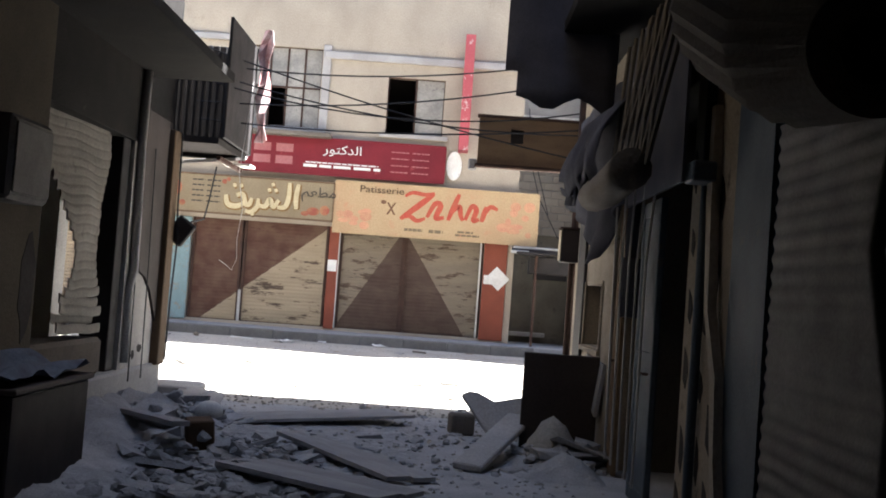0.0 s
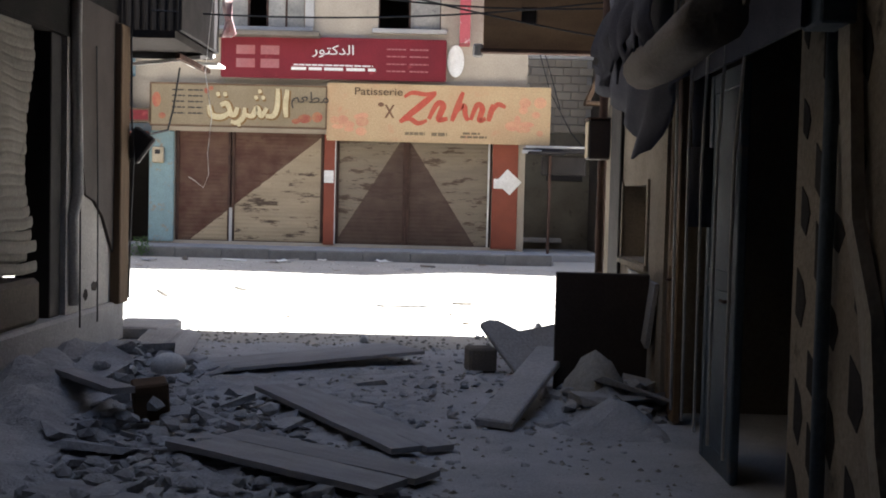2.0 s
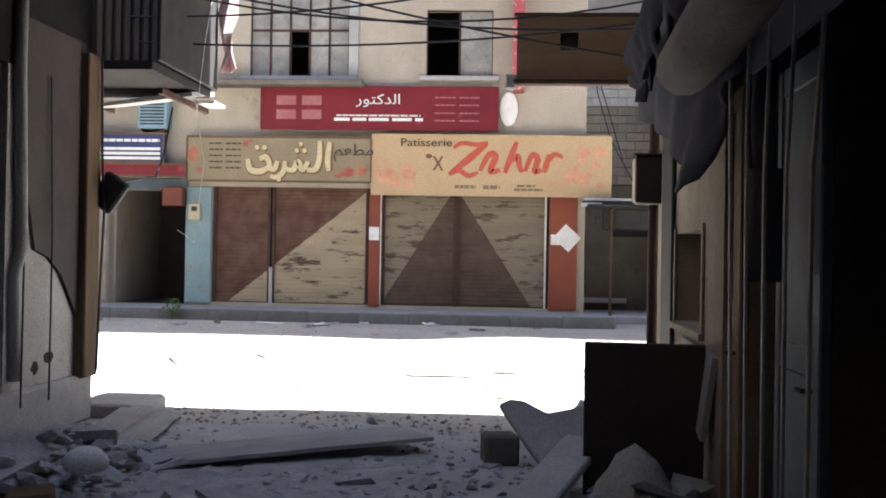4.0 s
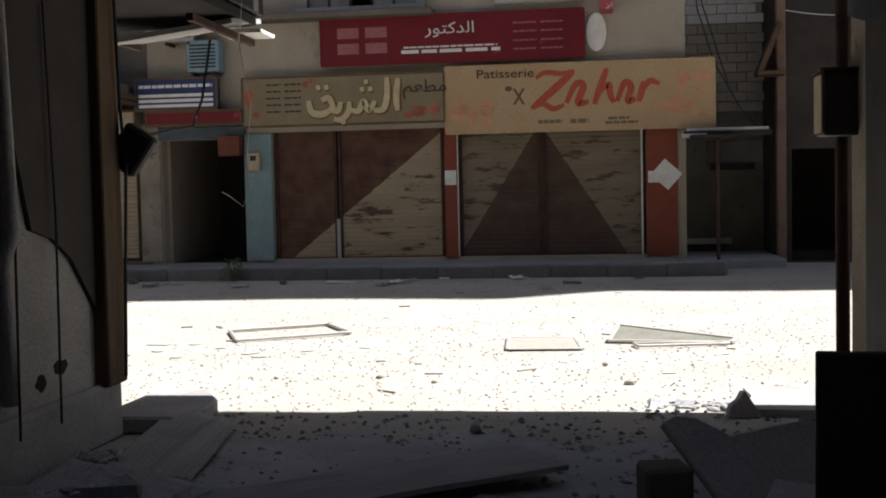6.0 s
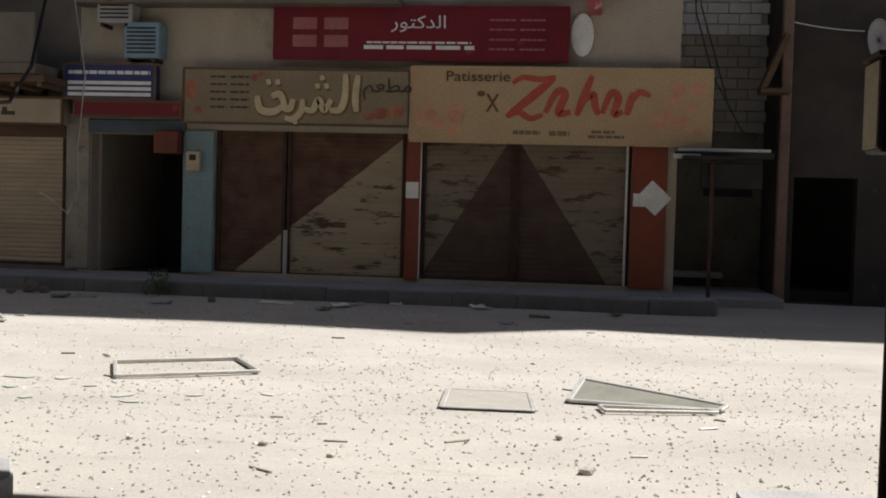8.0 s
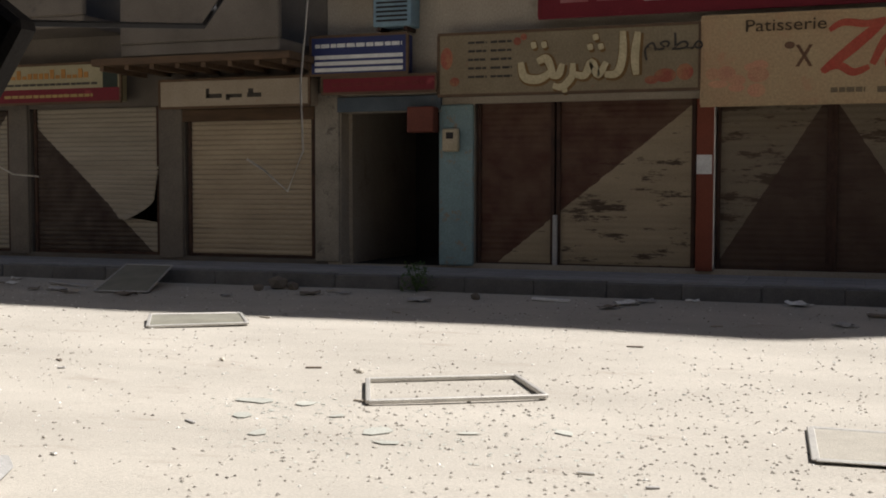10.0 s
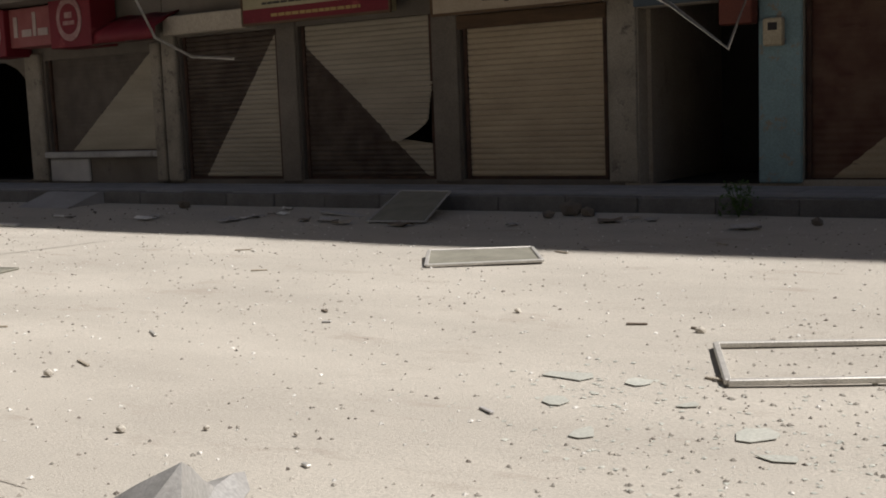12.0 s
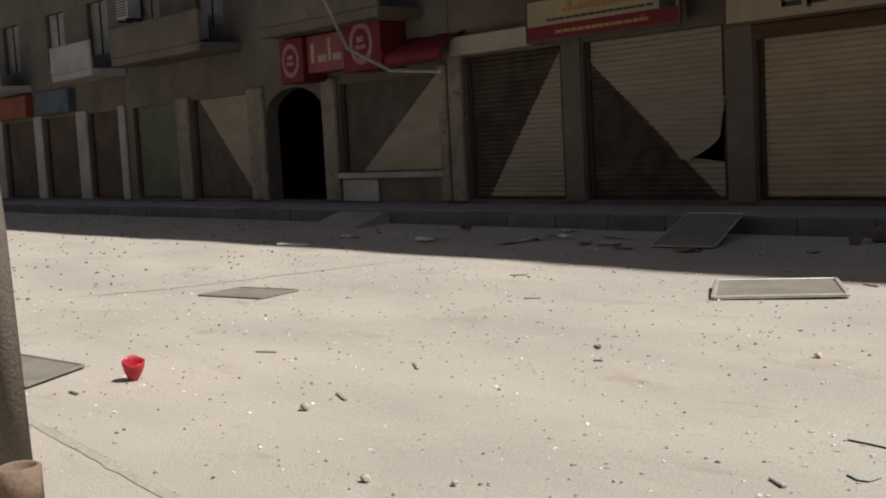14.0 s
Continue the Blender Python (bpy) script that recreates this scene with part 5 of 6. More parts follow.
bmesh.ops.recalc_face_normals(bm, faces=bm.faces[:])
solo("leaning_timber", bm, M_PLASTER, "pale splintered timber leaning against the pier", "timber", (4.425, -21.45, 0.01))
bm = bmesh.new()
tube(bm, [(0, 0, 0), (0.0, 0.02, 0.9), (0.0, 0.0, 2.9)], 0.03, 8)
solo("conduit", bm, M_BLUEGREY, "blue-grey conduit pipe up the pier", "pipe", (4.42, -21.17, 0.0), smooth=True)
solo("bracket_box", boxes((-0.08, 0.06, -0.12, 0.12, 0, 0.12), bevel=0.01), M_BLUEGREY, "small dark box fixed to the pier", "box", (4.36, -21.3, 2.25))

# closed roller shutter and its drum
bm = bmesh.new()
rows = []
for k in range(150):
    z = 0.05 + 2.35 * k / 149
    rows.append([bm.verts.new((4.44 + 0.006 * math.sin(k * 1.25) + 0.03 * noise.noise((y * 2, z, 3)), y + 0.03 * math.sin(z * 2.4), z)) for y in np.linspace(-24.05, -22.55, 7)])
for r, q in zip(rows, rows[1:]):
    for i in range(6):
        bm.faces.new((r[i], r[i + 1], q[i + 1], q[i]))
sh = thing("roller_shutter", "dull grey corrugated roller shutter, buckled, below its drum", "shutter")
part("curtain", bm, M_DUSTY_TIN, sh, smooth=True)
bm = bmesh.new()
tube(bm, [(4.37, -24.1, 0.0), (4.4, -24.16, 1.2), (4.33, -24.12, 1.75), (4.42, -24.2, 2.7)], 0.03, 8)
part("guide_rail", bm, M_DUSTY_TIN, sh, "bent guide rail", smooth=True)
bm = bmesh.new()
n = 40
ring = []
for y, r, cx, cz in ((-24.25, 0.11, 4.24, 2.38), (-24.25, 0.22, 4.24, 2.38), (-23.7, 0.29, 4.17, 2.5), (-23.0, 0.31, 4.12, 2.8)):
    ring.append([bm.verts.new((cx + (r + (0.008 * (-1) ** k if r > 0.25 else 0)) * math.cos(2 * math.pi * k / n), y, cz + (r + (0.008 * (-1) ** k if r > 0.25 else 0)) * math.sin(2 * math.pi * k / n))) for k in range(n)])
for r, q in zip(ring, ring[1:]):
    for k in range(n):
        bm.faces.new((r[k], r[(k + 1) % n], q[(k + 1) % n], q[k]))
part("drum", bm, M_CONC, sh, "pale ribbed rolled drum")
# added dark disc standing in for the shade inside the drum
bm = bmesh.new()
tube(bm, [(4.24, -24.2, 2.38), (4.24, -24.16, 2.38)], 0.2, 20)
part("end_plate", bm, M_SHADE, sh)
bm = bmesh.new()
tube(bm, [(4.24, -24.3, 2.38), (4.12, -23.0, 2.8)], 0.035, 8)
part("axle", bm, M_RUST, sh)
ld = thing("steel_frame", "dark steel frame with cross bars in the alley", "frame", (4.38, -24.5, 0))
for x in (0.0,):
    for y in (0.0, -0.55):
        part("upright", boxes((-0.02, 0.02, y - 0.025, y + 0.025, 0, 2.5), bevel=0.005), M_RUST, ld)
    for z in (0.6, 1.0, 1.4, 1.8, 2.2):
        part("cross_bar", boxes((-0.015, 0.015, -0.525, -0.025, z - 0.015, z + 0.015)), M_RUST, ld)


# ---- alley: rubble and boards ----
def plank(a, b, width, thick, label, material=M_WOOD, lift=(0.03, 0.03), name="plank"):
    a, b = Vector((*a, ground_z(a[1]) + lift[0])), Vector((*b, ground_z(b[1]) + lift[1]))
    d = b - a
    bm = bmesh.new()
    n = 8
    for s0 in (0,):
        pts = []
        for k in range(n + 1):
            w = width / 2 * (1 + 0.12 * noise.noise((k * 0.8, a.x, 0)))
            pts.append((k / n * d.length, w))
        prism(bm, [(x, w) for x, w in pts] + [(x, -w * 0.95) for x, w in reversed(pts)], 0, thick)
        bm.transform(Matrix(((1, 0, 0, 0), (0, 0, 1, 0), (0, 1, 0, 0), (0, 0, 0, 1))))
        bmesh.ops.recalc_face_normals(bm, faces=bm.faces[:])
    ob = solo(name, bm, material, label, "plank", group="boards on the alley floor")
    ob.matrix_basis = Matrix.Translation(a) @ d.to_track_quat("X", "Z").to_matrix().to_4x4()
    return ob


plank((0.8, -16.2), (2.5, -15.1), 0.62, 0.03, "wide dusty board lying on the alley floor", M_DUSTY_BOARD, lift=(0.05, 0.1))
plank((1.56, -17.45), (2.66, -19.2), 0.22, 0.035, "long dusty plank lying among the rubble", M_DUSTY_BOARD, lift=(0.1, 0.05))
plank((1.78, -17.4), (2.86, -19.05), 0.2, 0.035, "long dusty plank lying among the rubble", M_DUSTY_BOARD, lift=(0.07, 0.03))
plank((1.38, -19.3), (2.62, -20.1), 0.3, 0.035, "grey plank with a split end", M_DUSTY_BOARD, lift=(0.1, 0.06))
plank((1.6, -19.05), (2.8, -19.8), 0.26, 0.035, "grey plank half buried in rubble", M_DUSTY_BOARD, lift=(0.08, 0.04))
plank((0.9, -20.3), (2.4, -20.9), 0.24, 0.035, "grey plank half buried in rubble", M_DUSTY_BOARD, lift=(0.06, 0.03))
plank((0.2, -17.9), (0.9, -18.9), 0.15, 0.04, "short broken timber on the rubble heap", M_DUSTY_BOARD, lift=(0.25, 0.3))


def stone_thing(c, size, seed, label, rot=(0, 0, 0), material=M_RUBBLE, name="rubble_stone", group="stones on the alley floor"):
    bm = bmesh.new()
    lump(bm, (0, 0, 0), size, seed, 0.22)
    return solo(name, bm, material, label, "stone", c, group, rot=rot)


def slab(outline, thick, at, rot, label):
    bm = bmesh.new()
    prism(bm, outline, -thick / 2, thick / 2)
    bmesh.ops.bevel(bm, geom=bm.edges[:], offset=0.012, segments=1, affect="EDGES")
    return solo("concrete_slab", bm, M_CONC_LIGHT, label, "slab", at, "broken slabs beside the board", rot=rot)


slab([(-0.36, 0.46), (-0.28, 0.51), (-0.18, 0.5), (0.0, 0.4), (0.18, 0.45), (0.36, 0.5), (0.6, 0.46), (0.62, 0.02), (0.2, 0.0), (-0.03, -0.03), (-0.12, 0.1)], 0.07, (3.5, -15.95, 0.06), (-40, 0, -4), "broken pale concrete slab leaning back on rubble")
slab([(-0.14, 0), (0.13, -0.05), (0.17, 1.85), (-0.11, 1.9)], 0.06, (3.21, -18.3, 0.06), (-82, 0, -16), "long pale concrete slab lying on rubble")
bm = bmesh.new()
box(bm, -0.13, 0.12, -0.12, 0.12, 0, 0.22, bevel=0.02)
solo("concrete_block", bm, M_CONC, "square broken concrete block beside the slabs", "block", (3.18, -15.72, 0.01), rot=(0, 0, 12))
bm = bmesh.new()
prism(bm, [(-0.11, 0.0), (-0.09, 0.1), (-0.03, 0.14), (0.01, 0.21), (0.08, 0.1), (0.13, 0.0)], -0.06, 0.07)
bmesh.ops.bevel(bm, geom=bm.edges[:], offset=0.012, segments=1, affect="EDGES")
solo("broken_stone", bm, M_CONC_LIGHT, "upright pointed broken stone at the alley mouth", "stone", (3.86, -13.38, 0.0), rot=(-8, 0, 8))
bm = bmesh.new()
prism(bm, [(3.88, -13.36), (4.0, -12.8), (3.98, -12.45), (4.3, -12.36), (5.4, -12.4), (6.4, -12.42), (6.4, -13.38), (4.5, -13.4)], 0.0, 0.065)
bm.transform(Matrix(((1, 0, 0, 0), (0, 0, 1, 0), (0, 1, 0, 0), (0, 0, 0, 1))))
bmesh.ops.recalc_face_normals(bm, faces=bm.faces[:])
solo("threshold_slab", bm, M_CONC_LIGHT, "flat pale concrete slab at the alley mouth", "slab", (0, 0, 0.0))
bm = bmesh.new()
prism(bm, [(-0.75, -14.1), (-0.72, -13.0), (-0.5, -12.88), (-0.3, -12.95), (-0.08, -13.35), (-0.05, -13.7), (-0.15, -14.1)], 0.0, 0.13)
bm.transform(Matrix(((1, 0, 0, 0), (0, 0, 1, 0), (0, 1, 0, 0), (0, 0, 0, 1))))
bmesh.ops.recalc_face_normals(bm, faces=bm.faces[:])
bmesh.ops.bevel(bm, geom=bm.edges[:], offset=0.02, segments=1, affect="EDGES")
solo("threshold_slab", bm, M_CONC_LIGHT, "rounded pale concrete kerb slab at the alley corner", "slab", (0, 0, 0.0))
stone_thing((2.0, -14.0, 0.05), (0.11, 0.1, 0.1), 9, "single stone on the alley floor", material=M_RUBBLE)

bm = bmesh.new()
ca, cb, cc, cd = Vector((-0.12, -15.4, 0.05)), Vector((0.5, -15.52, 0.04)), Vector((0.3, -14.05, 0.07)), Vector((-0.3, -13.6, 0.13))
rows = []
for k in range(49):
    u = k / 48
    row = []
    for j in range(13):
        v = j / 12
        p = ca.lerp(cb, u).lerp(cd.lerp(cc, u), v)
        p.z += 0.0015 * math.sin(k * 1.6) + 0.025 * max(0.0, 1 - abs(u - 0.55 - 0.2 * v) * 7) + 0.02 * noise.noise((u * 2, v * 3, 6))
        row.append(bm.verts.new(p))
    rows.append(row)
for r, q in zip(rows, rows[1:]):
    for i in range(12):
        bm.faces.new((r[i], q[i], q[i + 1], r[i + 1]))
s = solo("creased_sheet", bm, M_CONC_LIGHT, "pale creased sheet lying at the corner of the alley", "metal sheet", smooth=True)
s.modifiers.new("thick", "SOLIDIFY").thickness = 0.006

# heaps of small rubble
def heap(label, cx, cy, rx, ry, height, count, seed, material=M_RUBBLE, big=0.16):
    r = random.Random(seed)
    bm = bmesh.new()
    for k in range(count):
        a, q = r.uniform(0, 2 * math.pi), math.sqrt(r.random())
        x, y = cx + rx * q * math.cos(a), cy + ry * q * math.sin(a)
        sz = (0.03 + (big - 0.03) * r.random() ** 2.5) * (1.3 - 0.6 * q)
        z = height * (1 - q) ** 1.2 * r.uniform(0.4, 1) + sz * 0.2
        turn = pose(0, 0, 0, r.uniform(-25, 25), r.uniform(-25, 25), r.uniform(0, 180))
        if k % 7 == 0:
            w, d, h = sz * r.uniform(0.8, 2.2), sz * r.uniform(0.6, 1.3), sz * r.uniform(0.12, 0.35)
            for v in box(bm, x - w, x + w, y - d, y + d, z - h, z + h, m=turn):
                v.co += Vector((r.uniform(-1, 1) * w, r.uniform(-1, 1) * d, r.uniform(-1, 1) * h)) * 0.3
        else:
            lump(bm, (x, y, z), (sz * r.uniform(0.8, 2.0), sz * r.uniform(0.8, 1.6), sz * r.uniform(0.4, 0.9)), seed * 1000 + k, 0.3, turn)
    return solo("rubble_heap", bm, material, label, "rubble", kind="stuff")


def dust_mound(label, x0, x1, y0, y1, height_at, seed):
    """Swept-up dust and crumbled plaster under the rubble."""
    bm = bmesh.new()
    nx, ny = int((x1 - x0) / 0.06), int((y1 - y0) / 0.06)
    g = []
    for i in range(nx + 1):
        x = x0 + (x1 - x0) * i / nx
        row = []
        for j in range(ny + 1):
            y = y0 + (y1 - y0) * j / ny
            edge = min(i, nx - i, j, ny - j) / 6
            h = height_at(x, y) * (1 + 0.7 * noise.noise((x * 2.2, y * 2.2, seed))) + 0.035 * noise.noise((x * 7, y * 7, seed)) + 0.02 * noise.noise((x * 17, y * 17, seed))
            row.append(bm.verts.new((x, y, (h - 0.015) * min(1.0, edge) - 0.03 * (1 - min(1.0, edge)))))
        g.append(row)
    for i in range(nx):
        for j in range(ny):
            bm.faces.new((g[i][j], g[i + 1][j], g[i + 1][j + 1], g[i][j + 1]))
    return solo("dust_mound", bm, surface("plaster_dust", (0.46, 0.455, 0.45), (0.33, 0.325, 0.32), rough=1.0, fine=70, coarse=3.0, bump=0.8), label, "rubble", kind="stuff")


dust_mound("grey plaster dust and crumbled mortar on the alley floor", -0.5, 3.0, -22.0, -15.3, lambda x, y: 0.03 + 0.3 * math.exp(-((x + 0.3) / 0.9) ** 2) * (0.4 + 0.6 * math.exp(-((y + 17.2) / 1.6) ** 2)), 2)
dust_mound("grey plaster dust heaped beside the standing board", 3.3, 4.42, -18.6, -16.0, lambda x, y: 0.25 * math.exp(-((x - 4.2) / 0.4) ** 2), 5)
heap("heap of grey rubble and plaster dust along the wall", 0.35, -17.0, 0.75, 1.6, 0.42, 420, 1)
heap("grey rubble strewn over the alley floor", 1.0, -18.6, 1.1, 1.6, 0.2, 460, 2, big=0.13)
heap("grey rubble strewn over the alley floor", 1.6, -20.6, 1.6, 1.3, 0.13, 380, 3, big=0.13)
heap("grey crumbled plaster strewn along the alley floor", 2.6, -17.4, 1.6, 3.2, 0.03, 420, 9, M_RUBBLE, 0.07)
heap("heap of dusty rubble and sacking beside the board", 4.05, -17.4, 0.45, 0.7, 0.38, 110, 4, M_CONC_LIGHT, 0.18)
heap("small rubble at the alley corner", -0.2, -15.2, 0.4, 0.7, 0.12, 50, 6, M_CONC_LIGHT, 0.12)
heap("small rubble at the alley corner", 3.5, -13.05, 0.5, 0.35, 0.03, 110, 7, M_RUBBLE, 0.05)
bm = bmesh.new()
g = [[bm.verts.new((0.55 * (i / 10 - 0.5), 0.8 * (j / 12 - 0.5), max(0, 0.42 * (1 - (2 * i / 10 - 1) ** 2) * (1 - (2 * j / 12 - 1) ** 2)) + 0.07 * noise.noise((i * 0.6, j * 0.6, 4)))) for j in range(13)] for i in range(11)]
for i in range(10):
    for j in range(12):
        bm.faces.new((g[i][j], g[i + 1][j], g[i + 1][j + 1], g[i][j + 1]))
solo("sack", bm, surface("pale_sacking", (0.36, 0.33, 0.28), (0.25, 0.22, 0.18), rough=0.95, coarse=4, bump=0.5), "slumped dusty sack on the rubble beside the board", "sack", (4.0, -17.35, 0.02), smooth=True)
# counter with cloth and rubbish
c = thing("counter", "dark overturned shop counter covered with dust and rubbish", "counter", (-0.02, -20.4, 0))
part("body", boxes((-0.26, 0.4, -0.7, 0.75, 0, 0.7), bevel=0.015), M_DARK, c)
part("top", boxes((-0.27, 0.43, -0.72, 0.78, 0.7, 0.74), bevel=0.01), M_PANEL, c)
bm = bmesh.new()
g = [[bm.verts.new((0.68 * (i / 10 - 0.42), 1.45 * (j / 14 - 0.5), 0.745 + 0.14 * max(0, noise.noise((i * 0.4, j * 0.35, 9)) + 0.35))) for j in range(15)] for i in range(11)]
for i in range(10):
    for j in range(14):
        bm.faces.new((g[i][j], g[i + 1][j], g[i + 1][j + 1], g[i][j + 1]))
s = solo("dusty_cloth", bm, surface("blue_grey_cloth", (0.16, 0.18, 0.21), (0.09, 0.09, 0.10), rough=0.95, coarse=5, bump=0.4), "crumpled blue-grey cloth lying on the counter", "cloth", (-0.02, -20.37, 0), smooth=True)
solo("debris_box", boxes((-0.11, 0.11, -0.1, 0.1, 0, 0.24), bevel=0.012), M_OLD_TIMBER, "small dark brown box among the rubble", "box", (1.0, -18.6, 0.1), rot=(6, -5, 20))
bm = bmesh.new()
bmesh.ops.create_uvsphere(bm, u_segments=16, v_segments=8, radius=0.13)
for v in bm.verts:
    v.co.z = v.co.z * 0.75 if v.co.z > -0.05 else -0.05
solo("white_basin", bm, M_WHITE, "upturned white basin on the rubble", "basin", (0.85, -17.6, 0.28), smooth=True)


# ---- cables ----
def cable(label, points, radius=0.012, material=M_WIRE, sag=0.0, name="cable"):
    pts = [Vector(p) for p in points]
    if len(pts) == 2:
        pts = [pts[0].lerp(pts[1], k / 12) - Vector((0, 0, sag * 4 * (k / 12) * (1 - k / 12))) for k in range(13)]
    bm = bmesh.new()
    tube(bm, pts, radius, 5)
    return solo(name, bm, material, label, "cable", group="cables over the street")


for p0, p1, sag in (((-0.5, -13.3, 4.5), (4.5, -13.6, 3.3), 0.1), ((-0.5, -13.4, 3.75), (4.5, -13.3, 4.4), 0.18), ((-0.5, -13.5, 4.15), (4.5, -13.4, 3.65), 0.2), ((-0.5, -13.2, 3.55), (4.5, -13.2, 3.75), 0.12), ((-0.5, -13.1, 4.3), (4.5, -13.1, 4.7), 0.2), ((-0.5, -13.9, 4.0), (4.5, -13.0, 4.0), 0.3)):
    cable("black cable strung across the alley mouth", (p0, p1), 0.011, sag=sag)
cable("black cable dangling at the alley corner", ((-0.42, -14.25, 3.2), (-0.42, -14.2, 2.3), (-0.4, -14.18, 1.9), (-0.42, -14.2, 1.2), (-0.42, -14.25, 0.45)), 0.012)
cable("black cable dangling from the awning", ((-0.35, -12.5, 3.0), (-0.4, -12.6, 2.5), (-0.38, -12.9, 2.25), (-0.4, -14.1, 2.1)), 0.012)
cable("white cable dangling from above", ((0.05, -12.32, 4.5), (0.1, -12.9, 3.6), (0.06, -13.0, 2.9), (0.14, -13.0, 2.4), (0.1, -13.0, 2.0), (0.12, -13.02, 1.75), (0.07, -13.05, 1.6), (-0.03, -13.05, 1.68), (-0.1, -13.05, 1.72)), 0.004, M_WIRE_WHITE)
cable("white cable dangling from above", ((-1.4, -12.6, 3.15), (-1.45, -12.9, 2.6), (-1.47, -12.96, 2.1), (-1.46, -12.96, 1.85), (-1.4, -12.94, 1.72), (-1.32, -12.9, 1.67), (-1.22, -12.86, 1.66)), 0.0035, M_WIRE_WHITE)
for k, (y, z) in enumerate(((-15.6, 2.9), (-15.1, 2.9))):
    cable("thin dark cable hanging down the plaster wall", ((ALLEY_L + 0.05, y, z), (ALLEY_L + 0.06, y + 0.05, 1.6), (ALLEY_L + 0.1, y - 0.05, 0.3)), 0.008)
for k in range(5):
    cable("thin grey cable hanging in the shop front", ((4.2 + 0.03 * k, -19.0 - 0.35 * k, 3.2), (4.22, -19.02 - 0.35 * k, 1.8), (4.25, -18.95 - 0.33 * k, 0.3)), 0.009, M_TIN)
for points in (((4.62, -0.25, 6.2), (4.7, -0.3, 5.0), (5.0, -0.25, 4.0), (5.5, -0.2, 3.1), (5.75, -0.25, 2.8)), ((4.66, -0.25, 6.0), (4.78, -0.3, 5.1), (4.95, -0.2, 4.6), (5.25, -0.2, 3.6))):
    cable("black cable hanging in a loose loop at the house corner", points, 0.012)


# ---- street: things on the shop fronts ----
solo("poster", boxes((-0.11, 0.11, -0.006, 0, -0.14, 0.14)), M_WHITE, "small white notice pasted on the brown pier", "poster", (0.03, -0.064, 1.98))
bm = bmesh.new()
box(bm, -0.22, 0.22, -0.008, -0.002, -0.2, 0.2, m=pose(0, 0, 0, 0, 42, 0))
solo("poster", bm, M_WHITE, "torn white notice hanging askew on the brown pier", "poster", (4.13, -0.064, 1.95))
solo("poster", boxes((-0.14, 0.1, -0.005, 0, -0.12, 0.1)), M_WHITE, "white notice pasted on the brown pier", "poster", (3.93, -0.062, 1.92))
m = thing("meter_box", "small beige meter box on the teal pier", "meter box", (-3.86, -0.075, 2.2))
part("case", boxes((-0.13, 0.13, -0.12, 0, 0, 0.36), bevel=0.02), M_BEIGE_BOX, m)
part("window", boxes((-0.06, 0.06, -0.126, -0.12, 0.2, 0.3)), M_DARK, m)
solo("lamp_box", boxes((-0.22, 0.22, -0.25, 0, 0, 0.4), bevel=0.015), surface("orange_red_paint", (0.15, 0.042, 0.025), (0.11, 0.032, 0.02), rough=0.6, coarse=3), "orange-red box under the doorway sign", "box", (-4.3, -0.1, 2.5))
solo("post", boxes((-0.035, 0.035, -0.05, 0.0, 0, 0.8), bevel=0.008), M_CONC_LIGHT, "short pale stump between two shutters", "post", (-2.22, 0.06, 0.42))
for x in (0.2, 3.71):
    solo("shutter_trim", boxes((-0.02, 0.02, -0.03, 0.02, 0, 2.5), bevel=0.005), M_ALU, "pale upright trim beside the shutter", "trim", (x - 0.035, -0.02, 0.45), kind="structure")
solo("shutter_trim", boxes((-0.015, 0.015, -0.03, 0.02, 0, 2.5), bevel=0.004), M_RUST, "thin upright trim between the shutters", "trim", (1.79, 0.06, 0.45), kind="structure")
# air-conditioner boxes on the upper wall
for x, z, mat in ((-5.25, 4.75, M_CONC_LIGHT), (-4.75, 4.15, surface("teal_cabinet", (0.22, 0.33, 0.38), (0.17, 0.25, 0.3), rough=0.6, coarse=3)), (-24.2, 4.3, M_TIN), (-27.6, 5.2, M_TIN)):
    a = thing("air_conditioner", "weathered air-conditioner case fixed to the upper wall", "air conditioner", (x, -0.005, z), "air conditioners")
    part("case", boxes((-0.32, 0.32, -0.4, 0, 0, 0.62), bevel=0.02), mat, a)
    for bx in (-0.225, 0.225):
        part("bracket", boxes((bx - 0.025, bx + 0.025, -0.4, 0, -0.06, -0.002)), M_RUST, a)
    for k in range(7):
        part("grille_slat", boxes((-0.26, 0.26, -0.412, -0.401, 0.08 + 0.07 * k, 0.11 + 0.07 * k)), M_DARK, a)
# tin lean-to beside the pastry shop
lt = thing("lean_to", "low tin lean-to roof on a dark post at the side lane", "canopy", (5.0, -0.5, 0.2))
part("roof", boxes((-0.55, 0.9, -0.3, 1.6, 2.5, 2.56), bevel=0.01), M_TIN, lt)
part("canopy_frame", boxes((-0.6, 0.95, -0.34, -0.28, 2.4, 2.5), (-0.5, 0.3, -0.7, -0.3, 2.36, 2.42), bevel=0.01), M_DARK, lt)
part("post", boxes((-0.03, 0.03, -0.3, -0.24, 0, 2.42), bevel=0.006), M_RUST, lt)
part("hanging_box", boxes((-0.17, 0.8, -0.2, 0.1, 1.92, 2.34), bevel=0.02), M_DARK, lt, "dark box hung under the roof")
part("board", boxes((-0.63, -0.2, -0.42, -0.36, 2.38, 2.46), bevel=0.01), M_TIN, lt)
wd = thing("wooden_hood", "small broken wooden hood fixed to the corner house", "hood", (6.34, 1.196, 3.0))
bm = bmesh.new()
prism(bm, [(-0.42, 0.9), (-0.3, 0.92), (0.06, 1.8), (-0.02, 1.85)], -0.5, -0.002)
part("hood", bm, M_OLD_TIMBER, wd)
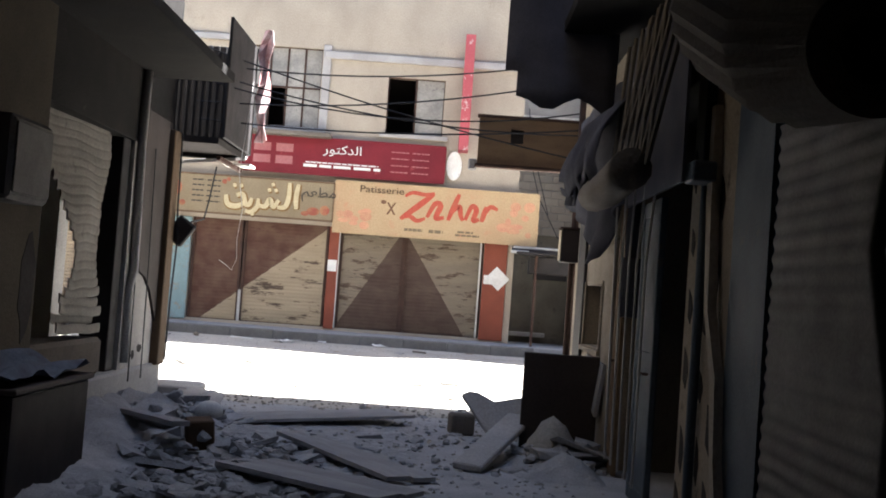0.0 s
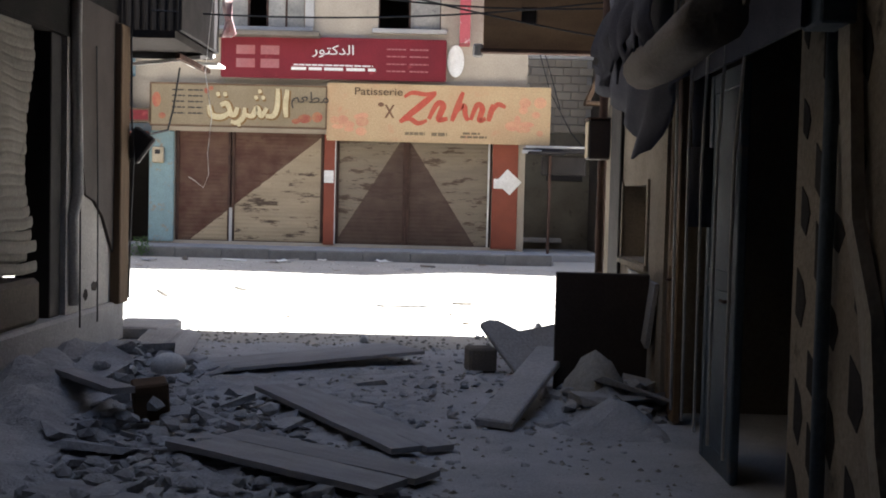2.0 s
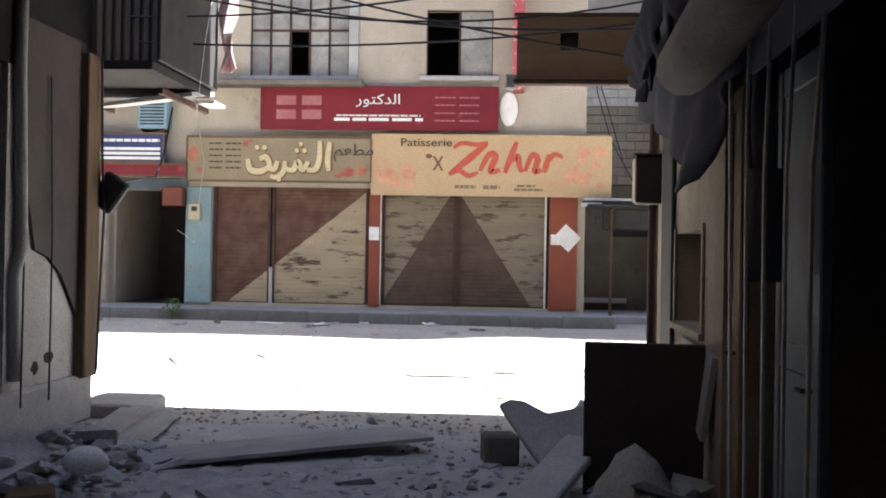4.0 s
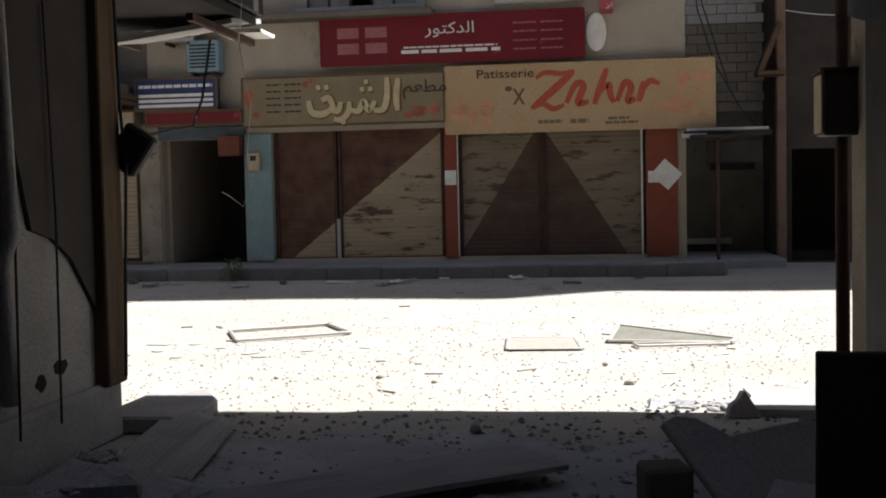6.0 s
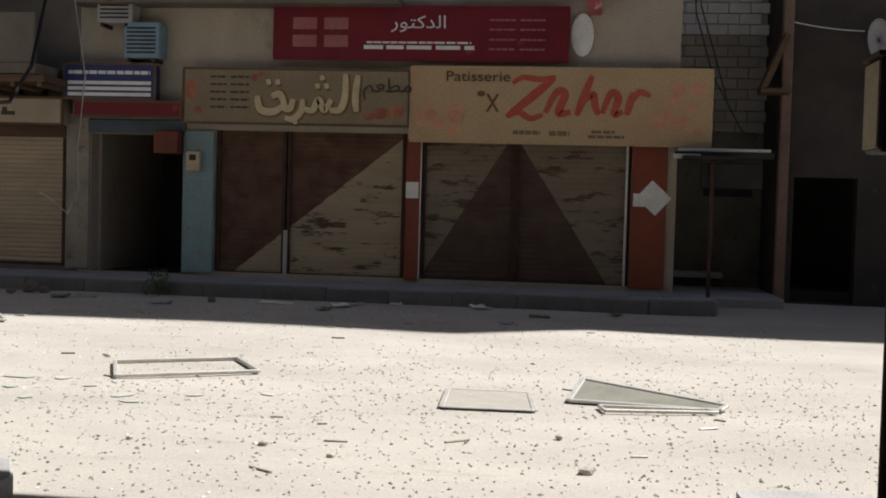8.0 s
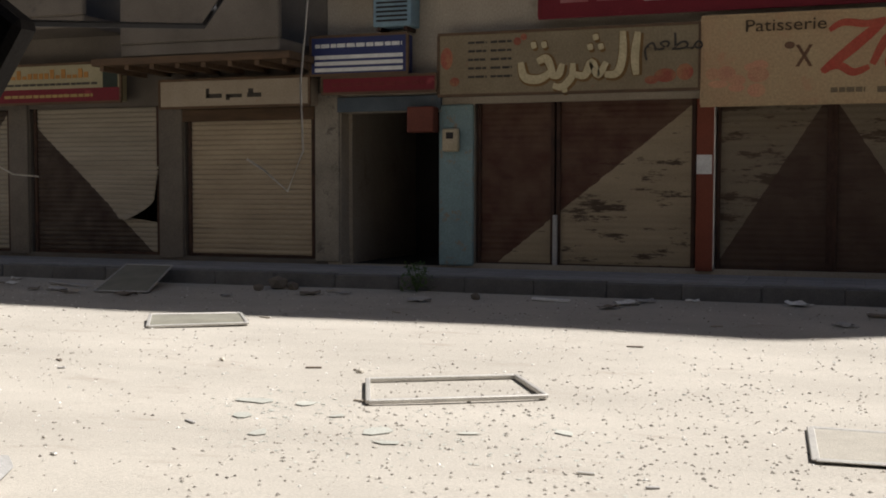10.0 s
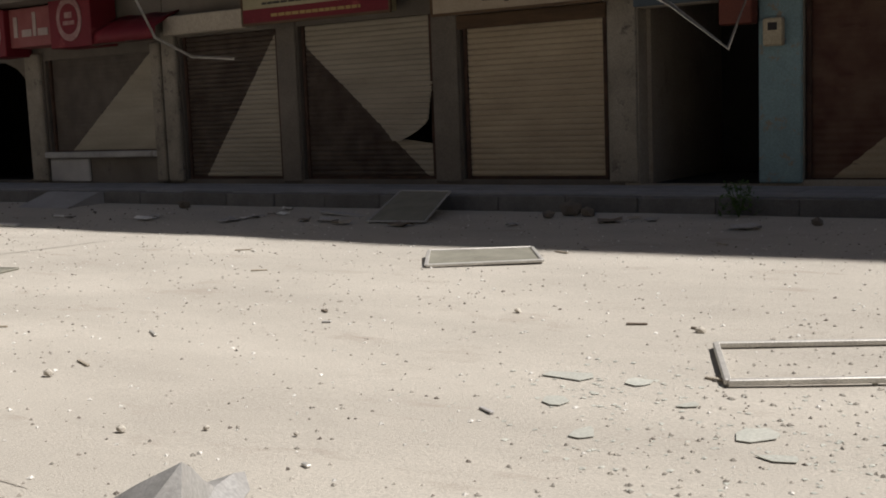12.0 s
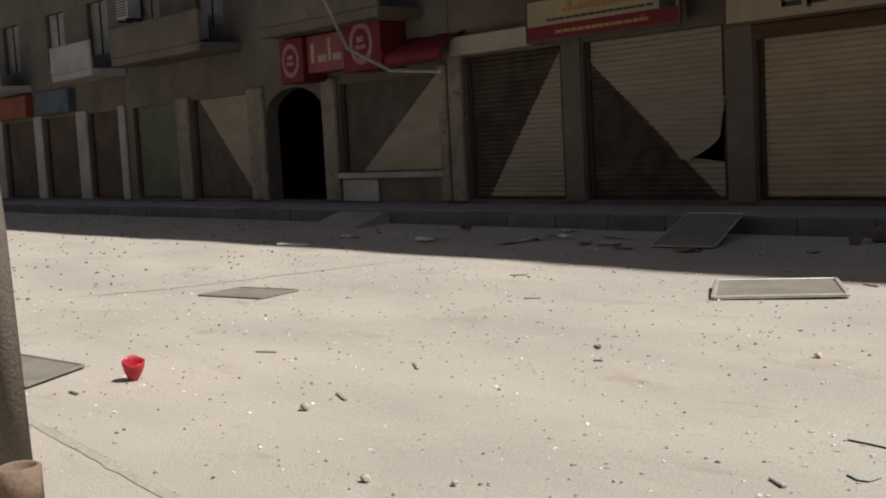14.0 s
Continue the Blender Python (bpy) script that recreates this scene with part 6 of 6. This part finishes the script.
part("board", boxes((-0.42, 0.1, -0.5, -0.004, 0.82, 0.9), bevel=0.01), M_OLD_TIMBER, wd)
part("jamb", boxes((-0.02, 0.16, -0.14, 0.01, -2.85, 3.4), bevel=0.02), surface("dull_pink_render", (0.24, 0.16, 0.125), (0.17, 0.115, 0.09), rough=0.95, coarse=2.0), wd)
d = thing("satellite_dish", "pale satellite dish fixed to the dark corner house", "dish", (7.87, 1.198, 4.75))
bm = bmesh.new()
rings = [[bm.verts.new((0.21 * r * math.cos(a), -0.32 - 0.1 * r * r + 0.1 * math.sin(a) * r, 0.38 * r * math.sin(a))) for a in (2 * math.pi * k / 20 for k in range(20))] for r in (0.15, 0.5, 0.8, 1.0)]
for r, q in zip(rings, rings[1:]):
    for k in range(20):
        bm.faces.new((r[k], r[(k + 1) % 20], q[(k + 1) % 20], q[k]))
bm.faces.new(rings[0])
bowl = part("bowl", bm, M_CONC_LIGHT, d, smooth=True)
bowl.modifiers.new("thick", "SOLIDIFY").thickness = 0.012
bm = bmesh.new()
tube(bm, [(0, 0, -0.15), (0, -0.2, -0.12), (0, -0.32, 0)], 0.025, 6)
part("arm", bm, M_RUST, d)
cable("thin pale cable along the corner house", ((6.5, 1.15, 5.1), (7.7, 1.15, 4.95)), 0.012, M_WIRE_WHITE, sag=0.03)


# ---- street: window frames and sheets thrown on the road ----
def on_road(p, h=0.0):
    return Vector((p[0], p[1], ground_z(p[1]) + h))


def road_frame(label, corners, wide=0.05, high=0.05, fill=None, lift=(0, 0, 0, 0), material=M_ALU, skip=()):
    """A window sash lying on the road, with its four rails and a filling of mesh or glass."""
    c = [on_road(p, 0.012 + l) for p, l in zip(corners, lift)]
    mid = sum(c, Vector()) / 4
    f = thing("window_sash", label, "window frame", tuple(mid), "window sashes on the road")
    for k in range(4):
        if k in skip:
            continue
        a, b = c[k] - mid, c[(k + 1) % 4] - mid
        d = b - a
        bm = bmesh.new()
        box(bm, 0, d.length, -wide / 2, wide / 2, 0, high, bevel=0.006)
        bm.transform(Matrix.Translation(a) @ d.to_track_quat("X", "Z").to_matrix().to_4x4())
        part("rail", bm, material, f)
    if fill:
        bm = bmesh.new()
        lo = [bm.verts.new(p - mid + Vector((0, 0, high * 0.4))) for p in c]
        hi = [bm.verts.new(p - mid + Vector((0, 0, high * 0.55))) for p in c]
        bm.faces.new(hi)
        bm.faces.new(lo[::-1])
        for k in range(4):
            bm.faces.new((lo[k], lo[(k + 1) % 4], hi[(k + 1) % 4], hi[k]))
        bmesh.ops.recalc_face_normals(bm, faces=bm.faces[:])
        part("panel", bm, fill, f)
    return f


road_frame("empty pale window sash lying on the sunlit road", [(-1.3, -9.19), (-0.1, -8.56), (-0.55, -7.85), (-1.66, -8.38)], 0.04, 0.035, lift=(0.0, 0.0, 0.0, 0.0))
road_frame("grey mesh window sash lying on the road", [(2.94, -9.3), (4.22, -9.45), (4.3, -9.3), (3.06, -8.6)], 0.05, 0.03, M_MESH, (0, 0, 0.02, 0.08))
road_frame("thin pale window sash under a mesh one", [(3.25, -9.72), (4.2, -9.55), (4.1, -9.45), (3.2, -9.5)], 0.03, 0.03)
road_frame("thin empty pale sash lying flat on the road", [(1.88, -9.88), (2.66, -9.84), (2.57, -8.95), (1.82, -8.95)], 0.05, 0.015, surface("gritty_glass", (0.42, 0.39, 0.33), (0.36, 0.33, 0.28), rough=0.6, coarse=6, fine=90, bump=0.5))
road_frame("mesh window sash tilted up on the road", [(-5.22, -6.3), (-4.29, -5.74), (-4.8, -5.02), (-5.58, -5.72)], 0.04, 0.03, M_MESH, (0, 0, 0.0, 0.04))
road_frame("dark mesh sash leaning against the kerb", [(-8.08, -3.45), (-7.25, -3.35), (-7.67, -2.1), (-8.5, -2.1)], 0.03, 0.02, M_MESH, (0, 0, 0.25, 0.25), material=M_TIN)
road_frame("grey mesh sash lying flat on the road", [(-10.33, -8.34), (-9.4, -8.15), (-9.5, -7.62), (-10.36, -7.8)], 0.03, 0.02, M_MESH, material=M_MESH)
road_frame("grey mesh sash lying flat on the road", [(-7.2, -11.45), (-7.58, -10.86), (-8.7, -11.0), (-8.3, -11.6)], 0.03, 0.02, M_MESH, material=M_MESH)

# red cup
prof = [(0.036, 0.0), (0.04, 0.006), (0.062, 0.05), (0.076, 0.1), (0.08, 0.135), (0.074, 0.135), (0.068, 0.1), (0.05, 0.04), (0.03, 0.012)]
bm = bmesh.new()
n = 20
rings = [[bm.verts.new((r * math.cos(2 * math.pi * k / n), r * math.sin(2 * math.pi * k / n), z + (0.01 * math.sin(k) if z > 0.12 else 0))) for k in range(n)] for r, z in prof]
for r, q in zip(rings, rings[1:]):
    for k in range(n):
        bm.faces.new((r[k], r[(k + 1) % n], q[(k + 1) % n], q[k]))
bm.faces.new(rings[0][::-1])
bm.faces.new(rings[-1])
solo("plastic_cup", bm, M_RED_PLASTIC, "red plastic cup standing askew on the road", "cup", (-6.84, -10.83, 0.012), rot=(8, 12, 20), smooth=True)

# crumpled tin: facets folded up to one sharp peak
bm = bmesh.new()
peak, tip = bm.verts.new((-2.25, -12.18, 0.31)), bm.verts.new((-2.53, -11.58, 0.06))
dip, west, foot, back = bm.verts.new((-2.42, -11.86, 0.1)), bm.verts.new((-2.78, -12.3, 0.03)), bm.verts.new((-2.06, -12.36, 0.03)), bm.verts.new((-2.42, -11.66, 0.02))
low, edge = bm.verts.new((-2.3, -12.55, 0.02)), bm.verts.new((-2.72, -11.8, 0.02))
for f in ((peak, west, low), (peak, low, foot), (peak, foot, dip), (peak, dip, west), (dip, foot, back), (dip, back, tip), (dip, tip, edge), (dip, edge, west)):
    bm.faces.new(f)
bmesh.ops.recalc_face_normals(bm, faces=bm.faces[:])
bmesh.ops.subdivide_edges(bm, edges=bm.edges[:], cuts=2, use_grid_fill=True)
for v in bm.verts:
    v.co += 0.018 * noise.noise_vector(v.co * 7)
    v.co.z = max(v.co.z, 0.012)
s = solo("crumpled_sheet", bm, M_TIN, "crumpled grey metal sheet on the road", "metal sheet")
s.modifiers.new("thick", "SOLIDIFY").thickness = 0.006

# leaning post and pipe stump by the near kerb
bm = bmesh.new()
tube(bm, [(0, 0, 0), (-0.03, -0.02, 1.2), (-0.12, -0.06, 2.6)], 0.08, 12)
solo("lamp_post", bm, M_CONC, "grey leaning post standing on the near side", "post", (-5.11, -12.31, 0.0), smooth=True)
bm = bmesh.new()
n = 18
prof = [(0.075, 0.0), (0.1, 0.0), (0.1, 0.17), (0.085, 0.18), (0.075, 0.17)]
rings = [[bm.verts.new((r * math.cos(2 * math.pi * k / n), r * math.sin(2 * math.pi * k / n), z)) for k in range(n)] for r, z in prof]
for r, q in zip(rings, rings[1:] + rings[:1]):
    for k in range(n):
        bm.faces.new((r[k], r[(k + 1) % n], q[(k + 1) % n], q[k]))
solo("pipe_stump", bm, surface("rusty_clay", (0.26, 0.19, 0.14), (0.18, 0.13, 0.1), rough=0.9, coarse=5), "short hollow rusty pipe stump on the road edge", "pipe", (-4.64, -12.47, 0.0), smooth=True)

# weed and stones at the kerb
bm = bmesh.new()
rw = random.Random(3)
for k in range(130):
    a, q, z = rw.uniform(0, 6.28), rw.random() ** 0.7 * 0.3, rw.uniform(0.02, 0.42)
    c = Vector((q * math.cos(a) * (1 - z), q * math.sin(a) * 0.6, z))
    u = Vector((rw.uniform(-1, 1), rw.uniform(-1, 1), rw.uniform(-0.6, 0.6))).normalized() * rw.uniform(0.03, 0.06)
    w = u.cross(Vector((rw.uniform(-1, 1), rw.uniform(-1, 1), 1))).normalized() * rw.uniform(0.012, 0.022)
    bm.faces.new([bm.verts.new(c - u), bm.verts.new(c + w), bm.verts.new(c + u), bm.verts.new(c - w)])
weed = thing("weed", "low green weed growing at the kerb", "plant", (-3.65, -2.15, 0.17))
part("leaves", bm, M_LEAF, weed)
bm = bmesh.new()
for k in range(8):
    a = k * 0.8
    tube(bm, [(0, 0, 0), (0.08 * math.cos(a), 0.05 * math.sin(a), 0.2), (0.16 * math.cos(a), 0.1 * math.sin(a), 0.36)], 0.005, 4)
part("stems", bm, M_LEAF, weed)
for x, y, sz, sd in ((-5.75, -2.3, 0.26, 1), (-5.5, -2.35, 0.18, 2), (-5.9, -2.6, 0.14, 3), (-12.5, -2.4, 0.2, 4), (-2.6, -2.7, 0.12, 6)):
    stone_thing((x, y, ground_z(y) + sz * 0.3), (sz * 1.2, sz, sz * 0.9), sd, "broken stone lying at the kerb", group="stones at the kerb", material=M_CONC)
for x, y, l, a, mat in ((-1.6, -2.6, 0.5, 8, M_WHITE), (-13.74, -4.79, 0.5, 25, M_WHITE), (-9.0, -2.8, 0.8, -10, M_CONC_LIGHT), (2.4, -3.0, 0.3, 5, M_WOOD)):
    bm = bmesh.new()
    box(bm, -l / 2, l / 2, -0.08, 0.08, 0, 0.03, bevel=0.008)
    solo("offcut", bm, mat, "loose pale offcut of board lying in the gutter", "board", (x, y, ground_z(y) + 0.006), rot=(0, 3, a))

bm = bmesh.new()
prism(bm, [(-2.75, 0.0), (-2.1, 0.22), (-1.98, 0.22), (-1.98, 0.0)], -0.75, 0.6)
bm.transform(Matrix(((0, 1, 0, 0), (1, 0, 0, 0), (0, 0, 1, 0), (0, 0, 0, 1))))
bmesh.ops.recalc_face_normals(bm, faces=bm.faces[:])
solo("kerb_ramp", bm, M_PAVE, "short worn concrete ramp up to the kerb", "ramp", (-15.5, 0, 0.15))
rg = random.Random(31)
for k in range(26):
    x, y = rg.uniform(-14, 4.5), rg.uniform(-4.0, -2.15)
    size = rg.uniform(0.06, 0.2)
    bm = bmesh.new()
    g = [[bm.verts.new((size * (i / 3 - 0.5) * 1.6, size * (j / 3 - 0.5), 0.02 + 0.3 * size * noise.noise((i * 0.8 + k, j * 0.8, 2)))) for j in range(4)] for i in range(4)]
    for i in range(3):
        for j in range(3):
            bm.faces.new((g[i][j], g[i + 1][j], g[i + 1][j + 1], g[i][j + 1]))
    litter = solo("paper_scrap", bm, rg.choice((M_WHITE, M_CONC_LIGHT, M_BLOCK, M_WOOD)), "crumpled scrap of litter lying in the gutter", "litter", (x, y, road_z(x, y) + 0.3 * size * 0.3), "litter in the gutter", rot=(0, 0, rg.uniform(0, 180)))
    litter.modifiers.new("thick", "SOLIDIFY").thickness = 0.004

# loose strips and sticks on the road
rk = random.Random(21)
for k in range(34):
    x, y = rk.uniform(-9, 4.5), rk.uniform(-12.9, -4.2)
    l = rk.uniform(0.05, 0.22)
    bm = bmesh.new()
    box(bm, -l / 2, l / 2, -0.012, 0.012, 0, 0.014, bevel=0.003)
    solo("splinter", bm, rk.choice((M_WOOD, M_ALU, M_CONC_LIGHT, M_BLOCK)), "small splinter lying on the dusty road", "splinter", (x, y, road_z(x, y) + 0.002), "splinters on the road", rot=(0, rk.uniform(-2, 2), rk.uniform(-40, 40)))


def scatter(name, label, count, seed, material, area, size, flat=0.6, centre=None):
    """Grit: many small broken stones on the road in one mesh."""
    r = random.Random(seed)
    verts, faces = [], []
    for k in range(count):
        x, y = (r.uniform(area[0], area[1]), r.uniform(area[2], area[3])) if centre is None else (r.gauss(centre[0], area[0]), r.gauss(centre[1], area[1]))
        s = size * r.uniform(0.35, 1.0) ** 2.2 * 2.2
        z = road_z(x, y) + s * 0.12
        a = r.uniform(0, 3.14)
        n0 = len(verts)
        for dx, dy, dz in ((1, 0, 0), (0.2, 0.8, 0.1), (-0.9, 0.2, -0.1), (-0.1, -0.9, 0.1), (0.1, 0.1, flat), (0, 0, -flat * 0.6)):
            dx, dy = dx * r.uniform(0.6, 1.3), dy * r.uniform(0.6, 1.3)
            verts.append((x + s * (dx * math.cos(a) - dy * math.sin(a)), y + s * (dx * math.sin(a) + dy * math.cos(a)), z + s * dz))
        faces += [(n0 + i, n0 + (i + 1) % 4, n0 + 4) for i in range(4)] + [(n0 + (i + 1) % 4, n0 + i, n0 + 5) for i in range(4)]
    me = bpy.data.meshes.new(name)
    me.from_pydata(verts, [], faces)
    me.materials.append(material)
    return tagged(new(name, me), label, "grit", "", "stuff")


M_DARKCHIP = surface("dark_stone_chips", (0.2, 0.175, 0.15), (0.12, 0.105, 0.09), rough=0.95, fine=50, coarse=9.0, bump=0.1, vary=0.5)
M_PALECHIP = surface("white_plaster_chips", (0.72, 0.70, 0.65), (0.55, 0.52, 0.47), rough=0.95, fine=50, coarse=9.0, bump=0.1, vary=0.3)
scatter("road_grit", "pale stone chips strewn over the road", 6000, 1, M_CHIP, (-13, 6, -13.6, -2.2), 0.0085)
scatter("road_grit", "dark stone chips strewn over the road", 800, 2, M_DARKCHIP, (-13, 6, -13.6, -2.2), 0.0095)
scatter("road_grit", "white plaster chips strewn over the road", 2600, 3, M_PALECHIP, (-13, 6, -13.6, -2.2), 0.0105)
scatter("road_grit", "mixed stone chips near the sashes", 3000, 4, M_CHIP, (-1.5, 5.5, -13.2, -7.5), 0.0095)
scatter("road_grit", "far stone chips over the road", 1200, 5, M_DARKCHIP, (-32, -12, -12, -2.2), 0.018)
scatter("road_grit", "broken greenish glass splinters on the road", 420, 6, M_SHARD, (0.8, 0.5), 0.011, 0.15, (-0.7, -10.1))
scatter("road_grit", "broken greenish glass splinters on the road", 160, 7, M_SHARD, (0.28, 0.3), 0.012, 0.15, (-1.85, -9.35))


def glass_shard(x, y, size, seed):
    """A flat jagged piece of pane lying on the road."""
    r = random.Random(seed)
    bm = bmesh.new()
    prism(bm, [(size * r.uniform(0.4, 1.3) * math.cos(a), size * r.uniform(0.25, 0.8) * math.sin(a)) for a in (2 * math.pi * k / 7 for k in range(7))], 0.0, 0.003)
    return solo("glass_shard", bm, M_SHARD, "flat jagged greenish glass piece on the road", "glass", (x, y, road_z(x, y) + 0.007), "glass shards on the road", rot=(90, 0, r.uniform(0, 180)))


for k, (x, y, size) in enumerate(((-2.15, -9.3, 0.17), (-2.0, -9.82, 0.12), (-1.62, -10.3, 0.11), (-1.75, -9.3, 0.13), (-0.9, -9.95, 0.14), (-0.7, -10.25, 0.1), (-1.35, -9.6, 0.08), (-0.3, -9.8, 0.1), (0.3, -9.6, 0.09))):
    glass_shard(x, y, size, 60 + k)
scatter("alley_grit", "grey grit and plaster dust over the alley floor", 5200, 8, M_CHIP, (-0.4, 4.3, -24, -13.4), 0.018)
for k, (x, y, sz) in enumerate(((-3.38, -7.8, 0.05), (0.86, -11.66, 0.06), (-0.1, -11.7, 0.05), (-3.67, -11.26, 0.05), (-3.3, -11.04, 0.035), (-2.82, -10.92, 0.03), (1.4, -11.9, 0.05), (-1.9, -8.0, 0.07), (2.9, -10.9, 0.06), (3.1, -12.0, 0.09), (-5.1, -10.6, 0.06))):
    stone_thing((x, y, ground_z(y) + sz * 0.3), (sz * 1.3, sz, sz * 0.8), 40 + k, "small broken stone on the sunlit road", group="stones on the road", material=M_CHIP)


def road_strip(points, wide):
    """A narrow strip on the road, darker than the asphalt, thinning at its ends."""
    bm = bmesh.new()
    pts = [Vector(points[0]).lerp(Vector(points[0]), 0)]
    for a, b in zip(points, points[1:]):
        pts += [Vector(a).lerp(Vector(b), k / 8) for k in range(1, 9)]
    rows = []
    for k, p in enumerate(pts):
        d = (pts[min(k + 1, len(pts) - 1)] - pts[max(k - 1, 0)]).normalized()
        w = wide * (0.6 + 0.8 * abs(noise.noise((k * 0.7, p.x, 0)))) * min(1.0, (k + 0.2) / 8, (len(pts) - k - 0.8) / 8)
        off = 0.05 * noise.noise((k * 0.3, p.y, 4))
        sides = [(p.x - d.y * e * w + off, p.y + d.x * e * w) for e in (-1, 1)]
        rows.append([bm.verts.new((x, y, road_z(x, y) + 0.004)) for x, y in sides])
    for r, q in zip(rows, rows[1:]):
        bm.faces.new((r[1], r[0], q[0], q[1]))
    bmesh.ops.recalc_face_normals(bm, faces=bm.faces[:])
    if sum(f.normal.z for f in bm.faces) < 0:
        bmesh.ops.reverse_faces(bm, faces=bm.faces[:])
    return solo("road_seam", bm, surface("dark_road_line", (0.345, 0.315, 0.27), (0.41, 0.38, 0.33), rough=1.0, coarse=6.0), "thin dark line across the road", "crack", kind="structure")


road_strip([(-12.5, -9.65), (-11.4, -8.35), (-10.95, -7.2), (-10.65, -6.2), (-10.4, -5.2)], 0.025)
road_strip([(-7.2, -11.72), (-6.27, -11.8), (-5.27, -11.88), (-4.21, -11.97), (-3.3, -12.05)], 0.05)

# ---- pieces: kerb stones, blocks ----
kerb = thing("kerb", "worn grey kerb of cut stones along the pavement", "kerb", (0, 0, 0), kind="structure")
bm = bmesh.new()
box(bm, -0.498, 0.498, -0.02, 0.16, -0.3, 0.0, bevel=0.014)
kerb_mesh = mesh_of("kerb_stone", bm, M_KERB)
rq = random.Random(8)
for k in range(60):
    piece("kerb_stone", kerb_mesh, kerb, pose(4.5 - k * 1.0, KERB_Y + rq.uniform(-0.015, 0.015), PAVE_Z + 0.004 + rq.uniform(-0.012, 0.012), 0, rq.uniform(-0.6, 0.6), rq.uniform(-0.8, 0.8)))
bm = bmesh.new()
box(bm, -0.195, 0.195, -0.05, 0.05, -0.095, 0.095, bevel=0.008)
block_mesh = mesh_of("block", bm, M_BLOCK)
# white blocks for the upper courses, their colour standing in for sunlight
bm = bmesh.new()
box(bm, -0.195, 0.195, -0.05, 0.05, -0.095, 0.095, bevel=0.008)
sunlit_block_mesh = mesh_of("block", bm, M_WHITE)
block_wall = [o for o in lane_wall.children if o.name.startswith("wall")][1]
for j in range(16):
    for i in range(4 + j % 2):
        piece("block", block_mesh if j < 9 else sunlit_block_mesh, block_wall, pose(4.75 + 0.4 * i - 0.2 * (j % 2), 2.62 + rq.uniform(-0.006, 0.006), 3.36 + 0.203 * j))
tile = bmesh.new()
box(tile, -0.245, 0.245, -0.245, 0.245, -0.03, 0.0, bevel=0.006)
tile_mesh = mesh_of("paving_slab", tile, M_PAVE)
for i in range(56):
    for j in range(3):
        piece("paving_slab", tile_mesh, pavement, pose(4.5 - 0.5 * i, -1.5 + 0.5 * j, PAVE_Z + 0.016 + rq.uniform(-0.004, 0.004), rq.uniform(-0.4, 0.4), rq.uniform(-0.4, 0.4), 0))
